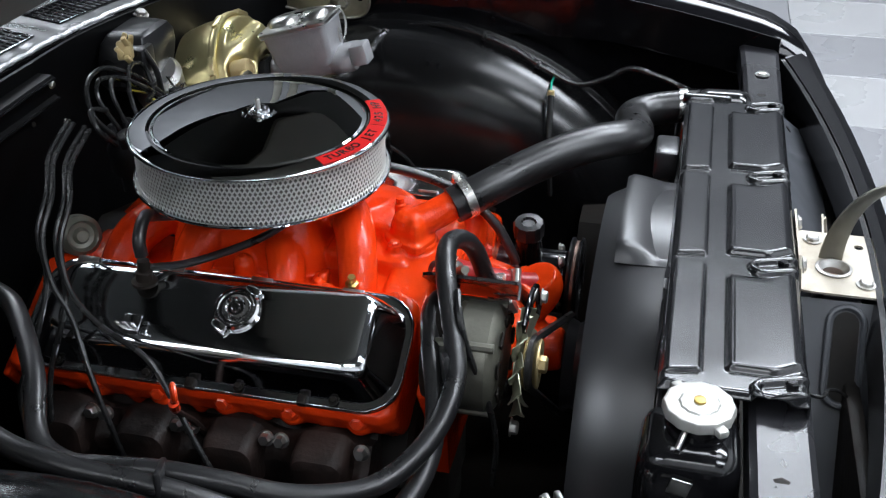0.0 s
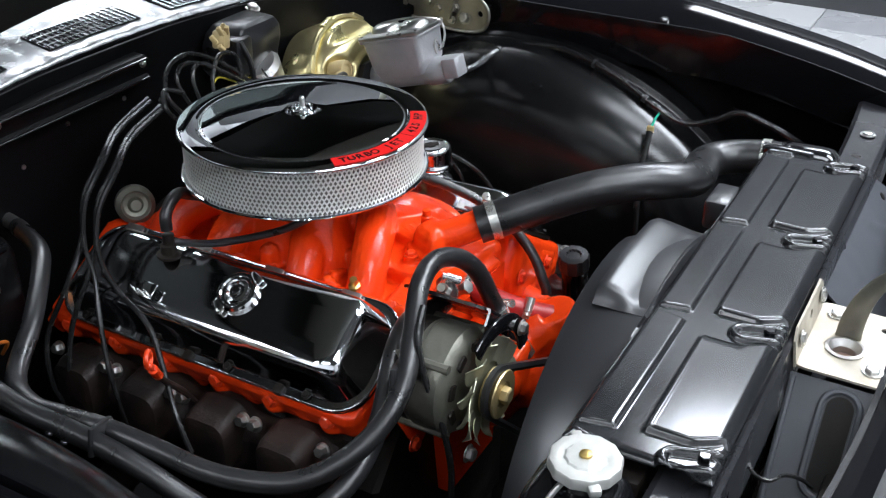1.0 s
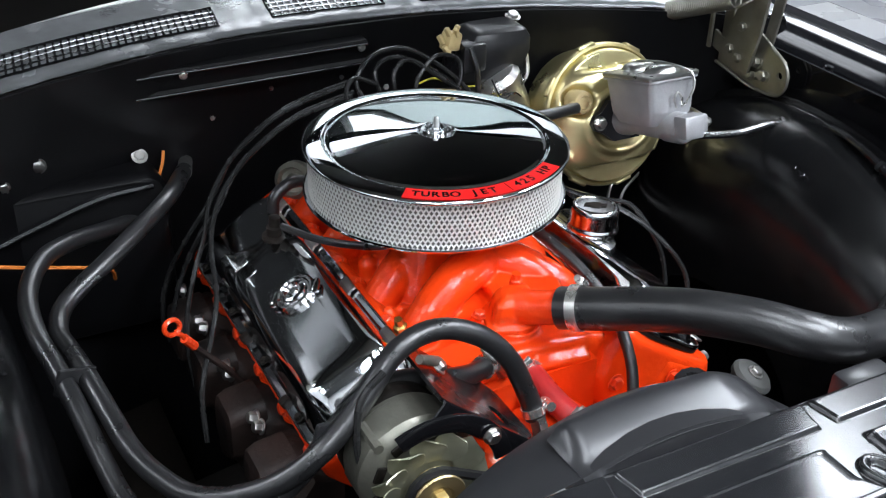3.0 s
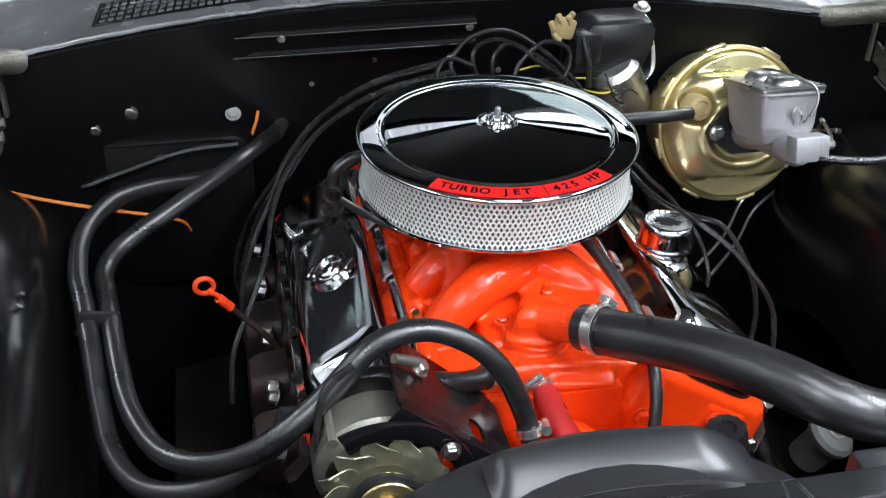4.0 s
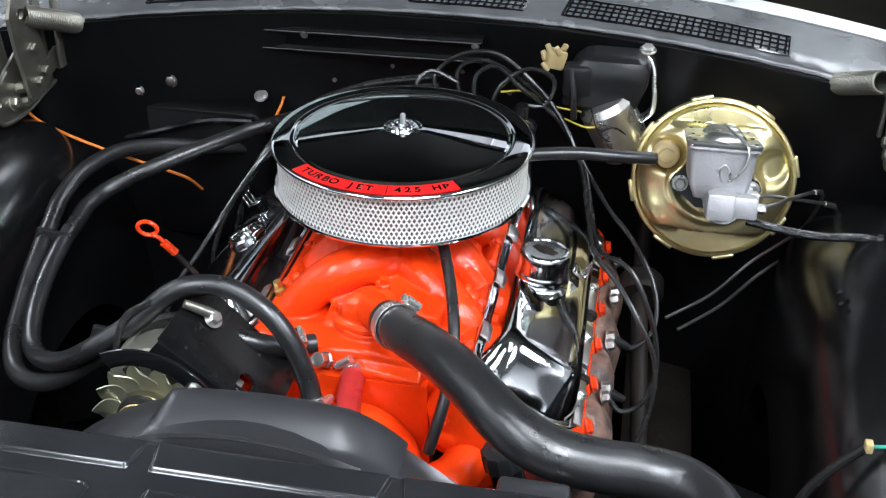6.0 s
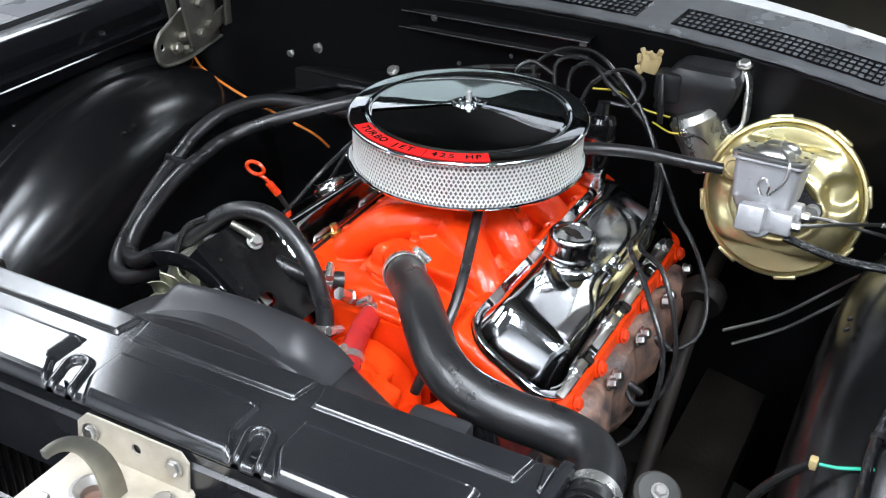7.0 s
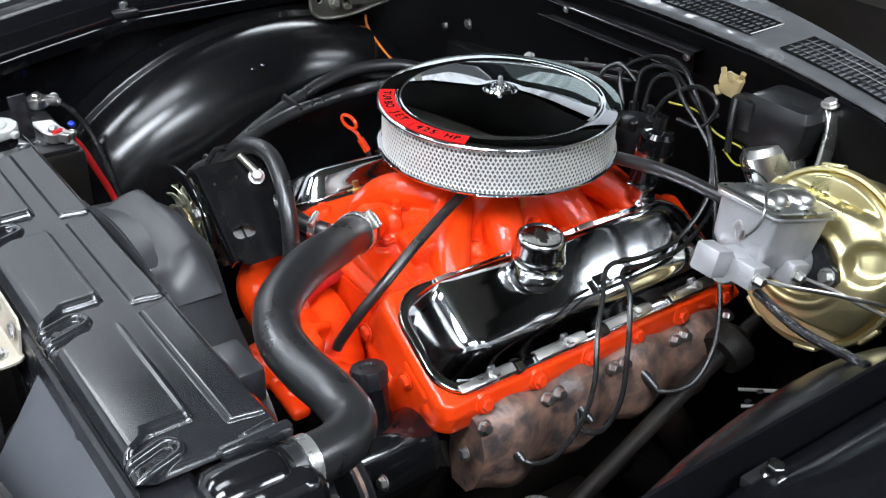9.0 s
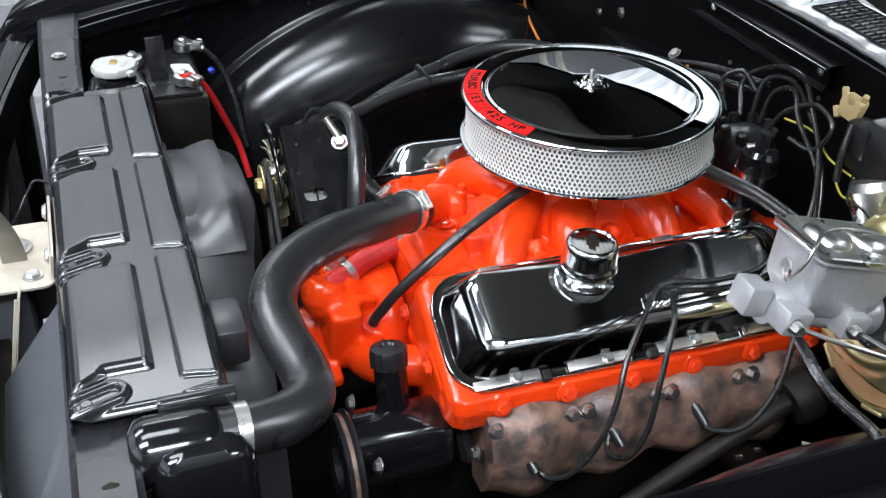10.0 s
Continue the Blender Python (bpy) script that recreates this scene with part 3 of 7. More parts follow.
def firewall():
    bm = bmesh.new()
    def wall(x, z):
        return Vector((x, min(lip_y(x) - 0.006, 0.375), z + (rise(x) if z > 0.9 else 0.0)))
    sheet(bm, wall, arange(-0.78, 0.78, 40), [0.2, 0.5, 0.8, 0.95, 1.004], 0.006)
    fw = solo("firewall", bm, BLACK_WALL, "semi-gloss black firewall behind the engine", "firewall", kind="structure")
    # pressed brace across the passenger half
    bm = bmesh.new()
    def brace(x, k):
        dy, dz = [(0.012, 0.007), (-0.010, 0.006), (-0.014, 0.001), (-0.012, -0.004), (-0.009, -0.012), (-0.010, -0.024), (-0.015, -0.030), (-0.014, -0.035), (0.012, -0.038)][k]
        return Vector((x, 0.356 + dy, 0.986 + 0.004 * (x + 0.32) / 0.37 + dz))
    sheet(bm, brace, arange(-0.325, 0.055, 8), list(range(9)), 0.002)
    br = part("brace", bm, BLACK_WALL, fw, "pressed black brace")
    for k in (2, 6):
        bm = bmesh.new()
        tube(bm, [brace(x, k) + Vector((0, -0.0005, 0)) for x in arange(-0.324, 0.054, 8)], 0.0022, 8, 1)
        part("rolled_edge", bm, BLACK_GLOSS, br, "glossy rolled edge of the brace")
    for x, z in ((-0.243, 0.984), (0.044, 0.986)):
        part("bolt", bolt(bmesh.new(), (x, 0.342, z), (0, -1, 0), 0.005, 0.005), ZINC, br)
    for x, z, r in ((-0.10, 0.93, 0.004), (0.02, 0.93, 0.004), (-0.2, 0.9, 0.004), (-0.47, 0.9, 0.009), (-0.52, 0.885, 0.007), (0.1, 0.9, 0.005)):
        y = min(lip_y(x) - 0.006, 0.375) - 0.004
        part("bolt", bolt(bmesh.new(), (x, y, z), (0, -1, 0), r, 0.005), STEEL, fw)
    # heater and blower case
    case = thing("heater_case", (-0.47, 0.33, 0.6), "black moulded heater case bolted to the firewall", "heater case")
    bm = bmesh.new()
    ring = []
    for y, s in ((0.37, 1.0), (0.30, 1.0), (0.285, 0.97), (0.28, 0.93)):
        ring.append([(-0.475 + px * s, y, 0.735 + pz * s) for px, pz in rr_outline(0.36, 0.26, 0.04, 5)])
    loft(bm, ring, Matrix())
    part("case", bm, BLACK_WALL, case)
    bm = bmesh.new()
    tube(bm, [(-0.64, 0.276, 0.82), (-0.56, 0.27, 0.80), (-0.5, 0.272, 0.815), (-0.4, 0.272, 0.845), (-0.32, 0.274, 0.85)], 0.006, 8, 4)
    part("rib", bm, BLACK_GLOSS, case)
    bolts(case, [(-0.323, 0.33, 0.872), (-0.46, 0.32, 0.873)], (0, -0.6, 0.8), 0.009, 0.006, STEEL)


def support():
    """The radiator support with its top bar, from fender to fender."""
    top = thing("radiator_support", (0, -0.70, 0.2), "satin black radiator support with a folded top bar", "radiator support", kind="structure")
    bm = bmesh.new()
    def bar(x, k):
        y, z = [(-0.660, 0.845), (-0.660, 0.884), (-0.667, 0.889), (-0.715, 0.889), (-0.722, 0.884), (-0.724, 0.80)][k]
        out = max(0, abs(x) - 0.45)
        return Vector((x, y + 0.15 * out * out * (1 if k < 3 else 0.3), z + 0.06 * out))
    sheet(bm, bar, arange(-0.76, 0.76, 32), list(range(6)), 0.003)
    part("top_bar", bm, BLACK_SATIN, top)
    for sgn in (-1, 1):
        bm = bmesh.new()
        box(bm, (sgn * 0.60, -0.70, 0.55), (0.28, 0.012, 0.62), 0.004)
        part("side_plate", bm, BLACK_BAY, top)
        part("bolt", bolt(bmesh.new(), (sgn * 0.475, -0.688, 0.8895), (0, 0, 1), 0.009, 0.001, False), DARK, top)
        part("bolt", bolt(bmesh.new(), (sgn * 0.55, -0.69, 0.896), (0, 0, 1), 0.009, 0.005), ZINC, top)
    bm = bmesh.new()
    box(bm, (0, -0.70, 0.30), (1.4, 0.05, 0.10), 0.008)
    part("lower_bar", bm, BLACK_BAY, top)
    # inclined grey sheets in front of the panel, on both sides of the latch
    bm = bmesh.new()
    def shelf(u, v):
        x0, x1 = 0.105 + 0.035 * v, 0.470 + 0.095 * v
        x = x0 + (x1 - x0) * u
        notch = 0.012 * math.exp(-((x - 0.235) / 0.018) ** 2) * (1 - v)
        swell = 0.004 * math.exp(-((u - 0.55 - 0.25 * v) / 0.03) ** 2) * (1 if v > 0.3 else 0.0)
        return Vector((x, -0.713 - 0.085 * v - notch, 0.866 - 0.094 * v - notch + swell))
    sheet(bm, shelf, arange(0, 1, 60), arange(0, 1, 14), 0.003)
    gus = part("gusset", bm, GREY_PAINT, top, "grey painted inclined sheet with a hole")
    # dark disc painting the shade inside the hole
    part("hole", bolt(bmesh.new(), (0.461, -0.738, 0.8385), (0, -0.74, 0.67), 0.0065, 0.0012, False), DARK, gus)
    # sheet that falls from the latch towards the passenger side, with a long slot
    slope = Matrix(((-0.6, 0, -0.8, -0.074), (0, -1, 0, -0.787), (-0.8, 0, 0.6, 0.846), (0, 0, 0, 1)))
    bm = bmesh.new()
    plate(bm, [(0.0, -0.062), (0.33, -0.052), (0.36, 0.055), (0.0, 0.060)], 0.003, slope)
    stay = part("latch_support", bm, GREY_PAINT, top, "grey painted sloping sheet with a long rimmed slot")
    # solid dark inlay painting the shade inside the slot
    bm = bmesh.new()
    loft(bm, [[(0.068 + px, py, z) for px, py in rr_outline(0.110, 0.030, 0.0149, 7)] for z in (0.0005, 0.0035)], slope)
    part("slot", bm, DARK, stay, "dark inlay that gives the slot its shade")
    bm = bmesh.new()
    rim = [slope @ Vector((0.068 + px, py, 0.003)) for px, py in rr_outline(0.122, 0.042, 0.0209, 7)]
    tube(bm, rim + [rim[0]], 0.0042, 8, 1)
    part("slot_rim", bm, GREY_PAINT, stay)
    for y in (-0.058, 0.056):
        bm = bmesh.new()
        tube(bm, [slope @ Vector((0.004, y, 0.002)), slope @ Vector((0.33, y * 0.9, 0.002))], 0.004, 8, 2)
        part("folded_edge", bm, GREY_PAINT, stay)
    # grey air plenum floor in front of the radiator
    bm = bmesh.new()
    def gutter(x, v):
        return Vector((x, -0.735 - 0.095 * v, 0.735 + 0.012 * math.cos(v * 6.2) - 0.035 * v + 0.01 * math.sin(9 * x)))
    sheet(bm, gutter, arange(0.03, 0.70, 22), arange(0, 1, 9), 0.004)
    part("tray", bm, GREY_PAINT, top, "grey painted tray in front of the radiator")
    bm = bmesh.new()
    tube(bm, [(-0.10, -0.722, 0.850), (-0.16, -0.716, 0.838), (-0.23, -0.722, 0.826), (-0.252, -0.745, 0.828), (-0.228, -0.758, 0.822), (-0.205, -0.772, 0.806), (-0.195, -0.785, 0.792)], 0.0022, 6, 6)
    solo("thin_cable", bm, WIRE, "thin black cable looped over the grey sheet", "cable")
    # front crash bar under the header
    bm = bmesh.new()
    box(bm, (0, -0.80, 0.62), (1.3, 0.02, 0.3), 0.006)
    part("grille_back", bm, DARK, top)


def top_panel():
    """The ribbed sheet over the radiator."""
    top = thing("radiator_top_panel", (0, -0.64, 0.9), "satin black ribbed sheet panel over the radiator with bolt pockets", "radiator panel")
    bm = bmesh.new()
    clips = (-0.35, -0.111, 0.128, 0.377)
    x0, x1, y0, y1 = -0.372, 0.392, -0.716, -0.568
    def step(v, a, c):
        t = max(0.0, min(1.0, (v - a) / (c - a)))
        return t * t * (3 - 2 * t)
    def bump(d, w, e):
        return 1 - step(abs(d), w, w + e)
    def height(x, y):
        z = 0.906
        # wide front fields with rounded noses, a channel behind them, and narrow rear fields
        front = step(y, -0.717, -0.702) * (1 - step(y, -0.642, -0.636))
        rear = step(y, -0.612, -0.606) * (1 - step(y, -0.578, -0.570))
        slant = step(y, -0.716, -0.676)
        inside, cut, loop = 1.0, 0.0, 0.0
        for c in clips:
            # each front field stops short of the bolt's slanting gutter
            lo, hi = c - 0.018 - 0.020 * slant, c + 0.030 - 0.018 * slant
            inside = min(inside, max(1 - step(x, lo - 0.008, lo), step(x, hi, hi + 0.008)))
            # rear fields part at the same places, tapering towards the back edge
            w = 0.010 - 0.005 * step(y, -0.607, -0.575)
            cut = max(cut, bump(x - c + 0.006, w, 0.004))
            # hairpin bead round the bolt, open to the front
            ax, ay, bx, by = c + 0.004, -0.722, c - 0.012, -0.676
            t = max(0.0, min(1.0, ((x - ax) * (bx - ax) + (y - ay) * (by - ay)) / ((bx - ax) ** 2 + (by - ay) ** 2)))
            far = math.hypot(x - ax - t * (bx - ax), y - ay - t * (by - ay))
            loop = max(loop, bump(far - 0.0125, 0.0012, 0.0048))
        ends = step(x, x0 + 0.006, x0 + 0.016) * (1 - step(x, x1 - 0.018, x1 - 0.008))
        rear_ends = step(x, x0 + 0.002, x0 + 0.010) * (1 - step(x, x1 - 0.006, x1 - 0.001))
        z += 0.0075 * front * inside * ends + 0.005 * rear * (1 - cut) * rear_ends
        z += 0.0035 * bump(y + 0.638, 0.0010, 0.004) * inside * ends
        z = max(z, 0.906 + 0.0068 * loop)
        edge = min(x - x0, x1 - x, y - y0, y1 - y)
        if edge < 0.008:
            z -= 0.006 * (1 - edge / 0.008) ** 2
        return z
    # fine columns round the bolt pockets, coarse ones between
    xs, x = [], x0
    while x < x1 - 0.0005:
        xs.append(x)
        x += 0.0011 if min(abs(x - c) for c in clips) < 0.045 else 0.006
    xs.append(x1)
    ys = arange(y0, y1, 128)
    sheet(bm, lambda x, y: Vector((x, y, height(x, y))), xs, ys, 0.0015)
    part("sheet", bm, PANEL, top, angle=180)
    bm = bmesh.new()
    sheet(bm, lambda x, k: Vector((x, (-0.717, -0.7175, -0.718)[k], (0.899, 0.882, 0.86)[k])), arange(x0, x1, 12), [0, 1, 2], 0.002)
    part("front_flange", bm, PANEL, top)
    bm = bmesh.new()
    box(bm, (x1 + 0.004, -0.60, 0.906), (0.014, 0.075, 0.016), 0.004)
    part("end_flange", bm, PANEL, top)
    for c in clips:
        part("bolt", bolt(bmesh.new(), (c + 0.003, -0.700, 0.9065), (0, 0, 1), 0.0065, 0.007), BLACK_GLOSS, top)


def radiator():
    top = thing("radiator", (0, -0.60, 0.25), "gloss black crossflow radiator with side tanks and a silver cap", "radiator")
    bm = bmesh.new()
    box(bm, (0.0, -0.615, 0.58), (0.76, 0.07, 0.60), 0.004)
    core = part("core", bm, DARK, top)
    for i in range(40):
        bm = bmesh.new()
        box(bm, (-0.36 + 0.0185 * i, -0.652, 0.58), (0.003, 0.006, 0.56))
        part("fin", bm, BLACK_SATIN, core, angle=60)
    for x, s in ((-0.425, 0.1), (0.43, 0.09)):
        bm = bmesh.new()
        ring = []
        for z, k in ((0.28, 0.8), (0.30, 1), (0.855, 1.0), (0.875, 0.97), (0.888, 0.88), (0.896, 0.74), (0.899, 0.5)):
            ring.append([(x + px * k, -0.605 + py * k, z) for px, py in rr_outline(s, 0.10, 0.025, 5)])
        loft(bm, ring, Matrix())
        part("tank", bm, BLACK_GLOSS, top)
    bm = bmesh.new()
    m = axis((-0.418, -0.609, 0.905), (0, 0, 1))
    lathe(bm, [(0, -0.02), (0.034, -0.02), (0.030, 0.0), (0, 0.0)], m, 24)
    lathe(bm, [(0, 0), (0.027, 0), (0.027, 0.012), (0, 0.012)], m, 24)
    part("filler_neck", bm, BLACK_GLOSS, top)
    bm = bmesh.new()
    lathe(bm, [(0, 0.008), (0.032, 0.008), (0.034, 0.010), (0.034, 0.018), (0.0325, 0.0205), (0.030, 0.0212), (0.024, 0.0205), (0.0195, 0.0205), (0.0175, 0.0222), (0.012, 0.0226), (0, 0.0226)], m, 64, lambda a: 0.0012 * max(0.0, math.cos(12 * a)))
    for k in (0, 1):
        box(bm, (0, 0, 0.0135), (0.016, 0.012, 0.009), 0.003, m=m @ pose(0, 0, 0, 0, 0, 35 + 180 * k) @ pose(0.035, 0, 0))
    cap = part("cap", bm, CAP_ZINC, top, "pale silver pressed radiator cap")
    bm = bmesh.new()
    lathe(bm, [(0, 0.021), (0.006, 0.021), (0.006, 0.0250), (0, 0.0265)], m, 18)
    part("rivet", bm, BRASS, cap, "brass rivet")
    bm = bmesh.new()
    tube(bm, [(-0.440, -0.600, 0.913), (-0.452, -0.596, 0.909), (-0.462, -0.592, 0.902)], 0.003, 8, 4)
    part("overflow_pipe", bm, STEEL, top)
    bm = bmesh.new()
    box(bm, (-0.4765, -0.598, 0.868), (0.002, 0.020, 0.020), 0.0006, m=pose(0, 0, 0, 12, -6, 0))
    part("tag", bm, STEEL, top, "small silver tag")
    bm = bmesh.new()
    lathe(bm, [(0, -0.125), (0.026, -0.124), (0.034, -0.116), (0.036, -0.105), (0.035, -0.055), (0.032, -0.046), (0.026, -0.041), (0.0215, -0.039), (0.0215, 0.01), (0, 0.01)], axis((0.424, -0.545, 0.876), (0, 1, 0)), 36)
    part("outlet", bm, BLACK_GLOSS, top)


def shroud():
    top = thing("fan_shroud", (0, -0.53, 0.3), "black moulded plastic fan shroud behind the radiator", "fan shroud")
    cx, cz, r = -0.03, 0.59, 0.328
    bm = bmesh.new()
    def ring(th, k):
        y, rr = [(-0.568, r + 0.003), (-0.56, r + 0.003), (-0.535, r + 0.001), (-0.510, r - 0.004), (-0.498, r - 0.012)][k]
        back = 0.020 * (1 - max(0.0, min(1.0, (th - 0.22) / 0.30)))
        y += back * (y + 0.568) / 0.070
        return Vector((cx + rr * math.sin(th), y, cz + rr * math.cos(th)))
    sheet(bm, ring, arange(-math.pi, math.pi, 72), list(range(5)), -0.003)
    part("ring", bm, SHROUD, top)
    bm = bmesh.new()
    plate(bm, [(-0.37, -0.28), (0.37, -0.28), (0.37, 0.295), (0.20, 0.31), (-0.2, 0.31), (-0.37, 0.295)], 0.004, pose(0, -0.572, cz, 90, 0, 0), [(cx, 0.0, 0.272)])
    part("plate", bm, SHROUD, top)
    bm = bmesh.new()
    box(bm, (0.245, -0.548, 0.868), (0.07, 0.036, 0.045), 0.006)
    part("lug", bm, SHROUD, top)
    bm = bmesh.new()
    def hump(x, y):
        ringz = cz + math.sqrt(r * r - (x - cx) ** 2)
        t = max(0.0, (y + 0.552) / 0.05)
        left = min(1.0, max(0.0, (x + 0.135) / 0.012))
        right = min(1.0, max(0.0, (0.115 - x) / 0.06))
        flat = 0.925 - 0.40 * (x + 0.015) ** 2
        lift = max(0.0, flat - ringz) * left * right * (1 - max(0.0, t - 0.8) ** 2 * 9)
        return Vector((x, y, ringz + 0.0015 + lift - 0.017 * max(0.0, 1 - t) ** 2 * left * right))
    sheet(bm, hump, arange(-0.137, 0.115, 44), arange(-0.566, -0.503, 12), 0.002)
    part("stepped_flat", bm, SHROUD, top)
    bm = bmesh.new()
    def lip(x, k):
        ringz = cz + math.sqrt((r + 0.012) ** 2 - (x - cx) ** 2)
        return Vector((x, (-0.5635, -0.5665, -0.5695)[k], (min(ringz, 0.9), max(0.896, ringz - 0.004) - 0.001, 0.905)[k]))
    sheet(bm, lip, arange(-0.26, 0.24, 30), [0, 1, 2], 0.002)
    part("sealing_lip", bm, SHROUD, top)


def fan():
    top = thing("cooling_fan", (0, -0.48, 0.65), "black steel engine fan behind the radiator", "fan")
    bm = bmesh.new()
    lathe(bm, [(0, -0.03), (0.05, -0.03), (0.06, 0.0), (0.05, 0.02), (0, 0.02)], axis((0, -0.50, 0.64), (0, -1, 0)), 28)
    part("hub", bm, DARK, top)
    for k in range(5):
        a = 2 * math.pi * k / 5 + 0.3
        bm = bmesh.new()
        def blade(u, v, a=a):
            w = 0.045 + 0.02 * u
            rr = 0.05 + 0.16 * u
            p = Vector((v * w, -0.02 * v, rr))
            p.rotate(Euler((0, a, 0)))
            return Vector((0, -0.50, 0.64)) + p
        sheet(bm, blade, arange(0, 1, 5), arange(-1, 1, 4), 0.003)
        part("blade", bm, BLACK_SATIN, top)
    bm = bmesh.new()
    lathe(bm, [(0, -0.015), (0.07, -0.015), (0.062, 0), (0.07, 0.015), (0, 0.015)], axis((0, -0.455, 0.64), (0, -1, 0)), 36)
    part("pulley", bm, BLACK_SATIN, top)


def latch():
    top = thing("hood_latch", (0, -0.77, 0.75), "cream zinc-plated hood latch with a steel hook and worn striker hole", "hood latch")
    bm = bmesh.new()
    m = pose(0.0, -0.778, 0.856)
    out = rr_outline(0.155, 0.11, 0.016, 4)
    plate(bm, out, 0.003, m, [(-0.018, 0.006, 0.019), (0.045, -0.03, 0.006), (0.05, 0.022, 0.004)])
    part("plate", bm, CREAM, top)
    bm = bmesh.new()
    plate(bm, [(-0.078, -0.024), (0.066, -0.024), (0.066, 0.012), (0.056, 0.022), (-0.066, 0.022), (-0.078, 0.010)], 0.003, pose(0.0, -0.725, 0.878, 82, 0, 0), [(0.0, 0.004, 0.006)])
    part("rear_flange", bm, CREAM, top)
    bm = bmesh.new()
    plate(bm, [(-0.078, -0.03), (0.078, -0.03), (0.078, 0.0), (-0.078, 0.0)], 0.003, pose(0.0, -0.832, 0.856, 84, 0, 0))
    part("front_flange", bm, CREAM, top)
    bm = bmesh.new()
    plate(bm, [(-0.035, 0.0), (0.05, 0.0), (0.032, -0.17), (-0.002, -0.17)], 0.003, pose(0.062, -0.765, 0.856, 78, -14, 0), [(0.01, -0.04, 0.0055), (0.012, -0.10, 0.0055)])
    part("stay", bm, CREAM, top)
    for dx in (-0.033, 0.046):
        bm = bmesh.new()
        tube(bm, [Vector((0.062, -0.765, 0.856)) + Euler((radians(78), radians(-14), 0)).to_matrix() @ Vector(p) for p in ((dx, -0.004, 0.002), (dx * 0.7 + 0.002, -0.165, 0.002))], 0.003, 6, 3)
        part("stay_rib", bm, CREAM, top)
    bm = bmesh.new()
    rings = []
    for t in arange(0, 1, 14):
        a = 1.9 * t
        cx, cy, cz = 0.010, -0.770 - 0.052 * (1 - math.cos(a)), 0.856 + 0.078 * math.sin(a) + 0.036 * t
        w = 0.030 - 0.012 * t
        rings.append([(cx + px, cy + py * math.cos(a * 0.9), cz + py * math.sin(a * 0.9) * 0.6) for px, py in rr_outline(0.006, w, 0.0025, 2)])
    loft(bm, rings, Matrix())
    part("hook", bm, NATURAL, top, "curved bare steel safety hook")
    bm = bmesh.new()
    lathe(bm, [(0.013, -0.02), (0.021, -0.004), (0.023, 0.003), (0.019, 0.004), (0.013, -0.004), (0.013, -0.02)], axis((-0.018, -0.772, 0.857), (0, 0, 1)), 28)
    part("striker_ring", bm, STEEL, top, "worn steel striker ring")
    bm = bmesh.new()
    lathe(bm, [(0, -0.03), (0.013, -0.03), (0.013, -0.012), (0, -0.012)], axis((-0.018, -0.772, 0.857), (0, 0, 1)), 20)
    part("striker_spring", bm, IRON, top, "rusty striker spring")
    bolts(top, [(-0.05, -0.808, 0.858), (0.052, -0.75, 0.858)], (0, 0, 1), 0.009, 0.006, STEEL)
    bolts(top, [(-0.058, -0.728, 0.882), (0.05, -0.728, 0.882)], (0, -1, 0.15), 0.008, 0.005, STEEL)
    bm = bmesh.new()
    tube(bm, [(0.11, -0.79, 0.70), (0.13, -0.80, 0.55), (0.14, -0.80, 0.4)], 0.011, 12, 3)
    part("rod", bm, STEEL, top)
    bm = bmesh.new()
    box(bm, (0.0, -0.785, 0.60), (0.09, 0.05, 0.47), 0.006)
    part("post", bm, GREY_PAINT, top, "grey painted centre post")


def hood():
    """The open hood over the engine, leaning forwards from the cowl."""
    top = thing("hood", (0, 0.3, 1.15), "black hood standing open on its hinges over the engine", "hood")
    lean = radians(56)
    def P(x, s, off):
        y = lip_y(x) - 0.105 - s * math.cos(lean) + off * math.sin(lean)
        z = 1.135 + s * math.sin(lean) + off * math.cos(lean) - 0.03 * (x / 0.7) ** 2
        return Vector((x, y, z))
    bm = bmesh.new()
    sheet(bm, lambda x, s: P(x, s, 0.03), arange(-0.72, 0.72, 25), arange(0, 1.2, 13), 0.003)
    part("skin", bm, BLACK_BODY, top)
    bm = bmesh.new()
    def inner(x, s):
        edge = min(x + 0.70, 0.70 - x, s - 0.02, 1.18 - s)
        return P(x, s, 0.024 * min(1.0, max(0.0, (edge - 0.09) / 0.05)))
    sheet(bm, inner, arange(-0.70, 0.70, 57), arange(0.02, 1.18, 48), 0.002)
    part("inner_frame", bm, HOOD_FRAME, top, "dull black pressed inner frame")
    # unseen pad, added so that the upper hood mirrors brighter than its rear
    bm = bmesh.new()
    pad = [[P(px, 0.64 + py, off) for px, py in rr_outline(1.34 - 0.02 * k, 1.00 - 0.02 * k, 0.08, 6)] for k, off in ((0, 0.0215), (0, 0.010), (1, 0.004))]
    loft(bm, pad, Matrix())
    part("bright_pad", bm, HOOD_PAD, top, "added olive-grey pad, unseen, that brightens reflections of the hood")


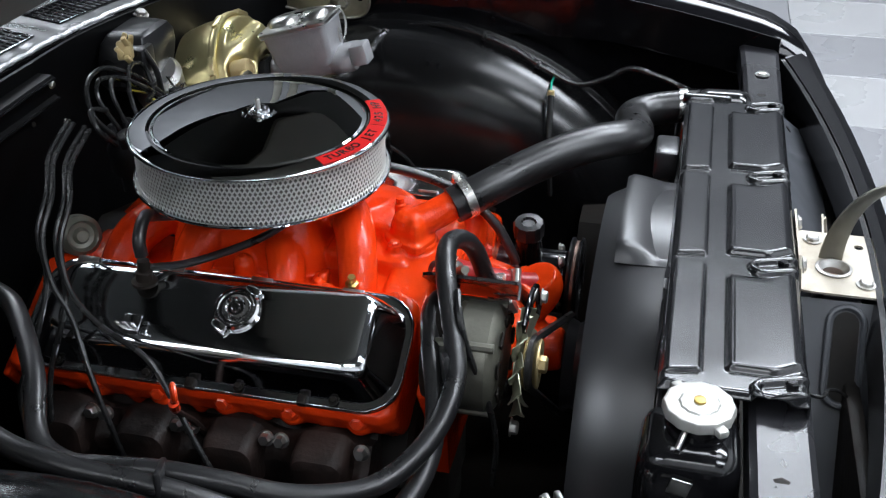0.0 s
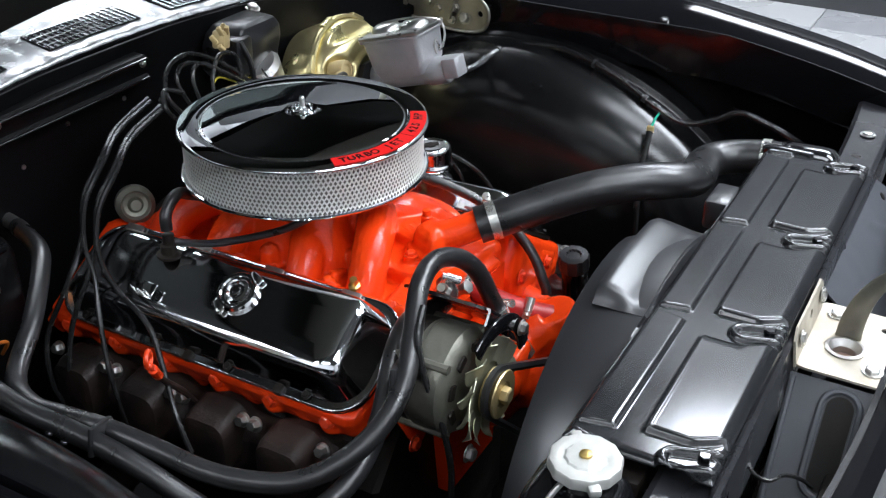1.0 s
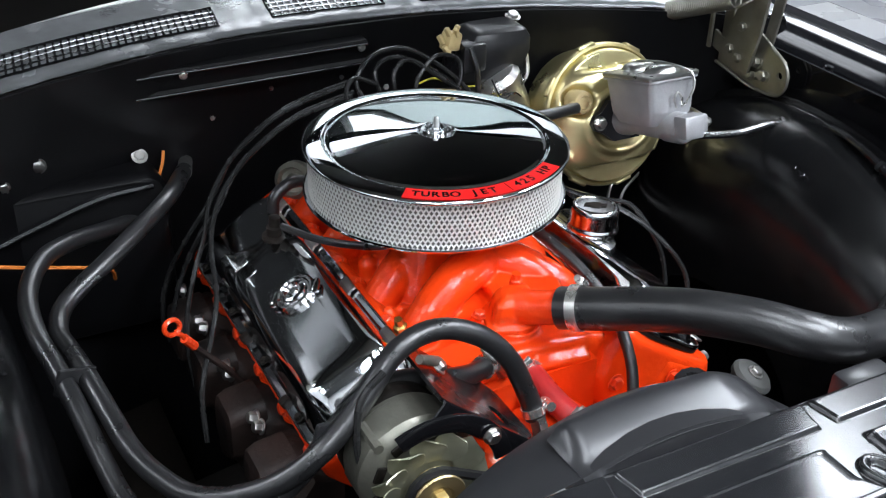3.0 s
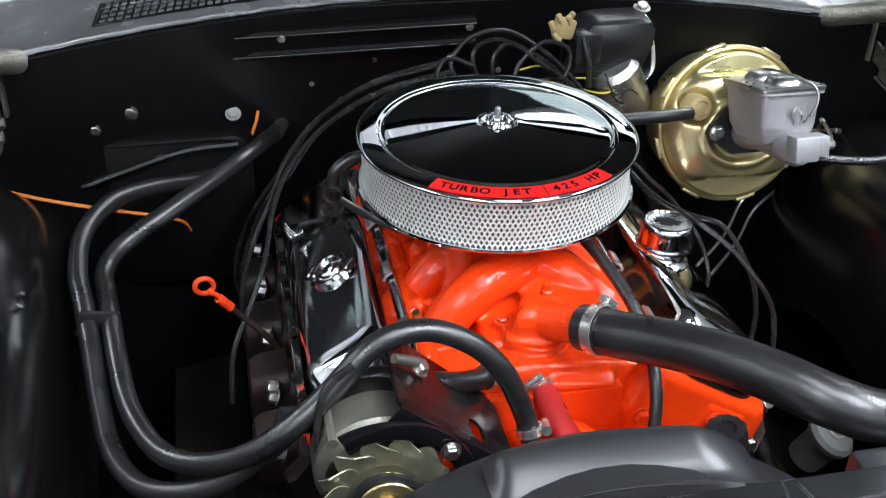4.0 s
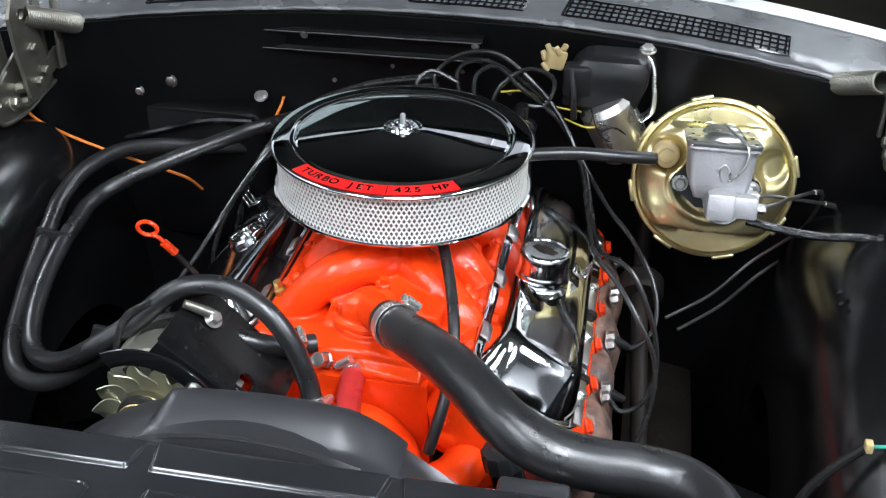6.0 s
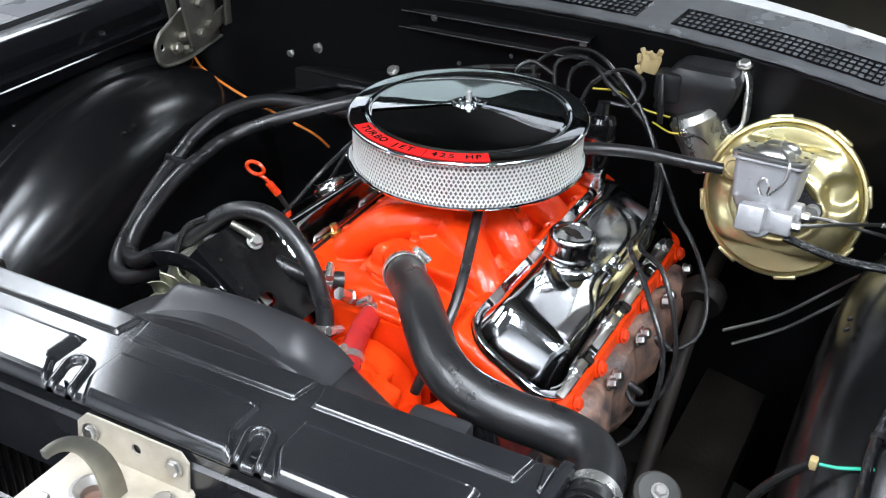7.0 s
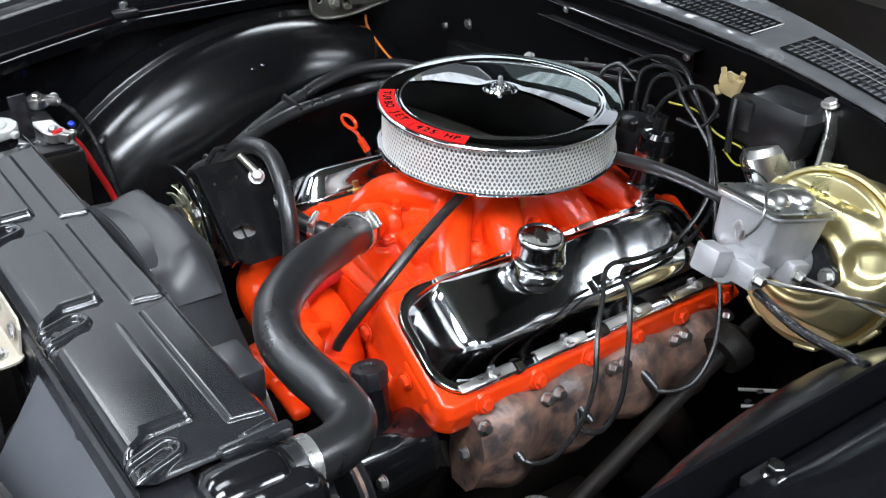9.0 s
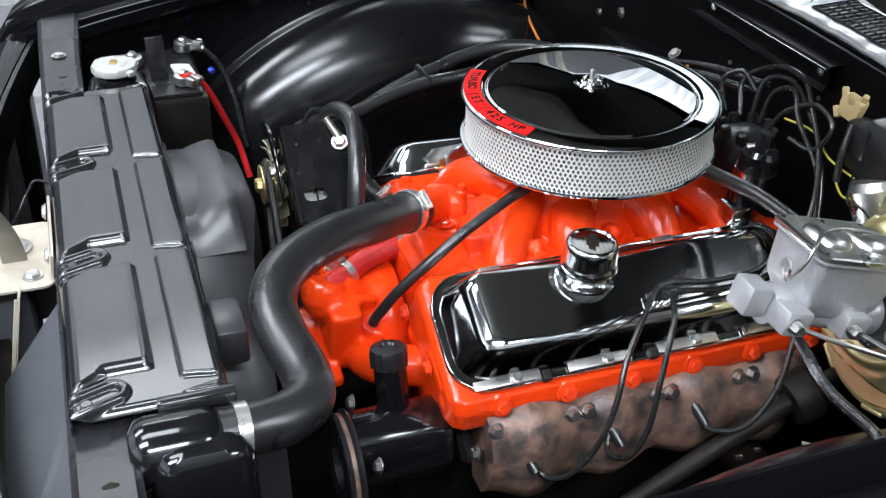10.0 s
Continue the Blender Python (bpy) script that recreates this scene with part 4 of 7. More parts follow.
def hinge(sgn):
    side = "driver's" if sgn > 0 else "passenger's"
    top = thing("hood_lift_mechanism", (sgn * 0.65, 0.15, 0.9), "bare steel hood hinge with coil spring on the " + side + " side", "hood hinge", "hood hinges")
    bx = 0.645 if sgn < 0 else 0.682
    def S(y, z, off=0.0):
        return Vector((sgn * (bx + off), y, z))
    def flat(off):
        return Matrix(((0, 0, 1, sgn * (bx + off)), (1, 0, 0, 0), (0, 1, 0, 0), (0, 0, 0, 1)))
    out = [(0.048, 0.943), (0.053, 0.916), (0.075, 0.902), (0.13, 0.899), (0.185, 0.907), (0.24, 0.916), (0.285, 0.928), (0.297, 0.945), (0.284, 0.962), (0.20, 0.992), (0.14, 1.0), (0.095, 0.979), (0.062, 0.964)]
    bm = bmesh.new()
    plate(bm, out, 0.004, flat(0), [(0.068, 0.938, 0.006)])
    base = part("bracket", bm, NATURAL, top)
    bm = bmesh.new()
    rim = [S(y, z, -0.004) for y, z in out]
    tube(bm, [rim[-2], rim[-1]] + rim[:8], 0.0032, 8, 4)
    part("folded_rim", bm, NATURAL, base)
    for y, z, r in ((0.10, 0.927, 0.010), (0.122, 0.943, 0.009), (0.128, 0.918, 0.008), (0.152, 0.938, 0.008), (0.235, 0.938, 0.008)):
        part("stud", bolt(bmesh.new(), S(y, z, -0.003), (-sgn, 0, 0.25), r, 0.012), NATURAL, base)
    # broad links from the bracket up to the eye of the spring
    bm = bmesh.new()
    plate(bm, [(0.125, 0.925), (0.165, 0.92), (0.195, 0.94), (0.185, 0.985), (0.168, 1.035), (0.16, 1.075), (0.12, 1.085), (0.105, 1.06), (0.11, 1.0)], 0.006, flat(-0.018), [(0.138, 1.058, 0.008)])
    link_plate = part("link", bm, NATURAL, top)
    for y, z in ((0.15, 0.945), (0.15, 1.0), (0.172, 0.955)):
        part("rivet", bolt(bmesh.new(), S(y, z, -0.021), (-sgn, 0, 0), 0.008, 0.008, False), NATURAL, link_plate)
    bm = bmesh.new()
    plate(bm, [(0.185, 0.93), (0.24, 0.945), (0.285, 0.985), (0.30, 1.01), (0.288, 1.016), (0.25, 0.98), (0.19, 0.96)], 0.005, flat(-0.012))
    part("link", bm, NATURAL, top)
    for y0, y1, off in ((0.195, 0.20, -0.010), (0.232, 0.236, -0.022), (0.125, 0.10, 0.012)):
        bm = bmesh.new()
        rings = []
        for p in spline([S(y0, 0.94, off), S((y0 + y1) / 2, 1.03, off), S(y1, 1.17, off)], 5):
            rings.append([(p.x + px, p.y + py, p.z) for px, py in rr_outline(0.006, 0.022, 0.002, 2)])
        loft(bm, rings, Matrix())
        part("arm", bm, NATURAL, top)
    bm = bmesh.new()
    a, b = Vector((sgn * 0.632, 0.150, 1.052)), Vector((sgn * 0.595, 0.285, 0.992))
    d = (b - a).normalized()
    s1 = d.cross(Vector((0, 0, 1))).normalized()
    s2 = d.cross(s1)
    turns = 40
    line = []
    for k in range(turns * 14 + 1):
        th = 2 * math.pi * k / 14
        line.append(a + (b - a) * (k / (turns * 14)) + s1 * 0.0155 * math.cos(th) + s2 * 0.0155 * math.sin(th))
    tube(bm, line, 0.0021, 6, 1)
    part("spring", bm, NATURAL, top, "close-wound steel coil spring")
    bm = bmesh.new()
    tube(bm, [a + s2 * 0.0155, a - d * 0.012 + s2 * 0.012, S(0.128, 1.06, -0.02), S(0.136, 1.062, -0.012)], 0.0025, 8, 4)
    part("spring_hook", bm, NATURAL, top)
    bm = bmesh.new()
    tube(bm, [b + s2 * 0.0155, b + d * 0.012, b + d * 0.03 + Vector((0, 0.0, -0.01))], 0.0025, 8, 4)
    part("spring_hook", bm, NATURAL, top)


# ---- the engine ----
SLOPE = radians(31.7)


def bank(sgn, u, w, y):
    """A place on a cylinder bank: u outwards down the cover rail, w off it, y along the engine."""
    x = 0.140 + u * math.cos(SLOPE) + w * math.sin(SLOPE)
    z = 0.815 - u * math.sin(SLOPE) + w * math.cos(SLOPE)
    return Vector((sgn * x, y, z))


def engine():
    top = thing("engine", (0, 0, 0.3), "big orange-red painted V8 engine with chrome valve covers", "engine")
    bm = bmesh.new()
    out = [(0.0, 0.80), (0.11, 0.77), (0.17, 0.66), (0.24, 0.58), (0.20, 0.50), (0.15, 0.42), (0.15, 0.30)]
    ring = [(x, z) for x, z in out] + [(-x, z) for x, z in reversed(out[1:])]
    loft(bm, [[(x * k, y, 0.55 + (z - 0.55) * k) for x, z in ring] for y, k in ((-0.262, 0.97), (-0.255, 1), (0.27, 1), (0.275, 0.97))], Matrix())
    # orange block drawn dark: grime plus the shade low in the bay
    part("block", bm, DARK, top)
    for sgn in (-1, 1):
        bm = bmesh.new()
        prof = [(-0.005, -0.006), (0.170, -0.006), (0.182, -0.02), (0.19, -0.05), (0.15, -0.12), (0.03, -0.13), (-0.012, -0.08), (-0.012, -0.02)]
        if sgn < 0:
            prof = [(-0.005, -0.006), (0.163, -0.006), (0.169, -0.016), (0.171, -0.044), (0.15, -0.12), (0.03, -0.13), (-0.012, -0.08), (-0.012, -0.02)]
        ys = (-0.262 if sgn > 0 else -0.242)
        rings = []
        back = 0.0 if sgn > 0 else 0.017
        for y, k in ((ys - 0.034 + back, 0.80), (ys - 0.028 + back, 0.93), (ys - 0.016 + back, 1.0), (ys + 0.50, 1.0), (ys + 0.518, 0.9)):
            rings.append([bank(sgn, 0.085 + (u - 0.085) * k, w if k == 1 else -0.06 + (w + 0.06) * k, y) for u, w in prof])
        loft(bm, rings, Matrix())
        for i in range(6):
            p = bank(sgn, 0.172 if sgn > 0 else 0.162, -0.030, ys + 0.03 + i * 0.09)
            lathe(bm, [(0, -0.03), (0.022, -0.03), (0.020, 0.0), (0.014, 0.006), (0, 0.006)], axis(p, (sgn * 0.8, 0, 0.5)), 14)
            box(bm, bank(sgn, 0.168 if sgn > 0 else 0.158, -0.050, ys + 0.075 + i * 0.09), (0.030, 0.016, 0.040), 0.004, m=pose(0, 0, 0, 0, sgn * 31.7, 0))
        if sgn > 0:
            for u, w, r in ((0.035, -0.10, 0.013), (0.150, -0.045, 0.011), (0.085, -0.105, 0.020)):
                lathe(bm, [(0, -0.02), (r * 1.2, -0.02), (r, 0.004), (r * 0.7, 0.007), (0, 0.007)], axis(bank(sgn, u, w, ys - 0.030), (0, -1, 0)), 16)
            box(bm, bank(sgn, 0.012, -0.070, ys - 0.026), (0.008, 0.014, 0.090), 0.002, m=pose(0, 0, 0, 0, 20, 0))
        hd = cast("cylinder_head", bm, RED, top, "", 0.0032, 4)
        # bosses and bolts along the outer rail
        for i in range(6):
            y = ys + 0.03 + i * 0.09
            bm = bmesh.new()
            if sgn < 0:
                lathe(bm, [(0, -0.02), (0.019, -0.02), (0.018, 0.002), (0.013, 0.006), (0, 0.006)], axis(bank(sgn, 0.163, -0.024, y), bank(sgn, 0.28, 0.06, 0) - bank(sgn, 0.19, 0, 0)), 16)
                part("boss", bm, RED, hd)
                part("head_bolt", bolt(bmesh.new(), bank(sgn, 0.168, -0.021, y), bank(sgn, 0.28, 0.06, 0) - bank(sgn, 0.19, 0, 0), 0.009, 0.007), RED_PLAIN, hd)
                continue
            lathe(bm, [(0, -0.02), (0.017, -0.02), (0.016, 0.001), (0.012, 0.004), (0, 0.004)], axis(bank(sgn, 0.176, -0.016, y), bank(sgn, 0.28, 0.1, 0) - bank(sgn, 0.19, 0, 0)), 16)
            part("boss", bm, RED, hd)
            part("head_bolt", bolt(bmesh.new(), bank(sgn, 0.181, -0.012, y), bank(sgn, 0.28, 0.1, 0) - bank(sgn, 0.19, 0, 0), 0.009, 0.007), RED_PLAIN, hd)
        valve_cover(sgn, top, ys)
        exhaust(sgn, top, ys)
    intake(top)
    pump(top)
    # oil pan and bell housing below
    bm = bmesh.new()
    box(bm, (0, 0.0, 0.30), (0.28, 0.52, 0.14), 0.02)
    part("oil_pan", bm, DARK, top)
    bm = bmesh.new()
    lathe(bm, [(0, 0), (0.17, 0), (0.18, 0.03), (0.14, 0.2), (0, 0.2)], axis((0, 0.27, 0.55), (0, 1, -0.1)), 28)
    part("bell_housing", bm, DARK, top)


def valve_cover(sgn, parent, ys):
    y0, y1 = ys - (0.028 if sgn > 0 else 0.021), ys + 0.50
    L, W = y1 - y0, 0.163
    cu, cy = W / 2, (y0 + y1) / 2
    rings = []
    #        inner  outer   ends   height  corner
    steps = [(0.000, 0.000, 0.000, -0.001, 0.050), (0.000, 0.000, 0.000, 0.0022, 0.050), (0.0005, 0.0005, 0.0005, 0.0033, 0.0497), (0.0014, 0.0014, 0.0014, 0.0038, 0.0492), (0.0024, 0.0025, 0.0025, 0.0035, 0.0487), (0.0031, 0.0033, 0.0033, 0.0030, 0.0482), (0.0038, 0.0041, 0.0041, 0.0029, 0.0478), (0.0090, 0.0110, 0.0100, 0.0027, 0.044),
             (0.0100, 0.0125, 0.0115, 0.0050, 0.043), (0.0130, 0.0190, 0.0220, 0.0180, 0.037), (0.0160, 0.0260, 0.0340, 0.0320, 0.030), (0.0178, 0.0295, 0.0390, 0.0375, 0.027), (0.0205, 0.0335, 0.0435, 0.0418, 0.024),
             (0.025, 0.0390, 0.0490, 0.0450, 0.021), (0.031, 0.0460, 0.0555, 0.0470, 0.017), (0.038, 0.054, 0.063, 0.0478, 0.013), (0.048, 0.064, 0.073, 0.0482, 0.008)]
    for i_in, i_out, i_y, w, rad in steps:
        ring = []
        for pu, py in rr_outline(W - i_in - i_out, L - 2 * i_y, rad, 6):
            u, y = cu + pu + (i_in - i_out) / 2, cy + py
            rear = max(0.0, min(1.0, (y - (y1 - 0.17)) / 0.09))
            ww = w if w < 0.0052 else w - 0.012 * rear * (w / 0.0455)
            ring.append(bank(sgn, u, ww, y))
        rings.append(ring)
    bm = bmesh.new()
    loft(bm, rings, Matrix())
    side = "driver's" if sgn > 0 else "passenger's"
    gasket = bmesh.new()
    loft(gasket, [[bank(sgn, cu + pu, w, cy + py) for pu, py in rr_outline(W - 0.002, L - 0.002, 0.049, 6)] for w in (-0.007, -0.0005)], Matrix())
    cover = part("valve_cover", bm, CHROME_HAZY, parent, "polished chrome valve cover, " + side + " side", 50)
    part("gasket", gasket, DARK, cover, "dark cork gasket")
    nrm = bank(sgn, 0, 1, 0) - bank(sgn, 0, 0, 0)
    for y in (y0 + 0.080, y0 + 0.206, y0 + 0.332, y0 + 0.458):
        if sgn > 0:
            bm = bmesh.new()
            box(bm, bank(sgn, 0.1545, 0.0070, y - 0.012), (0.012, 0.088, 0.003), 0.001, m=pose(0, 0, 0, 0, sgn * 31.7, 0))
            tab = part("spreader_bar", bm, STEEL, cover, "thin bright steel spreader bar")
            part("bolt", bolt(bmesh.new(), bank(sgn, 0.1535, 0.0085, y), nrm, 0.0062, 0.007), ZINC, tab)
        else:
            part("bolt", bolt(bmesh.new(), bank(sgn, 0.153, 0.005, y), nrm, 0.005, 0.006), DARK, cover)
        bm = bmesh.new()
        box(bm, bank(sgn, 0.008, 0.0075, y + 0.01), (0.014, 0.03, 0.004), 0.001, m=pose(0, 0, 0, 0, sgn * 31.7, 0))
        part("hold_down", bm, STEEL, cover)
    for y in (y0 + 0.12, y0 + 0.27):
        bm = bmesh.new()
        box(bm, bank(sgn, 0.158, 0.004, y), (0.014, 0.012, 0.012), 0.002, m=pose(0, 0, 0, 0, sgn * 31.7, 0))
        part("gasket_tab", bm, DARK, cover)
    # bracket that holds the plug wires
    bm = bmesh.new()
    yb = 0.090 if sgn < 0 else -0.012
    box(bm, bank(sgn, 0.104, 0.0495, yb), (0.022, 0.026, 0.003), 0.0008, m=pose(0, 0, 0, 0, sgn * 31.7, 0))
    for dy in (-0.011, 0.0, 0.011):
        box(bm, bank(sgn, 0.112, 0.058, yb + dy), (0.003, 0.004, 0.018), 0.0008, m=pose(0, 0, 0, 0, sgn * 31.7, 0))
    part("wire_bracket", bm, CHROME_DULL, cover, "folded chrome wire bracket")
    if sgn > 0:
        m = axis(bank(1, 0.052, 0.042, -0.090), (0.06, 0.03, 1))
        bm = bmesh.new()
        lathe(bm, [(0, -0.004), (0.036, -0.004), (0.036, -0.001), (0.030, 0.002), (0.026, 0.006), (0.0245, 0.012), (0, 0.012)], m, 36)
        part("collar", bm, CHROME_DULL, cover)
        bm = bmesh.new()
        lathe(bm, [(0, 0.010), (0.0225, 0.010), (0.0225, 0.020), (0, 0.020)], m, 28)
        part("neck", bm, BRASS, cover, "brass-coloured breather neck")
        bm = bmesh.new()
        lathe(bm, [(0, 0.017), (0.0345, 0.017), (0.0362, 0.018), (0.037, 0.020), (0.0368, 0.0235), (0.0352, 0.026), (0.0342, 0.029), (0.034, 0.044), (0.0335, 0.050), (0.0318, 0.0535), (0.0295, 0.0552), (0.0275, 0.0553), (0.0265, 0.0545), (0.0255, 0.0535), (0, 0.0535)], m, 48)
        cap = part("breather_cap", bm, CHROME_DULL, cover, "chrome push-in breather cap with an embossed emblem")
        bm = bmesh.new()
        w, h = 0.017, 0.0045
        bow = [(-w, -h), (-0.006, -h), (-0.008, -0.008), (0.005, -0.008), (0.007, -h), (w - 0.003, -h), (w, h), (0.006, h), (0.008, 0.008), (-0.005, 0.008), (-0.007, h), (-w + 0.003, h)]
        plate(bm, bow, 0.0015, m @ pose(0, 0, 0.0543, 0, 0, 35))
        part("emblem", bm, DARK, cap, "dark embossed cross-shaped emblem")
    else:
        m = axis(bank(-1, 0.066, 0.044, -0.042), nrm)
        bm = bmesh.new()
        lathe(bm, [(0, 0), (0.030, 0), (0.030, 0.005), (0.027, 0.008), (0.024, 0.008), (0.022, 0.006), (0.019, 0.006), (0.017, 0.010), (0.013, 0.011), (0.010, 0.007), (0.007, 0.007), (0.005, 0.010), (0, 0.010)], m, 48)
        cap = part("oil_cap", bm, CHROME_DULL, cover, "round chrome twist-off oil cap")
        for a in (60, 240):
            bm = bmesh.new()
            box(bm, (0, 0, 0), (0.012, 0.022, 0.008), 0.003, m=m @ pose(0, 0, 0.005, 0, 0, a) @ pose(0.031, 0, 0))
            part("ear", bm, CHROME_DULL, cap)
        bm = bmesh.new()
        m = axis(bank(-1, 0.045, 0.042, 0.094), (0.05, -0.05, 1))
        lathe(bm, [(0, 0), (0.017, 0), (0.017, 0.004), (0.011, 0.006), (0.011, 0.018), (0.008, 0.02), (0.008, 0.034), (0, 0.034)], m, 20)
        part("vent_valve", bm, DARK, cover, "dark rubber crankcase vent valve")


def exhaust(sgn, parent, ys):
    # passenger side takes the darker copy, its shade painted in
    material = IRON if sgn > 0 else IRON_SHADED
    bm = bmesh.new()
    y0 = ys + 0.012
    def skin(y, v):
        f = (y - y0) / 0.47
        run = 0.5 + 0.5 * math.cos(2 * math.pi * (f * 4 - 0.5))
        # from the head flange, over the runner, to the underside
        prof = [(0.250, 0.690), (0.272, 0.700), (0.290, 0.696), (0.303, 0.675), (0.308, 0.645), (0.304, 0.615), (0.292, 0.590), (0.272, 0.575), (0.245, 0.575)]
        x, z = prof[v]
        bulge = (0.014 if sgn > 0 else 0.034) * (run if sgn > 0 else run - 0.35) * (1 if 2 <= v <= 6 else 0.2)
        drop = (0.020 * run - 0.004 + 0.008 * math.sin(7 * f + 1) if sgn < 0 else 0.009 * run + 0.012 + 0.004 * math.sin(7 * f + 1)) * (1 if v >= 5 else 0)
        rise = 0.012 * (run - 0.5) * (1 if v <= 2 and sgn > 0 else 0)
        return Vector((sgn * (x + bulge + 0.004 * math.sin(9 * f + 2 * v)), y, z - drop + rise - 0.004 * f - ((0.004 + 0.022 * (1 - run)) if sgn < 0 and v < 4 else 0.0)))
    rings = []
    for y in arange(y0, y0 + 0.47, 70):
        rings.append([skin(y, v) for v in range(9)] + [Vector((sgn * 0.235, y, 0.60)), Vector((sgn * 0.235, y, 0.68))])
    loft(bm, rings, Matrix())
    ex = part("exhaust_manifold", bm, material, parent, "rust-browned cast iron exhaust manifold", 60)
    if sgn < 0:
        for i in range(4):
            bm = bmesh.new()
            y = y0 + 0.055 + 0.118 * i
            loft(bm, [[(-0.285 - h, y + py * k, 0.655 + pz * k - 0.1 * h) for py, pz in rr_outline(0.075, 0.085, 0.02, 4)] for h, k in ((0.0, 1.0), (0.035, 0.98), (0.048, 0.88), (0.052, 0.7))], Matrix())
            part("runner", bm, IRON_SHADED, ex)
    for i, y in enumerate((0.0, 0.105, 0.125, 0.225, 0.245, 0.345, 0.365, 0.455)):
        part("bolt", bolt(bmesh.new(), (sgn * 0.302, y0 + y + 0.004, 0.688), (sgn, 0, 0.35), 0.008, 0.012), STEEL, ex)
    bm = bmesh.new()
    tube(bm, [bank(sgn, 0.17, -0.14, 0.1), bank(sgn, 0.16, -0.2, 0.12), (sgn * 0.23, 0.2, 0.45), (sgn * 0.22, 0.3, 0.30)], 0.032, 14, 5)
    part("down_pipe", bm, IRON_SHADED, ex)


def intake(parent):
    bm = bmesh.new()
    # valley floor between the heads
    box(bm, (0, 0.0, 0.768), (0.30, 0.51, 0.05), 0.008)
    # passenger half: one fat runner swept forward, the others lower behind it
    tube(bm, [(0.03, -0.07, 0.845), (0.005, -0.115, 0.852), (-0.040, -0.142, 0.850), (-0.075, -0.156, 0.832), (-0.104, -0.165, 0.802), (-0.135, -0.170, 0.765)], [0.031, 0.025], 20, 5)
    tube(bm, [(-0.01, -0.03, 0.838), (-0.060, -0.046, 0.832), (-0.098, -0.062, 0.808), (-0.135, -0.070, 0.765)], [0.030, 0.024], 18, 5)
    tube(bm, [(-0.01, 0.04, 0.845), (-0.060, 0.062, 0.840), (-0.102, 0.072, 0.812), (-0.138, 0.075, 0.768)], [0.032, 0.027], 18, 5)
    tube(bm, [(-0.01, 0.09, 0.850), (-0.050, 0.135, 0.846), (-0.095, 0.168, 0.822), (-0.138, 0.180, 0.770)], [0.032, 0.029], 18, 5)
    # driver half: broad runners fanning out
    tube(bm, [(0.0, -0.07, 0.848), (0.045, -0.115, 0.842), (0.090, -0.150, 0.820), (0.118, -0.168, 0.796), (0.140, -0.175, 0.765)], [0.034, 0.027], 18, 5)
    tube(bm, [(0.0, -0.03, 0.848), (0.060, -0.045, 0.840), (0.100, -0.060, 0.815), (0.140, -0.068, 0.768)], [0.034, 0.030], 18, 5)
    tube(bm, [(0.0, 0.03, 0.848), (0.060, 0.050, 0.838), (0.102, 0.068, 0.812), (0.140, 0.072, 0.768)], [0.034, 0.030], 18, 5)
    tube(bm, [(0.0, 0.08, 0.850), (0.050, 0.130, 0.845), (0.098, 0.165, 0.818), (0.140, 0.178, 0.768)], [0.034, 0.029], 18, 5)
    # raised plenum under the carburettor
    loft(bm, [[(px * k, py * k + 0.01, z) for px, py in rr_outline(0.15, 0.19, 0.03, 5)] for z, k in ((0.77, 1.30), (0.82, 1.15), (0.858, 1.0), (0.876, 0.92))], Matrix())
    # flat plateau with the raised casting marks
    box(bm, (0, 0, 0), (0.100, 0.085, 0.070), 0.006, m=pose(0.046, -0.160, 0.806, 9, 0, -6))
    box(bm, (0, 0, 0), (0.110, 0.120, 0.060), 0.010, m=pose(-0.005, -0.160, 0.790, 4, 0, 0))
    box(bm, (0, 0, 0), (0.070, 0.120, 0.050), 0.010, m=pose(0.105, -0.150, 0.780, 0, 12, 0))
    # water crossover across the front, sloping away to the heads
    rings = []
    for x in arange(-0.15, 0.15, 15):
        z = 0.758 + 0.026 * math.cos(x / 0.15 * 1.5)
        rings.append([(x, -0.232 + py, z + pz) for py, pz in rr_outline(0.07, 0.056, 0.012, 4)])
    loft(bm, rings, Matrix())
    # pillar of the thermostat housing, and the faceted block under the neck
    lathe(bm, [(0, -0.06), (0.046, -0.06), (0.039, 0.0), (0, 0.0)], axis((0.002, -0.210, 0.822), (0.05, -0.05, 1)), 32)
    box(bm, (0, 0, 0), (0.085, 0.045, 0.060), 0.006, m=pose(0.040, -0.250, 0.772, 28, 6, 0))
    box(bm, (0, 0, 0), (0.075, 0.020, 0.050), 0.005, m=pose(-0.075, -0.252, 0.765, 18, -8, 0))
    # webs and screwed bosses between the runners
    box(bm, (0, 0, 0), (0.040, 0.012, 0.050), 0.003, m=pose(-0.098, -0.115, 0.785, 0, 20, 12))
    box(bm, (0, 0, 0), (0.030, 0.020, 0.035), 0.003, m=pose(0.118, -0.118, 0.795, 0, -18, 0))
    for x, y, z, r in ((-0.122, -0.116, 0.806, 0.012), (-0.098, -0.108, 0.800, 0.010), (-0.10, 0.0, 0.815, 0.014), (0.120, -0.082, 0.806, 0.012), (0.112, -0.118, 0.818, 0.011), (0.1, 0.0, 0.815, 0.014), (-0.037, -0.196, 0.826, 0.009), (0.06, 0.16, 0.83, 0.018), (-0.06, 0.17, 0.83, 0.018), (0.078, -0.195, 0.822, 0.010)):
        lathe(bm, [(0, -0.05), (r * 1.3, -0.05), (r, 0.0), (r * 0.8, 0.004), (r * 0.5, 0.005), (r * 0.5, 0.010), (0, 0.010)], axis((x, y, z), (x * 1.5, 0, 1)), 14)
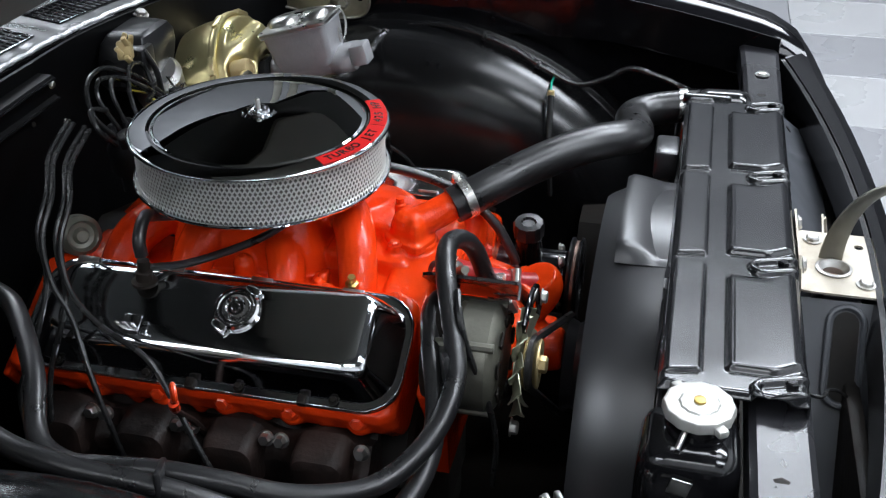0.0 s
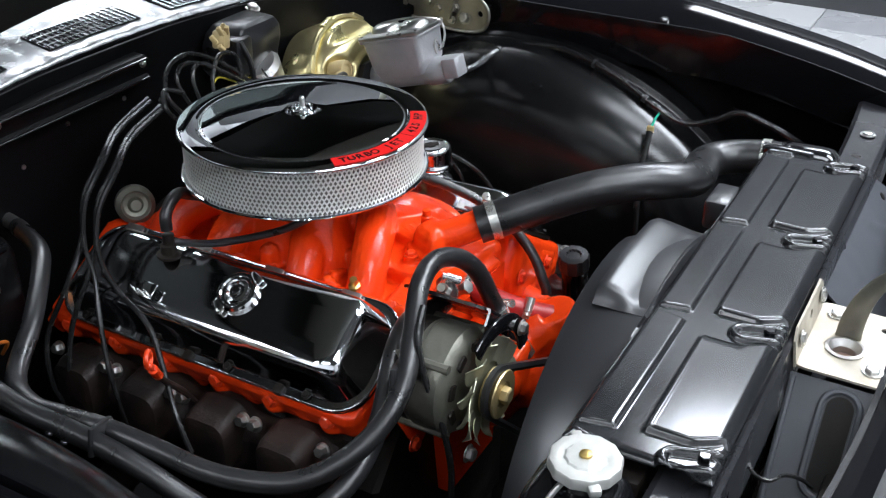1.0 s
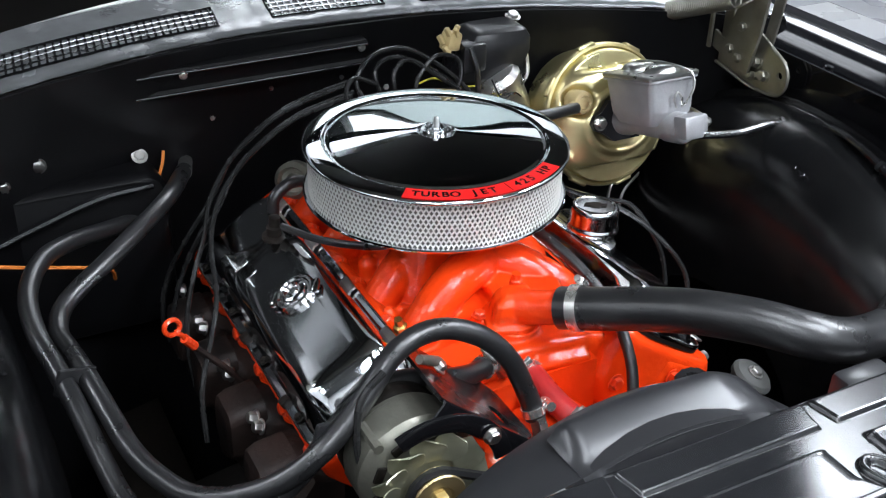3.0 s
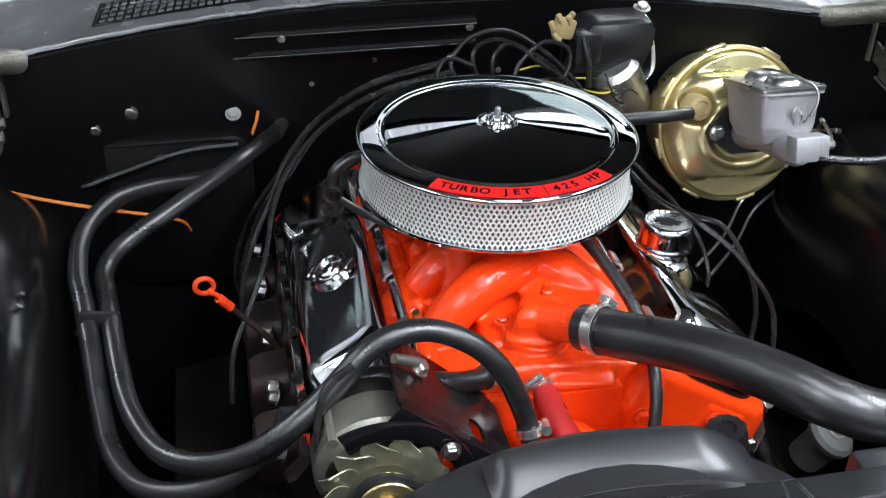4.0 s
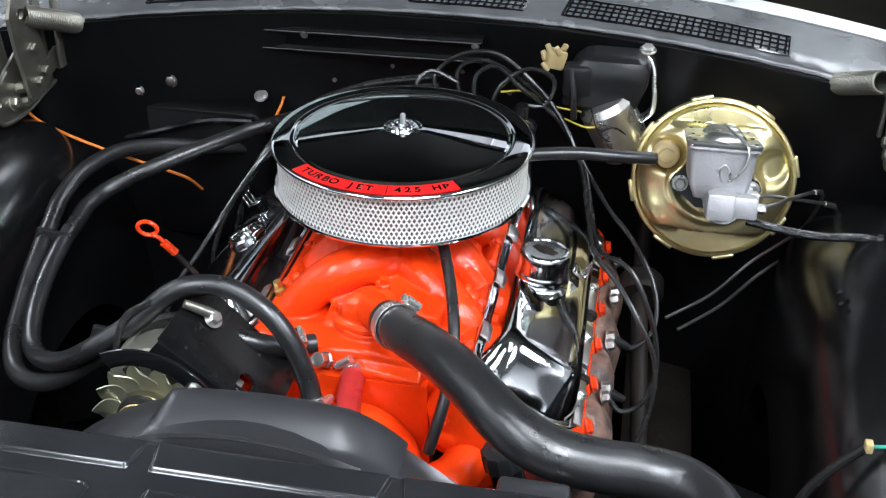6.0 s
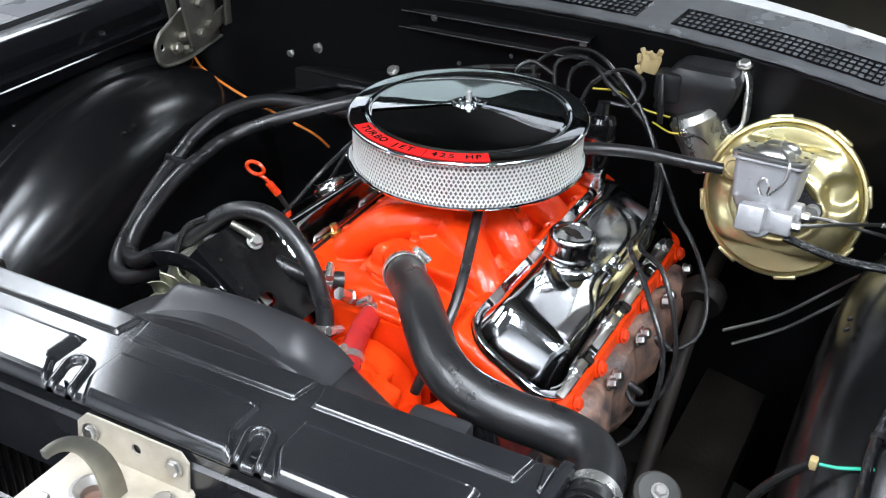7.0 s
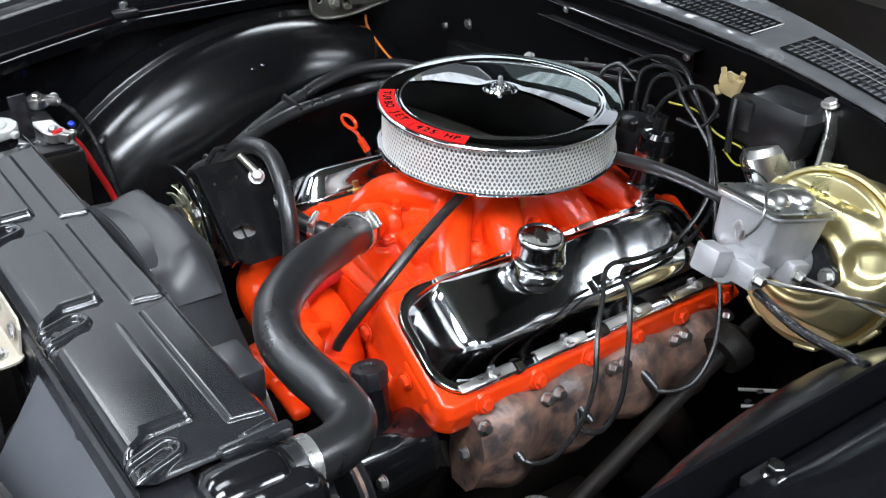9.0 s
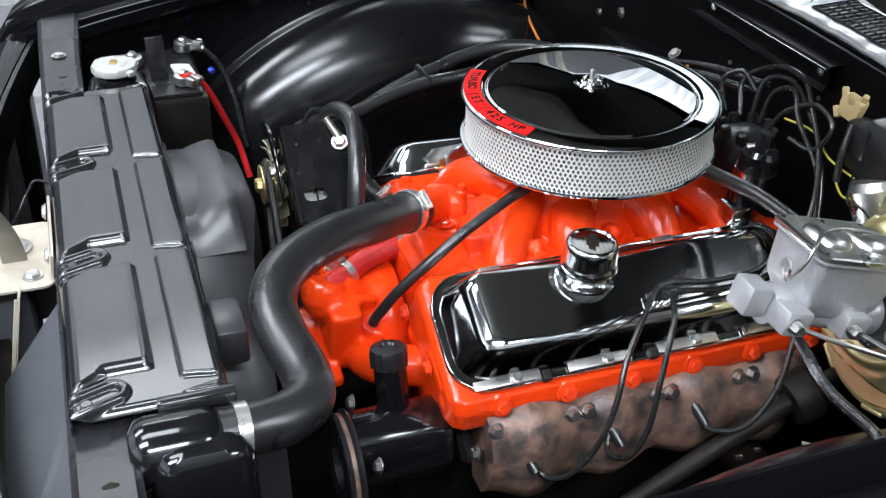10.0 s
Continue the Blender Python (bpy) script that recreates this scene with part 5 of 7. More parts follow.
    lathe(bm, [(0, -0.08), (0.012, -0.08), (0.0085, -0.010), (0.0085, 0.0), (0, 0.002)], axis((-0.072, -0.064, 0.852), (-0.1, -0.1, 1)), 14)
    im = cast("intake_manifold", bm, RED, parent, "orange-red cast intake manifold", 0.0023, 3)
    for sgn in (-1, 1):
        for y in (-0.225, -0.13, -0.03, 0.03, 0.13, 0.215):
            bm = bmesh.new()
            lathe(bm, [(0, -0.02), (0.015, -0.02), (0.013, 0.004), (0.010, 0.006), (0, 0.006)], axis((sgn * 0.130, y, 0.800), (sgn * 0.4, 0, 1)), 14)
            ear = part("boss", bm, RED, im)
            part("bolt", bolt(bmesh.new(), (sgn * 0.133, y, 0.806), (sgn * 0.4, 0, 1), 0.008, 0.007), RED_PLAIN, ear)
    # thermostat housing: two-eared flange, small dome and neck
    bm = bmesh.new()
    lathe(bm, [(0, -0.008), (0.036, -0.008), (0.036, 0.004), (0.030, 0.006), (0.028, 0.010), (0.0275, 0.020), (0.024, 0.031), (0.017, 0.037), (0.009, 0.0395), (0, 0.040)], axis((0.002, -0.210, 0.824), (0.05, -0.05, 1)), 36, lambda a: 0.010 * max(0, math.cos(2 * a + 0.6)) ** 4)
    tube(bm, [(0.004, -0.214, 0.842), (0.022, -0.238, 0.849), (0.044, -0.266, 0.861), (0.062, -0.289, 0.869)], [0.023, 0.0205], 20, 5)
    th = cast("thermostat_housing", bm, RED, im, "", 0.0018, 2)
    for sgn in (-1, 1):
        part("bolt", bolt(bmesh.new(), (0.002 + sgn * 0.038, -0.210 - sgn * 0.012, 0.829), (0, 0, 1), 0.0075, 0.007), RED_PLAIN, th)
    bm = bmesh.new()
    lathe(bm, [(0, -0.02), (0.008, -0.02), (0.008, 0.012), (0.006, 0.014), (0.006, 0.022), (0, 0.023)], axis((0.018, -0.192, 0.852), (0, 0, 1)), 12)
    part("sender_boss", bm, RED, im)
    for k in range(7):
        bm = bmesh.new()
        box(bm, (0.010 + 0.011 * k, -0.165 - 0.0012 * k, 0.8390), (0.006, 0.010, 0.0026), 0.0008, m=pose(0, 0, 0, 9, 0, -6))
        part("raised_mark", bm, RED, im)
    # zinc hose fittings at the front, passenger half
    bm = bmesh.new()
    lathe(bm, [(0, -0.02), (0.011, -0.02), (0.011, 0.004), (0.008, 0.006), (0.008, 0.022), (0.0095, 0.023), (0.0095, 0.030), (0, 0.031)], axis((-0.040, -0.268, 0.793), (-0.1, -0.75, 0.55)), 6)
    part("fitting", bm, ZINC, im, "zinc hex hose fitting")
    bm = bmesh.new()
    lathe(bm, [(0, 0), (0.009, 0), (0.009, 0.010), (0.0055, 0.012), (0.0055, 0.022), (0, 0.022)], axis((-0.128, -0.165, 0.812), (-0.3, -0.1, 1)), 6)
    part("brass_plug", bm, BRASS, im, "brass pipe plug")
    carb(parent)


def carb(parent):
    bm = bmesh.new()
    box(bm, (0, 0, 0.882), (0.15, 0.18, 0.012), 0.004)
    box(bm, (0, 0.0, 0.900), (0.13, 0.15, 0.03), 0.008)
    lathe(bm, [(0, 0), (0.06, 0), (0.065, 0.02), (0.065, 0.05), (0, 0.05)], axis((0, 0, 0.9), (0, 0, 1)), 28)
    c = part("carburetor", bm, ALU, parent, "grey cast carburetor under the air cleaner")
    for x, y in ((0.06, -0.085), (-0.06, -0.085), (0.075, -0.05), (0.07, 0.03)):
        bm = bmesh.new()
        lathe(bm, [(0, 0), (0.007, 0), (0.007, 0.016), (0.004, 0.018), (0, 0.018)], axis((x, y, 0.885), (x * 3, y * 3, 0.5)), 8)
        part("brass_screw", bm, BRASS, c, "brass carburetor fitting")
    bm = bmesh.new()
    box(bm, (0, 0, 0), (0.022, 0.004, 0.060), 0.0015, m=pose(0.110, 0.200, 0.808, 10, 8, 20))
    box(bm, (0, 0, 0), (0.022, 0.030, 0.004), 0.0015, m=pose(0.108, 0.212, 0.837, 0, 0, 20))
    br = part("throttle_bracket", bm, ALU_PAINT, c, "pale grey throttle cable bracket")
    part("bolt", bolt(bmesh.new(), (0.112, 0.196, 0.786), (0.3, -1, 0.2), 0.007, 0.006), ZINC, br)
    bm = bmesh.new()
    tube(bm, [(0.075, -0.055, 0.892), (0.10, -0.05, 0.885), (0.105, -0.035, 0.87), (0.10, -0.03, 0.855)], 0.004, 8, 4)
    part("linkage", bm, BRASS, c, "brass throttle linkage")


def pump(parent):
    bm = bmesh.new()
    lathe(bm, [(0, 0), (0.085, 0), (0.09, 0.02), (0.085, 0.06), (0.05, 0.085), (0.036, 0.12), (0.03, 0.15), (0, 0.15)], axis((0, -0.285, 0.665), (0, -1, 0)), 32)
    for sgn in (-1, 1):
        low = 0.036 if sgn > 0 else 0.0
        tube(bm, [(sgn * 0.03, -0.335, 0.67 - low), (sgn * 0.085, -0.345, 0.70 - low), (sgn * 0.13, -0.328, 0.715 - low), (sgn * 0.15, -0.275, 0.72 - low)], [0.034, 0.028] if sgn > 0 else [0.042, 0.046], 18, 5)
        box(bm, (sgn * (0.165 + 0.8 * low), -0.288, 0.715 - 0.8 * low), (0.11 - 1.2 * low, 0.02, 0.12), 0.005, m=pose(0, 0, 0, 0, sgn * 30, 0))
    # ribs and ears of the casting
    box(bm, (0, 0, 0), (0.012, 0.060, 0.080), 0.003, m=pose(0.052, -0.365, 0.715, -14, 16, 0))
    box(bm, (0, 0, 0), (0.090, 0.012, 0.018), 0.003, m=pose(0.095, -0.352, 0.690, 0, 18, 10))
    box(bm, (0, 0, 0), (0.034, 0.034, 0.020), 0.004, m=pose(0.030, -0.392, 0.742, 20, 20, 15))
    tube(bm, [(0.0, -0.33, 0.68), (0.02, -0.365, 0.72), (0.035, -0.392, 0.745), (0.03, -0.388, 0.765)], [0.05, 0.028], 16, 5)
    box(bm, (0.058, -0.375, 0.695), (0.050, 0.045, 0.11), 0.007, m=pose(0, 0, 0, 0, 14, 0), seg=2)
    box(bm, (-0.04, -0.36, 0.70), (0.05, 0.05, 0.09), 0.012, m=pose(0, 0, 0, 0, -14, 0), seg=3)
    box(bm, (0.035, -0.40, 0.655), (0.14, 0.03, 0.02), 0.006, m=pose(0, 0, 0, 0, 10, 0))
    wp = cast("water_pump", bm, RED, parent, "orange-red cast water pump", 0.0036, 4)
    for sgn in (-1, 1):
        for dx, dz in ((0.05, 0.035), (0.05, -0.03), (-0.045, 0.01)):
            part("bolt", bolt(bmesh.new(), (sgn * (0.155 + dx), -0.300, 0.715 + dz - dx * 0.5), (0, -1, 0), 0.009, 0.008), RED_PLAIN, wp)
    bm = bmesh.new()
    plate(bm, [(-0.07, -0.16), (0.07, -0.16), (0.095, 0.02), (0.09, 0.16), (-0.09, 0.16), (-0.095, 0.02)], 0.02, pose(0, -0.272, 0.62, 90, 0, 0))
    part("timing_cover", bm, RED, wp)
    bm = bmesh.new()
    lathe(bm, [(0, -0.01), (0.015, -0.01), (0.015, 0.012), (0.0125, 0.015), (0.0125, 0.022), (0.014, 0.023), (0.014, 0.034), (0.011, 0.036), (0.011, 0.055), (0, 0.055)], axis((-0.034, -0.372, 0.727), (-0.05, 0.5, 0.8)), 6)
    part("hex_fitting", bm, ZINC, wp, "zinc hex hose fitting")


def air_cleaner():
    top = thing("air_cleaner", (0, 0, 0.9), "round open-element air cleaner with a chrome lid and red decal", "air cleaner")
    m = axis((0, 0, 0), (0, 0, 1))
    bm = bmesh.new()
    lathe(bm, [(0, 0.912), (0.164, 0.9095), (0.1755, 0.9075), (0.1778, 0.9088), (0.1785, 0.911), (0.1778, 0.9132), (0.1758, 0.9138), (0.1735, 0.9125), (0.164, 0.9125), (0, 0.915)], m, 112)
    lathe(bm, [(0, 0.905), (0.075, 0.905), (0.085, 0.913), (0, 0.913)], m, 40)
    part("base_pan", bm, CHROME, top)
    bm = bmesh.new()
    lathe(bm, [(0.1655, 0.913), (0.1655, 0.979), (0.12, 0.979), (0.12, 0.913), (0.1655, 0.913)], m, 320, lambda a: 0.0016 * math.cos(160 * a))
    part("filter_element", bm, PAPER, top, "off-white pleated paper filter element", 20)
    # expanded-metal screen round the paper
    bm = bmesh.new()
    cols, rows, r = 168, 11, 0.1705
    z0, z1 = 0.9125, 0.9785
    step = (z1 - z0) / rows
    def strand(a0, za, a1, zb, w=0.0019):
        p = [(a0, za - w), (a1, zb - w), (a1, zb + w), (a0, za + w)]
        vs = [bm.verts.new((r * math.cos(a), r * math.sin(a), z)) for a, z in p]
        bm.faces.new(vs)
        vo = [bm.verts.new(((r + 0.0008) * math.cos(a), (r + 0.0008) * math.sin(a), z + 0.0003)) for a, z in p]
        bm.faces.new(vo)
        for i in range(4):
            bm.faces.new((vs[i], vs[(i + 1) % 4], vo[(i + 1) % 4], vo[i]))
    da = 2 * math.pi / cols
    for j in range(rows + 1):
        zc = z0 + j * step
        for i in range(cols):
            a = (i + 0.5 * (j % 2)) * da
            if j < rows:
                strand(a, zc + step * 0.12, a + da * 0.5, zc + step * 0.88)
                strand(a, zc + step * 0.12, a - da * 0.5, zc + step * 0.88)
    part("screen", bm, SCREEN, top, "silver expanded-metal screen", clean=False)
    bm = bmesh.new()
    prof = [(0.1700, 0.9765), (0.1768, 0.9752), (0.1780, 0.9752), (0.1788, 0.9760), (0.1790, 0.9772), (0.1782, 0.9788), (0.1766, 0.9802), (0.1745, 0.9811), (0.1725, 0.9815), (0.163, 0.9820), (0.1530, 0.9824), (0.1520, 0.98235), (0.1505, 0.9817), (0.1490, 0.9806),
            (0.1470, 0.9800), (0.1450, 0.9806), (0.1437, 0.9816), (0.1427, 0.9820), (0.141, 0.9823), (0.11, 0.9852), (0.07, 0.9889), (0.036, 0.9921), (0.0265, 0.9930), (0.0250, 0.9930), (0.0238, 0.9926), (0.022, 0.9920), (0, 0.9920)]
    lathe(bm, prof, m, 128)
    part("lid", bm, CHROME_MIRROR, top, "mirror-polished chrome lid", 40)
    bm = bmesh.new()
    lathe(bm, [(0, 0.9905), (0.0205, 0.9905), (0.0225, 0.993), (0.0205, 0.9955), (0.012, 0.996), (0.008, 0.9945), (0.006, 0.9985), (0, 0.9985)], m, 32)
    nut = part("center_nut", bm, CHROME, top, "chrome center nut")
    for k in range(6):
        bm = bmesh.new()
        box(bm, (0, 0, 0), (0.003, 0.010, 0.005), 0.001, m=pose(0, 0, 0.997, 0, 0, 60 * k) @ pose(0.013, 0, 0))
        part("grip", bm, CHROME, nut)
    bm = bmesh.new()
    lathe(bm, [(0, 0.993), (0.0036, 0.993), (0.0036, 1.011), (0.0024, 1.0125), (0, 1.0125)], m, 14)
    part("stud", bm, STEEL, nut, "threaded steel stud")
    # decal on the flat of the rim, facing the front of the car
    a0, a1 = radians(-131), radians(-53.5)
    bm = bmesh.new()
    def dz(r):
        return 0.9824 - (r - 0.153) * (0.0009 / 0.0195) + 0.0006
    sheet(bm, lambda a, r: Vector((r * math.cos(a), r * math.sin(a), dz(r))), arange(a0, a1, 40), arange(0.1525, 0.1755, 5), -0.0004)
    decal = part("decal", bm, DECAL_RED, top, "red arc decal with silver foil lettering")
    text = "TURBO JET  425 HP"
    for i, ch in enumerate(text):
        if ch == " ":
            continue
        f = (i + 1.2) / (len(text) + 1.4)
        a = a0 + (a1 - a0) * f
        font = bpy.data.curves.new("letter", "FONT")
        font.body, font.size, font.align_x, font.align_y, font.extrude = ch, 0.0165, "CENTER", "CENTER", 0.0002
        font.offset = 0.00045
        tmp = bpy.data.objects.new("letter", font)
        scene.collection.objects.link(tmp)
        bpy.context.view_layer.update()
        me = bpy.data.meshes.new_from_object(tmp.evaluated_get(bpy.context.evaluated_depsgraph_get()))
        bpy.data.objects.remove(tmp)
        r = 0.1640
        me.transform(pose(r * math.cos(a), r * math.sin(a), dz(r) + 0.0007, 6 * math.sin(a) * -0.5, 0, math.degrees(a) + 90))
        me.materials.clear()
        me.materials.append(DECAL_INK)
        link(new("letter", me), decal)
    bm = bmesh.new()
    a = a0 + (a1 - a0) * 0.6
    sheet(bm, lambda u, r: Vector((r * math.cos(a + u), r * math.sin(a + u), dz(r) + 0.0003)), [-0.003, 0.003], [0.154, 0.174], -0.0003)
    part("dividing_line", bm, DECAL_INK, decal)


# ---- things on and round the engine ----
def alternator():
    top = thing("alternator", (-0.21, -0.36, 0.72), "grey cast aluminium alternator with a zinc fan on a black bracket", "alternator")
    c = Vector((-0.211, 0, 0.791))
    m = axis((c.x, -0.385, c.z), (0, 1, 0))
    bm = bmesh.new()
    lathe(bm, [(0, 0), (0.05, 0), (0.062, 0.006), (0.068, 0.014), (0.068, 0.05), (0.0655, 0.053), (0.0655, 0.058), (0, 0.058)], m, 48)
    body = part("housing", bm, ALU, top)
    bm = bmesh.new()
    lathe(bm, [(0, 0.057), (0.0645, 0.057), (0.066, 0.060), (0.065, 0.080), (0.058, 0.094), (0.03, 0.10), (0, 0.10)], m, 40)
    part("rear_housing", bm, DARK, body, "dark rear housing half")
    # dark blocks painting the shade inside the vents
    for k in range(9):
        a = radians(40 * k)
        bm = bmesh.new()
        box(bm, (c.x + 0.052 * math.cos(a), -0.386, c.z + 0.052 * math.sin(a)), (0.012, 0.004, 0.02), 0.002, m=pose(0, 0, 0, 0, -40 * k, 0))
        part("vent", bm, DARK, body)
    for k in range(4):
        a = radians(45 + 90 * k)
        bm = bmesh.new()
        tube(bm, [(c.x + 0.067 * math.cos(a), -0.38, c.z + 0.067 * math.sin(a)), (c.x + 0.067 * math.cos(a), -0.30, c.z + 0.067 * math.sin(a))], 0.006, 8, 2)
        part("through_bolt", bm, ALU, body)
    bm = bmesh.new()
    lathe(bm, [(0.01, -0.002), (0.040, -0.002), (0.040, 0.0), (0.01, 0.0), (0.01, -0.002)], axis((c.x, -0.403, c.z), (0, -1, 0)), 36)
    fanp = part("fan", bm, FAN_ZINC, top, "zinc-plated pressed alternator fan")
    for k in range(12):
        a = 2 * math.pi * k / 12
        bm = bmesh.new()
        def blade(u, v, a=a):
            r = 0.034 + 0.033 * u
            w = 0.0050 + 0.0150 * math.sin(math.pi * min(1.0, 0.1 + u * 0.82))
            d = Vector((math.cos(a), 0, math.sin(a)))
            e = Vector((-math.sin(a), 0, math.cos(a)))
            return c + d * r + e * (v * w + 0.006 * u) + Vector((0, -0.4045 + 0.008 * v * u - 0.004 * u * u, 0))
        sheet(bm, blade, arange(0, 1, 7), arange(-1, 1, 4), 0.0014)
        part("blade", bm, FAN_ZINC, fanp)
    bm = bmesh.new()
    m2 = axis((c.x, -0.410, c.z), (0, -1, 0))
    lathe(bm, [(0, 0), (0.030, 0), (0.031, 0.002), (0.026, 0.008), (0.026, 0.011), (0.031, 0.017), (0.030, 0.019), (0.017, 0.019), (0.014, 0.016), (0, 0.016)], m2, 40)
    pul = part("pulley", bm, GOLD, top, "gold zinc pulley")
    part("nut", bolt(bmesh.new(), (c.x, -0.426, c.z), (0, -1, 0), 0.011, 0.012), GOLD, pul)
    # black sheet bracket over the alternator towards the engine
    tilt = Vector((0.079, 0, -0.066)).normalized()
    face = Vector((0.066, 0, 0.079)).normalized()
    def on(d, y, off=0.0):
        """A place on the sloping plate: d down it from its upper edge."""
        return Vector((-0.185, y, 0.884)) + tilt * d + face * off
    bm = bmesh.new()
    out = [(-0.012, -0.392), (-0.004, -0.395), (0.1000, -0.3937)]
    hole = [(0.100 + px, -0.368 + py) for px, py in rr_outline(0.020, 0.034, 0.0095, 5)]
    low = min(range(len(hole)), key=lambda k: hole[k][1])
    out += [hole[(low - k) % len(hole)] for k in range(len(hole))] + [(hole[low][0] + 0.0002, hole[low][1])]
    out += [(0.1002, -0.3937), (0.138, -0.393), (0.150, -0.380), (0.150, -0.30), (0.138, -0.285), (0.02, -0.272), (0.002, -0.276), (-0.010, -0.290)]
    loft(bm, [[on(d, y, h) for d, y in out] for h in (-0.002, 0.002)], Matrix())
    br = part("bracket", bm, BRACKET, top, "black painted sheet steel bracket")
    bm = bmesh.new()
    sheet(bm, lambda d, k: on(d, (-0.394, -0.3985, -0.400, -0.400)[k], (0.002, 0.0015, -0.003, -0.020)[k]), arange(-0.010, 0.140, 14), [0, 1, 2, 3], 0.003)
    part("bracket_edge", bm, BLACK_GLOSS, br)
    place = Matrix((( tilt.x, 0, face.x, 0), (0, 1, 0, 0), (tilt.z, 0, face.z, 0), (0, 0, 0, 1)))
    # pale casting seen through the oval opening
    bm = bmesh.new()
    box(bm, on(0.092, -0.359, -0.025), (0.024, 0.044, 0.003), 0.001, m=place)
    part("web", bm, PALE_GREY, br, "pale cast web behind the oval opening")
    bm = bmesh.new()
    box(bm, on(0.096, -0.364, -0.012), (0.026, 0.003, 0.003), 0.0005, m=place)
    part("bar", bm, BRACKET, br)
    # dark discs painting the shade inside small holes
    for hd, hy in ((0.020, -0.380), (0.018, -0.345), (0.066, -0.385)):
        part("hole", bolt(bmesh.new(), on(hd, hy, 0.0022), face, 0.0028, 0.0006, False), DARK, br)
    part("bolt", bolt(bmesh.new(), (-0.160, -0.318, 0.872), (0.7, -0.2, 0.7), 0.009, 0.009), STEEL, br)
    bm = bmesh.new()
    tube(bm, [(-0.188, -0.330, 0.898), (-0.174, -0.324, 0.889), (-0.161, -0.318, 0.879)], [0.0052, 0.0065], 12, 3)
    part("clip", bm, NATURAL, br, "bright steel hose clip")
    bm = bmesh.new()
    rings = []
    for t in arange(118, 12, 16):
        d = Vector((math.cos(radians(t)), 0, math.sin(radians(t))))
        rings.append([c + d * (0.086 + pr) + Vector((0, -0.413 + py, 0)) for pr, py in rr_outline(0.022, 0.005, 0.002, 2)])
    loft(bm, rings, Matrix())
    part("slotted_arm", bm, BLACK_GLOSS, br)
    part("bolt", bolt(bmesh.new(), (-0.146, -0.418, 0.846), (0, -1, 0), 0.008, 0.008), STEEL, br)
    part("bolt", bolt(bmesh.new(), (-0.245, -0.40, 0.715), (0, -1, 0), 0.009, 0.01), STEEL, br)
    # belt to the fan pulley
    bm = bmesh.new()
    y = -0.4195
    a, b = Vector((-0.211, y, 0.791)), Vector((0.0, y - 0.02, 0.64))
    pts = []
    n = (b - a).normalized().cross(Vector((0, 1, 0)))
    for k in range(9):
        t = math.pi * k / 8
        pts.append(a + (n * math.cos(t) - (b - a).normalized() * math.sin(t)) * 0.030)
    for k in range(9):
        t = math.pi * k / 8
        pts.append(b + (-n * math.cos(t) + (b - a).normalized() * math.sin(t)) * 0.072)
    tube(bm, pts + [pts[0]], 0.0055, 6, 1)
    solo("fan_belt", bm, RUBBER, "black rubber V-belt round the alternator pulley", "belt")


def steering_pump():
    top = thing("steering_pump", (0.22, -0.33, 0.58), "gloss black power steering pump with a filler neck and cap", "steering pump")
    bm = bmesh.new()
    loft(bm, [[(0.228 + px * k, -0.345 + y, 0.635 + pz * k) for px, pz in rr_outline(0.088, 0.105, 0.042, 8)] for y, k in ((-0.07, 0.85), (-0.062, 1), (0.045, 1), (0.058, 0.85))], Matrix())
    body = part("reservoir", bm, BLACK_GLOSS, top)
    bm = bmesh.new()
    tube(bm, [(0.226, -0.350, 0.62), (0.210, -0.350, 0.69), (0.195, -0.350, 0.749)], 0.021, 24, 4)
    part("filler_neck", bm, BLACK_GLOSS, body)
    bm = bmesh.new()
    lathe(bm, [(0, -0.016), (0.0235, -0.016), (0.024, 0.004), (0.022, 0.008), (0.012, 0.009), (0.010, 0.006), (0, 0.006)], axis((0.193, -0.350, 0.752), (-0.2, 0, 1)), 32, lambda a: 0.001 * math.cos(12 * a))
    part("cap", bm, BLACK_PLASTIC, top, "ribbed black filler cap")
    bm = bmesh.new()
    lathe(bm, [(0, 0), (0.07, 0), (0.072, 0.004), (0.062, 0.010), (0.072, 0.017), (0.07, 0.02), (0.03, 0.02), (0.025, 0.01), (0, 0.01)], axis((0.245, -0.412, 0.63), (0, -1, 0)), 44)
    pul = part("pulley", bm, BLACK_SATIN, top)
    bm = bmesh.new()
    lathe(bm, [(0.0635, 0.007), (0.066, 0.007), (0.066, 0.0135), (0.0635, 0.0135), (0.0635, 0.007)], axis((0.245, -0.412, 0.63), (0, -1, 0)), 44)
    part("groove", bm, IRON, pul, "rusty pulley groove")
    bolts(top, [(0.20, -0.40, 0.69), (0.19, -0.40, 0.62), (0.29, -0.39, 0.66), (0.285, -0.262, 0.64)], (0, -1, 0.2), 0.008, 0.008, STEEL)

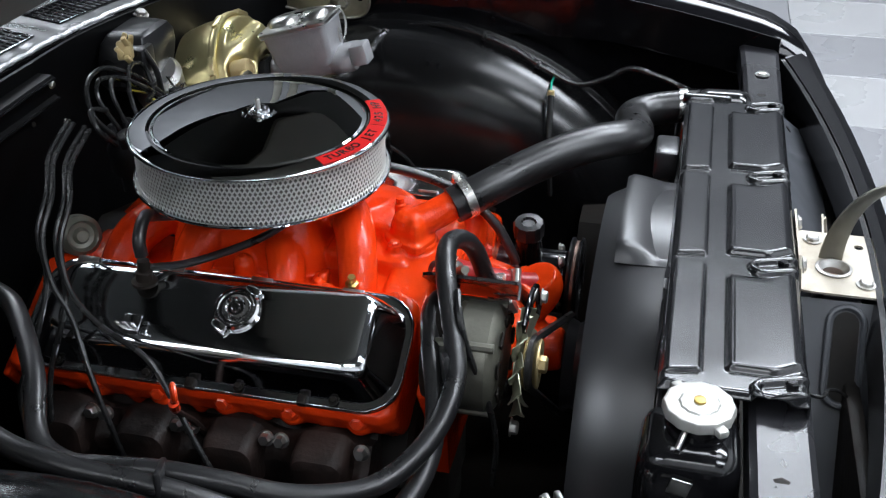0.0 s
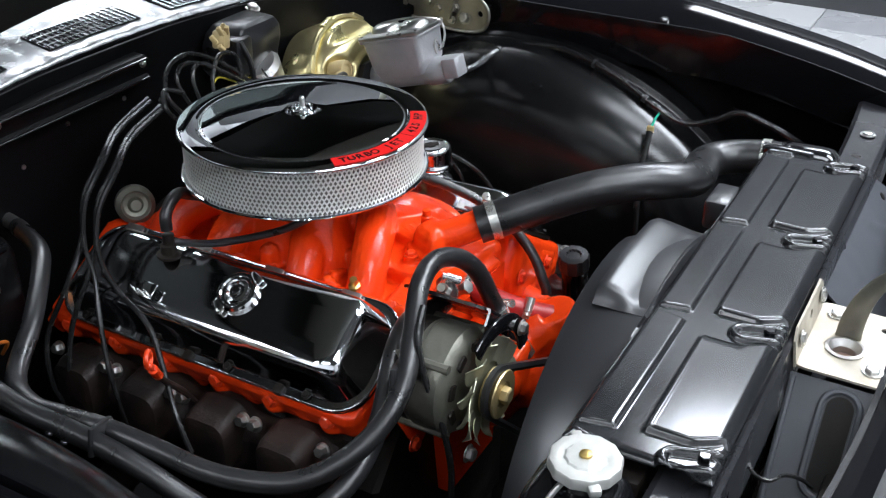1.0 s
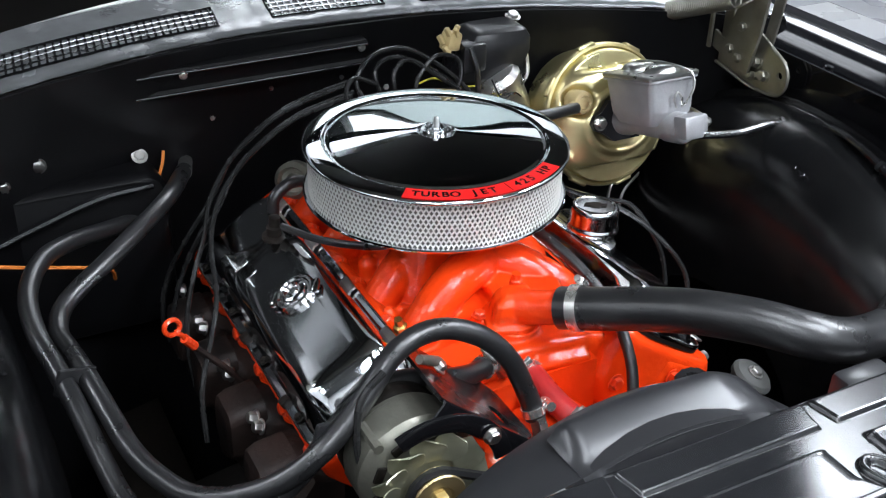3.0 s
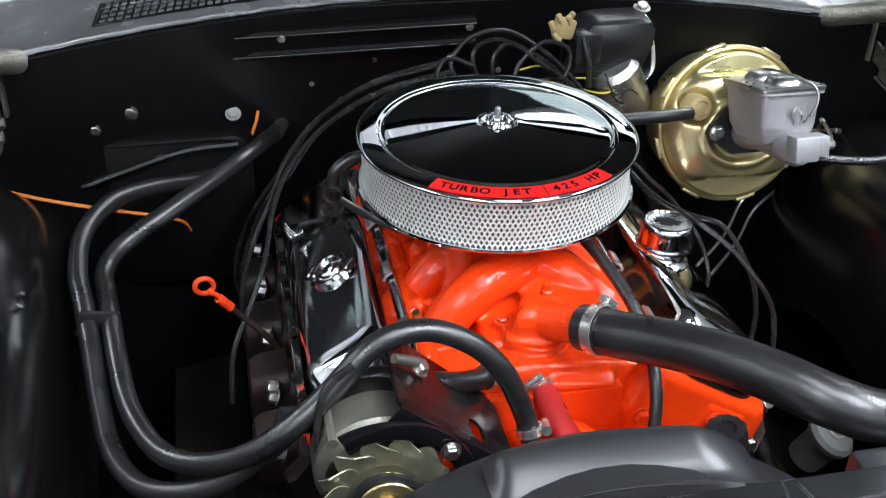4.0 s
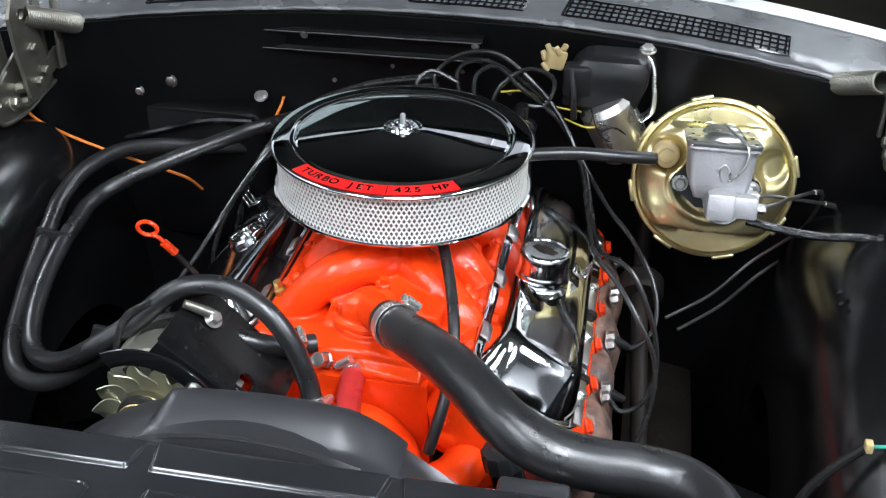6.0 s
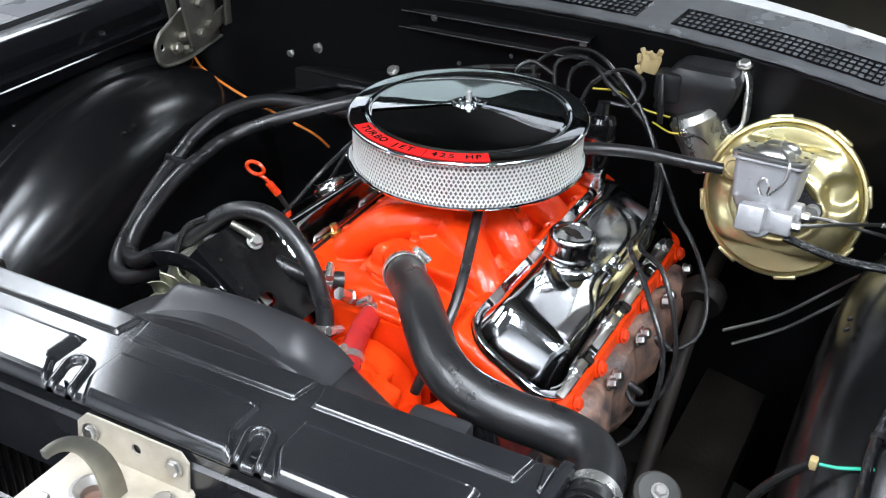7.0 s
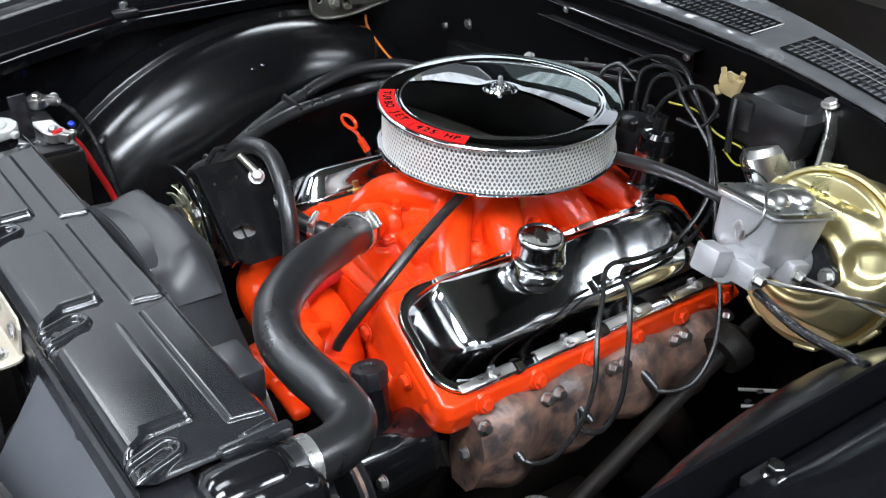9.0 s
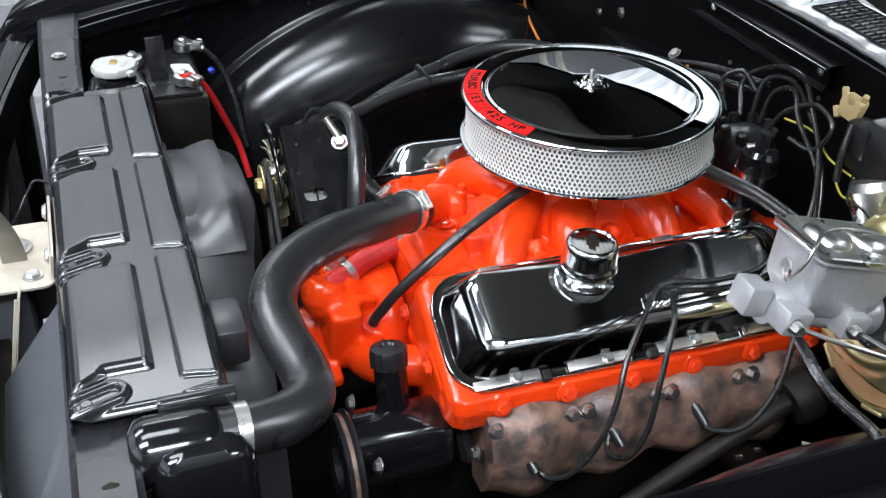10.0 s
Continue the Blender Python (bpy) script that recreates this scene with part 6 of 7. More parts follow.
def upper_hose():
    top = thing("radiator_hose", (0.2, -0.45, 0.88), "thick black rubber upper radiator hose with two steel clamps", "hose")
    pts = [(0.040, -0.262, 0.858), (0.066, -0.299, 0.872), (0.105, -0.346, 0.889), (0.140, -0.394, 0.904), (0.178, -0.444, 0.911), (0.212, -0.480, 0.908), (0.252, -0.498, 0.898), (0.300, -0.496, 0.886),
           (0.350, -0.486, 0.876), (0.388, -0.491, 0.872), (0.412, -0.518, 0.874), (0.421, -0.552, 0.878), (0.424, -0.585, 0.88)]
    bm = bmesh.new()
    tube(bm, pts, 0.0265, 28, 7)
    part("hose", bm, RUBBER, top)
    clamp(top, (0.052, -0.280, 0.866), (0.4, -0.55, 0.2), 0.0272, 0.013, (0.6, 0.3, 0.7))
    clamp(top, (0.4225, -0.565, 0.879), (0.05, -1, 0.1), 0.0272, 0.013, (0.7, 0, -0.3))


def hoses():
    a = thing("heater_hose", (-0.3, -0.3, 0.75), "black rubber heater hose looping from the water pump to the firewall", "hose", "heater hoses")
    pts = [(-0.037, -0.340, 0.772), (-0.044, -0.328, 0.802), (-0.066, -0.318, 0.852), (-0.10, -0.308, 0.888), (-0.15, -0.301, 0.908), (-0.205, -0.310, 0.902), (-0.255, -0.329, 0.862), (-0.305, -0.345, 0.829), (-0.35, -0.338, 0.797), (-0.395, -0.314, 0.773), (-0.433, -0.280, 0.762),
           (-0.458, -0.236, 0.764), (-0.474, -0.190, 0.771), (-0.484, -0.135, 0.785), (-0.493, -0.07, 0.795), (-0.501, -0.01, 0.796), (-0.506, 0.035, 0.798), (-0.486, 0.08, 0.808), (-0.418, 0.12, 0.835), (-0.345, 0.18, 0.853), (-0.307, 0.225, 0.856), (-0.262, 0.318, 0.842)]
    bm = bmesh.new()
    tube(bm, pts, 0.0125, 16, 5)
    part("hose", bm, RUBBER, a)
    bm = bmesh.new()
    lathe(bm, [(0, -0.02), (0.011, -0.02), (0.011, 0.03), (0, 0.03)], axis((-0.258, 0.327, 0.841), (0.3, 1, -0.1)), 16)
    part("pipe", bm, STEEL, a, "bright heater pipe stub")
    clamp(a, (-0.039, -0.336, 0.782), (-0.15, 0.3, 0.8), 0.013, 0.010, (1, -0.2, 0))
    b = thing("heater_hose", (-0.35, -0.3, 0.75), "black rubber heater hose beside its twin, ending at the heater case", "hose", "heater hoses")
    pts = [(-0.055, -0.262, 0.812), (-0.09, -0.285, 0.818), (-0.14, -0.30, 0.835), (-0.20, -0.292, 0.845), (-0.26, -0.305, 0.832), (-0.32, -0.325, 0.792), (-0.375, -0.328, 0.755), (-0.425, -0.312, 0.733), (-0.467, -0.280, 0.725), (-0.493, -0.234, 0.735),
           (-0.503, -0.190, 0.753), (-0.510, -0.145, 0.775), (-0.518, -0.09, 0.795), (-0.526, -0.04, 0.808), (-0.534, 0.01, 0.82), (-0.530, 0.08, 0.832), (-0.50, 0.15, 0.836), (-0.455, 0.20, 0.826), (-0.40, 0.25, 0.805), (-0.345, 0.29, 0.79)]
    bm = bmesh.new()
    tube(bm, pts, 0.0125, 16, 5)
    part("hose", bm, RUBBER, b)
    clamp(b, (-0.072, -0.275, 0.814), (-0.5, -0.35, 0.1), 0.013, 0.010, (0.2, -0.3, 1))
    for c, r in (((-0.508, -0.075, 0.797), 0.027), ((-0.29, -0.328, 0.83), 0.026)):
        bm = bmesh.new()
        box(bm, c, (0.05, 0.008, 0.034), 0.003, m=pose(0, 0, 0, 0, 20, 20))
        part("strap", bm, BLACK_PLASTIC, b, "black plastic strap round both hoses")
    bm = bmesh.new()
    tube(bm, [(0.0, -0.258, 0.782), (-0.002, -0.29, 0.778), (0.004, -0.33, 0.768), (0.018, -0.362, 0.758), (0.03, -0.385, 0.752)], 0.0155, 18, 5)
    h = thing("bypass_hose", (0, -0.3, 0.76), "red-painted bypass hose between intake and water pump", "hose")
    part("hose", bm, RED_HOSE, h)
    clamp(h, (0.014, -0.354, 0.761), (0.2, -0.5, -0.15), 0.016, 0.010, (-0.6, -0.2, 0.7))
    clamp(h, (-0.001, -0.272, 0.78), (0, -1, -0.1), 0.016, 0.010, (-0.6, -0.2, 0.7))
    bm = bmesh.new()
    tube(bm, [(0.068, -0.085, 0.895), (0.082, -0.130, 0.889), (0.098, -0.178, 0.876), (0.112, -0.226, 0.856), (0.120, -0.268, 0.830), (0.118, -0.312, 0.790), (0.108, -0.340, 0.748), (0.105, -0.345, 0.735)], 0.0075, 12, 5)
    solo("fuel_hose", bm, RUBBER, "black rubber fuel hose from pump to carburetor", "hose")
    bm = bmesh.new()
    tube(bm, [(0.06, 0.10, 0.892), (0.14, 0.12, 0.905), (0.22, 0.142, 0.908), (0.29, 0.152, 0.905), (0.345, 0.166, 0.900)], 0.0095, 12, 5)
    solo("vacuum_hose", bm, RUBBER, "black rubber vacuum hose to the brake booster", "hose")
    bm = bmesh.new()
    tube(bm, [(-0.2, 0.092, 0.868), (-0.195, 0.095, 0.89), (-0.165, 0.10, 0.905), (-0.13, 0.10, 0.89), (-0.09, 0.04, 0.88), (-0.06, -0.03, 0.885)], 0.0085, 12, 5)
    solo("vent_hose", bm, RUBBER, "black crankcase vent hose running under the air cleaner", "hose")
    bm = bmesh.new()
    tube(bm, [(-0.19, 0.09, 0.845), (-0.15, 0.05, 0.835), (-0.11, -0.02, 0.852), (-0.085, -0.06, 0.872), (-0.065, -0.075, 0.885)], 0.0055, 10, 5)
    solo("vacuum_hose", bm, RUBBER, "thin black vacuum hose along the intake", "hose")


def booster():
    """The brake booster and master cylinder, tipped up towards the front; places are (x, up, ahead) from the rim's centre."""
    top = thing("brake_booster", (0.445, 0.25, 0.75), "gold zinc-plated brake booster with a silver master cylinder", "brake booster")
    C, ahead, up = Vector((0.434, 0.204, 0.857)), Vector((0, -0.961, 0.276)), Vector((0, 0.276, 0.961))
    M = Matrix(((1, 0, 0, C.x), (0, up.y, ahead.y, C.y), (0, up.z, ahead.z, C.z), (0, 0, 0, 1)))
    def W(x, u, a):
        return C + Vector((x, 0, 0)) + up * u + ahead * a
    bm = bmesh.new()
    lathe(bm, [(0, -0.10), (0.09, -0.10), (0.106, -0.085), (0.112, -0.05), (0.1145, -0.012), (0.1205, -0.010), (0.1225, -0.007), (0.1225, 0.0), (0.1205, 0.003), (0.1165, 0.004), (0.1145, 0.002), (0.1135, -0.002), (0, -0.002)], M, 90)
    shell = part("shell", bm, GOLD, top)
    for k in range(8):
        a = radians(45 * k + 14)
        bm = bmesh.new()
        box(bm, (0, 0, 0), (0.007, 0.034, 0.013), 0.003, m=M @ pose(0.1225 * math.cos(a), 0.1225 * math.sin(a), -0.003, 0, 0, math.degrees(a)))
        part("crimp", bm, GOLD, shell)
    def ease(v, a, b):
        t = max(0.0, min(1.0, (v - a) / (b - a)))
        return t * t * (3 - 2 * t)
    def face(r, th):
        x, u = r * math.cos(th), r * math.sin(th)
        h = 0.050 * math.sqrt(max(0.0, 1 - (r / 0.1138) ** 3.2))
        h = min(h, 0.042 + 0.004 * (1 - ease(r, 0.03, 0.09)))
        low = ease(-u, 0.074, 0.078)
        h = h * (1 - low) + min(h, 0.010) * low
        high = ease(u, 0.081, 0.085)
        h = h * (1 - high) + min(h, 0.016) * high
        # pressed ring round the cylinder's flange, and two round wells
        ring = math.hypot(x / 1.25, u + 0.004)
        h += 0.005 * ease(ring, 0.044, 0.050) * (1 - ease(ring, 0.053, 0.060)) - 0.004 * (1 - ease(ring, 0.040, 0.046))
        for wx, wu, wr, deep in ((-0.074, 0.037, 0.030, 0.014), (0.082, 0.03, 0.030, 0.016)):
            d = math.hypot(x - wx, u - wu)
            h -= deep * (1 - ease(d, wr * 0.55, wr)) * (1 if r < 0.108 else 0.3)
        return M @ Vector((x, u, max(0.0, h)))
    bm = bmesh.new()
    sheet(bm, lambda r, k: face(r, 2 * math.pi * k / 96), arange(0.012, 0.1138, 44), list(range(97)))
    bmesh.ops.remove_doubles(bm, verts=bm.verts, dist=1e-5)
    part("face", bm, GOLD, shell, "gold pressed front face", 60)
    bm = bmesh.new()
    lathe(bm, [(0, 0.02), (0.020, 0.02), (0.020, 0.045), (0.017, 0.050), (0.012, 0.052), (0.010, 0.050), (0.005, 0.052), (0, 0.052)], M @ pose(-0.074, 0.037, 0), 28)
    tube(bm, [W(-0.085, 0.037, 0.045), W(-0.105, 0.032, 0.046)], 0.007, 12, 2)
    part("check_valve", bm, TAN, top, "amber plastic check valve")
    bm = bmesh.new()
    plate(bm, [(-0.066, 0.0), (-0.06, 0.012), (-0.045, 0.018), (-0.03, 0.034), (0.03, 0.034), (0.045, 0.018), (0.06, 0.012), (0.066, 0.0), (0.06, -0.012), (0.045, -0.018), (0.025, -0.034), (-0.025, -0.034), (-0.045, -0.018), (-0.06, -0.012)], 0.012, M @ pose(0, 0, 0.052))
    part("flange", bm, BLACK_SATIN, top)
    for x in (-0.051, 0.051):
        part("nut", bolt(bmesh.new(), W(x, 0, 0.058), ahead, 0.009, 0.010), ZINC, top)
    # master cylinder
    bm = bmesh.new()
    lathe(bm, [(0, 0.05), (0.028, 0.05), (0.026, 0.075), (0.022, 0.085), (0.022, 0.175), (0.020, 0.20), (0, 0.20)], M, 28)
    lathe(bm, [(0, 0.168), (0.022, 0.168), (0.0245, 0.172), (0.0245, 0.205), (0.022, 0.210), (0, 0.210)], M, 28)
    box(bm, (0, 0, 0), (0.036, 0.036, 0.030), 0.004, m=M @ pose(-0.006, 0.006, 0.226))
    mc = part("master_cylinder", bm, ALU_PAINT, top, "silver-painted cast master cylinder")
    bm = bmesh.new()
    rings = []
    for h, k, back in ((0.004, 0.72, 0.012), (0.022, 0.90, 0.004), (0.030, 0.925, 0.002), (0.074, 1.0, 0.0)):
        rings.append([(px * k - 0.006, h, 0.135 + pz * k - back * 0.3) for px, pz in rr_outline(0.088, 0.118, 0.010, 4)])
    loft(bm, rings, M)
    part("reservoir", bm, ALU_PAINT, mc)
    bm = bmesh.new()
    loft(bm, [[(px * k - 0.006, h, 0.135 + pz * k) for px, pz in rr_outline(0.096, 0.128, 0.010, 4)] for h, k in ((0.074, 0.99), (0.0745, 1.0), (0.0775, 1.0), (0.078, 0.985))], M)
    part("gasket_rim", bm, ALU_PAINT, mc)
    bm = bmesh.new()
    loft(bm, [[(px * k - 0.006, h, 0.135 + pz * k) for px, pz in rr_outline(0.098, 0.130, 0.010, 4)] for h, k in ((0.0785, 0.99), (0.080, 1.0), (0.0835, 1.0), (0.085, 0.97), (0.0852, 0.9))], M)
    lid = part("lid", bm, ZINC, mc, "zinc-plated reservoir lid")
    for a in (0.105, 0.163):
        bm = bmesh.new()
        loft(bm, [[(px * k - 0.004, h, a + pz * k) for px, pz in rr_outline(0.056, 0.052, 0.024, 6)] for h, k in ((0.084, 1), (0.089, 0.94), (0.094, 0.80), (0.0965, 0.58), (0.097, 0.3))], M)
        part("dome", bm, ZINC, lid)
    # dark discs painting the shade in the lid's dimples
    for x in (-0.046, 0.034):
        for a in (0.078, 0.135, 0.192):
            part("dimple", bolt(bmesh.new(), W(x, 0.085, a), up, 0.0028, 0.001, False), DARK, lid)
    bm = bmesh.new()
    tube(bm, [W(-0.004, 0.032, 0.196), W(-0.010, 0.046, 0.199), W(-0.004, 0.056, 0.200), W(0.004, 0.046, 0.199), W(0.004, 0.034, 0.199), W(0.012, 0.042, 0.203), W(0.024, 0.062, 0.205), W(0.022, 0.084, 0.200), W(0.004, 0.096, 0.178), W(-0.002, 0.0995, 0.135), W(-0.002, 0.094, 0.085), W(-0.002, 0.074, 0.068), W(0.0, 0.04, 0.072)], 0.0019, 8, 5)
    part("bail", bm, STEEL, lid, "bent steel wire bail")
    for a in (0.117, 0.200):
        bm = bmesh.new()
        box(bm, (0, 0, 0), (0.046, 0.030, 0.034), 0.004, m=M @ pose(0.022, 0.002, a - 0.006))
        part("port", bm, ALU_PAINT, mc)
        part("fitting", bolt(bmesh.new(), W(0.044, 0.002, a), (1, 0, 0), 0.007, 0.012), ZINC, mc)
    for pts in ([W(0.046, 0.002, 0.200), (0.506, 0.045, 0.906), (0.530, 0.090, 0.893), (0.556, 0.140, 0.876), (0.580, 0.185, 0.860), (0.594, 0.209, 0.849), (0.600, 0.225, 0.825), (0.585, 0.250, 0.76), (0.545, 0.262, 0.71), (0.514, 0.265, 0.675), (0.46, 0.205, 0.650), (0.39, 0.150, 0.632)],
                [W(0.046, 0.002, 0.117), (0.512, 0.112, 0.884), (0.540, 0.128, 0.874), (0.570, 0.150, 0.862), (0.595, 0.170, 0.850), (0.612, 0.183, 0.841), (0.616, 0.200, 0.815), (0.60, 0.232, 0.75), (0.56, 0.246, 0.70), (0.528, 0.246, 0.665), (0.475, 0.190, 0.640), (0.41, 0.135, 0.622)]):
        bm = bmesh.new()
        tube(bm, pts, 0.0028, 8, 5)
        pipe = solo("brake_pipe", bm, STEEL, "bright steel brake pipe from the master cylinder", "brake pipe", "brake pipes")
        bm = bmesh.new()
        tube(bm, [Vector(pts[4]), Vector(pts[5])], 0.0042, 8, 4)
        part("sleeve", bm, STEEL, pipe)


def wiper_motor():
    top = thing("wiper_motor", (0.27, 0.33, 0.85), "wiper motor with a black cover and bare aluminium case", "wiper motor")
    bm = bmesh.new()
    lathe(bm, [(0, -0.05), (0.02, -0.05), (0.038, -0.042), (0.042, -0.03), (0.044, 0.045), (0.036, 0.056), (0, 0.058)], axis((0.283, 0.298, 0.882), (-0.5, -0.1, 1)), 32)
    part("motor_can", bm, BARE_ALU, top, "bare aluminium motor can")
    bm = bmesh.new()
    loft(bm, [[(0.255 + px * k + 0.25 * (z - 0.94), 0.318 + py * k, z) for px, py in rr_outline(0.125, 0.085, 0.012, 2)] for z, k in ((0.915, 0.80), (0.925, 0.94), (0.965, 1), (0.985, 0.94), (0.998, 0.78), (1.003, 0.6))], pose(0, 0, 0))
    part("cover", bm, BLACK_PLASTIC, top, "black plastic gear cover", 25)
    bm = bmesh.new()
    box(bm, (0.215, 0.29, 0.965), (0.045, 0.035, 0.05), 0.008)
    part("pump_cover", bm, BLACK_PLASTIC, top)
    bm = bmesh.new()
    box(bm, (0.178, 0.292, 0.995), (0.030, 0.022, 0.030), 0.004, m=pose(0, 0, 0, 0, 15, 20))
    for dx, dy, dz in ((-0.010, -0.008, 0.018), (0.004, -0.010, 0.016), (0.012, 0.006, 0.015), (-0.018, 0.0, 0.004), (-0.014, -0.012, -0.010)):
        box(bm, (0.178 + dx, 0.292 + dy, 0.995 + dz), (0.008, 0.008, 0.016), 0.002, m=pose(0, 0, 0, 20 * dx / 0.01, 25 * dy / 0.01, 30))
    part("plug", bm, TAN, top, "yellowed plastic washer plug")
    bm = bmesh.new()
    rings = []
    for p in spline([(0.310, 0.345, 1.006), (0.328, 0.335, 0.985), (0.334, 0.325, 0.95), (0.335, 0.315, 0.915), (0.315, 0.30, 0.90)], 4):
        rings.append([(p.x + px, p.y + py, p.z) for px, py in rr_outline(0.008, 0.030, 0.003, 2)])
    loft(bm, rings, Matrix())
    part("arm", bm, BARE_ALU, top, "cast aluminium mounting arm")
    part("bolt", bolt(bmesh.new(), (0.318, 0.335, 1.004), (0, -0.3, 1), 0.010, 0.008), STEEL, top)
    bm = bmesh.new()
    tube(bm, [(0.205, 0.275, 0.985), (0.212, 0.262, 0.95), (0.215, 0.26, 0.91)], 0.005, 8, 4)
    part("drain_hose", bm, RUBBER, top)


def ignition():
    d = thing("distributor", (0.09, 0.22, 0.83), "black distributor behind the air cleaner", "distributor")
    bm = bmesh.new()
    lathe(bm, [(0, 0), (0.03, 0), (0.03, 0.03), (0.042, 0.035), (0.044, 0.07), (0.036, 0.085), (0.02, 0.092), (0, 0.093)], axis((0.055, 0.225, 0.825), (0, 0, 1)), 32)
    part("cap", bm, BLACK_PLASTIC, d)
    for k in range(8):
        a = radians(45 * k)
        bm = bmesh.new()
        lathe(bm, [(0, 0), (0.008, 0), (0.0075, 0.022), (0.005, 0.024), (0, 0.024)], axis((0.055 + 0.030 * math.cos(a), 0.225 + 0.030 * math.sin(a), 0.903), (0.3 * math.cos(a), 0.3 * math.sin(a), 1)), 10)
        part("tower", bm, BLACK_PLASTIC, d)
    c = thing("ignition_coil", (0.13, 0.21, 0.85), "black ignition coil in a bright bracket behind the carburetor", "ignition coil")
    bm = bmesh.new()
    lathe(bm, [(0, 0), (0.027, 0), (0.027, 0.075), (0.022, 0.082), (0.012, 0.085), (0.010, 0.105), (0, 0.105)], axis((0.135, 0.185, 0.85), (0.05, 0.1, 1)), 28)
    part("can", bm, BLACK_GLOSS, c)
    bm = bmesh.new()
    box(bm, (0.142, 0.165, 0.838), (0.04, 0.03, 0.03), 0.005)
    lathe(bm, [(0.0275, 0.03), (0.029, 0.03), (0.029, 0.05), (0.0275, 0.05), (0.0275, 0.03)], axis((0.135, 0.185, 0.85), (0.05, 0.1, 1)), 28)
    part("bracket", bm, CHROME_DULL, c)
    can = thing("choke_can", (-0.1, 0.25, 0.82), "grey cast vacuum can beside the valve cover", "vacuum can")
    bm = bmesh.new()
    lathe(bm, [(0, -0.02), (0.026, -0.02), (0.029, -0.014), (0.029, 0.004), (0.022, 0.012), (0.020, 0.010), (0.018, 0.004), (0.012, 0.003), (0.008, 0.010), (0, 0.010)], axis((-0.118, 0.232, 0.835), (-0.5, -0.65, 0.25)), 28)
    part("can", bm, ALU, can)
    # plug wires of the passenger bank, in a bundle over the cover
    base = [(-0.01, 0.27, 0.945), (-0.105, 0.246, 0.936), (-0.175, 0.210, 0.922), (-0.223, 0.203, 0.885), (-0.262, 0.175, 0.845)]
    ends = [[(-0.284, 0.122, 0.815), (-0.300, 0.054, 0.786), (-0.322, 0.015, 0.748), (-0.352, -0.029, 0.70), (-0.36, -0.06, 0.64)],
            [(-0.285, 0.165, 0.82), (-0.315, 0.18, 0.75), (-0.335, 0.18, 0.68), (-0.335, 0.17, 0.61)],
            [(-0.282, 0.15, 0.815), (-0.312, 0.12, 0.765), (-0.335, 0.09, 0.70), (-0.335, 0.07, 0.62)],
            [(-0.30, 0.19, 0.79), (-0.33, 0.21, 0.72), (-0.345, 0.2, 0.66), (-0.34, 0.19, 0.62)]]
    for k, e in enumerate(ends):
        off = Vector((0.008 * (k % 2), 0.012 * k - 0.012, 0.007 * (k // 2)))
        bm = bmesh.new()
        tube(bm, [Vector(p) + off for p in base] + [Vector(p) + off * 0.4 for p in e], 0.0038, 8, 5)
        solo("plug_wire", bm, WIRE, "black spark plug wire over the passenger valve cover", "plug wire", "plug wires")
    # loops of wire behind the air cleaner
    loops = [[(0.02, 0.235, 0.92), (-0.005, 0.25, 0.965), (0.03, 0.275, 0.995), (0.085, 0.28, 1.0), (0.135, 0.265, 0.975), (0.185, 0.25, 0.93), (0.23, 0.215, 0.865)],
             [(0.04, 0.24, 0.925), (0.03, 0.26, 0.975), (0.065, 0.275, 0.99), (0.11, 0.27, 0.975), (0.175, 0.26, 0.93), (0.235, 0.225, 0.855)],
             [(0.06, 0.24, 0.925), (0.06, 0.255, 0.97), (0.09, 0.265, 0.985), (0.13, 0.25, 0.96), (0.195, 0.245, 0.91), (0.245, 0.215, 0.845)],
             [(0.085, 0.235, 0.925), (0.10, 0.25, 0.96), (0.14, 0.265, 0.985), (0.18, 0.265, 0.97), (0.17, 0.25, 0.935), (0.13, 0.24, 0.935)],
             [(0.0, 0.225, 0.92), (-0.03, 0.23, 0.955), (-0.01, 0.25, 0.975), (0.03, 0.25, 0.96)]]
    drops = [[(0.252, 0.14, 0.822), (0.262, 0.06, 0.822), (0.272, -0.020, 0.838), (0.305, -0.060, 0.822), (0.338, -0.096, 0.789), (0.365, -0.120, 0.745), (0.368, -0.14, 0.69), (0.352, -0.165, 0.635), (0.325, -0.185, 0.615), (0.305, -0.20, 0.64)],
             [(0.258, 0.15, 0.812), (0.268, 0.07, 0.812), (0.284, -0.005, 0.830), (0.325, -0.03, 0.82), (0.36, -0.06, 0.76), (0.372, -0.075, 0.70), (0.36, -0.09, 0.65), (0.33, -0.10, 0.635), (0.308, -0.09, 0.655)],
             [(0.285, 0.18, 0.80), (0.33, 0.15, 0.76), (0.365, 0.11, 0.71), (0.37, 0.07, 0.665), (0.34, 0.04, 0.645), (0.31, 0.03, 0.66)], [], []]
    for k, l in enumerate(loops):
        bm = bmesh.new()
        tube(bm, l + drops[k], 0.0038, 8, 6)
        solo("plug_wire", bm, WIRE, "black spark plug wire looping behind the air cleaner" if not drops[k] else "black spark plug wire drooping over the driver valve cover", "plug wire", "plug wires")
    for p in ((0.305, -0.205, 0.643), (0.308, -0.088, 0.657), (0.31, 0.032, 0.662)):
        bm = bmesh.new()
        lathe(bm, [(0, -0.03), (0.0055, -0.03), (0.0075, -0.012), (0.0075, 0.004), (0, 0.004)], axis(p, (-0.8, -0.2, 0.5)), 12)
        boot = solo("plug_boot", bm, RUBBER, "black rubber spark plug boot at the exhaust manifold", "plug boot", "plug boots")
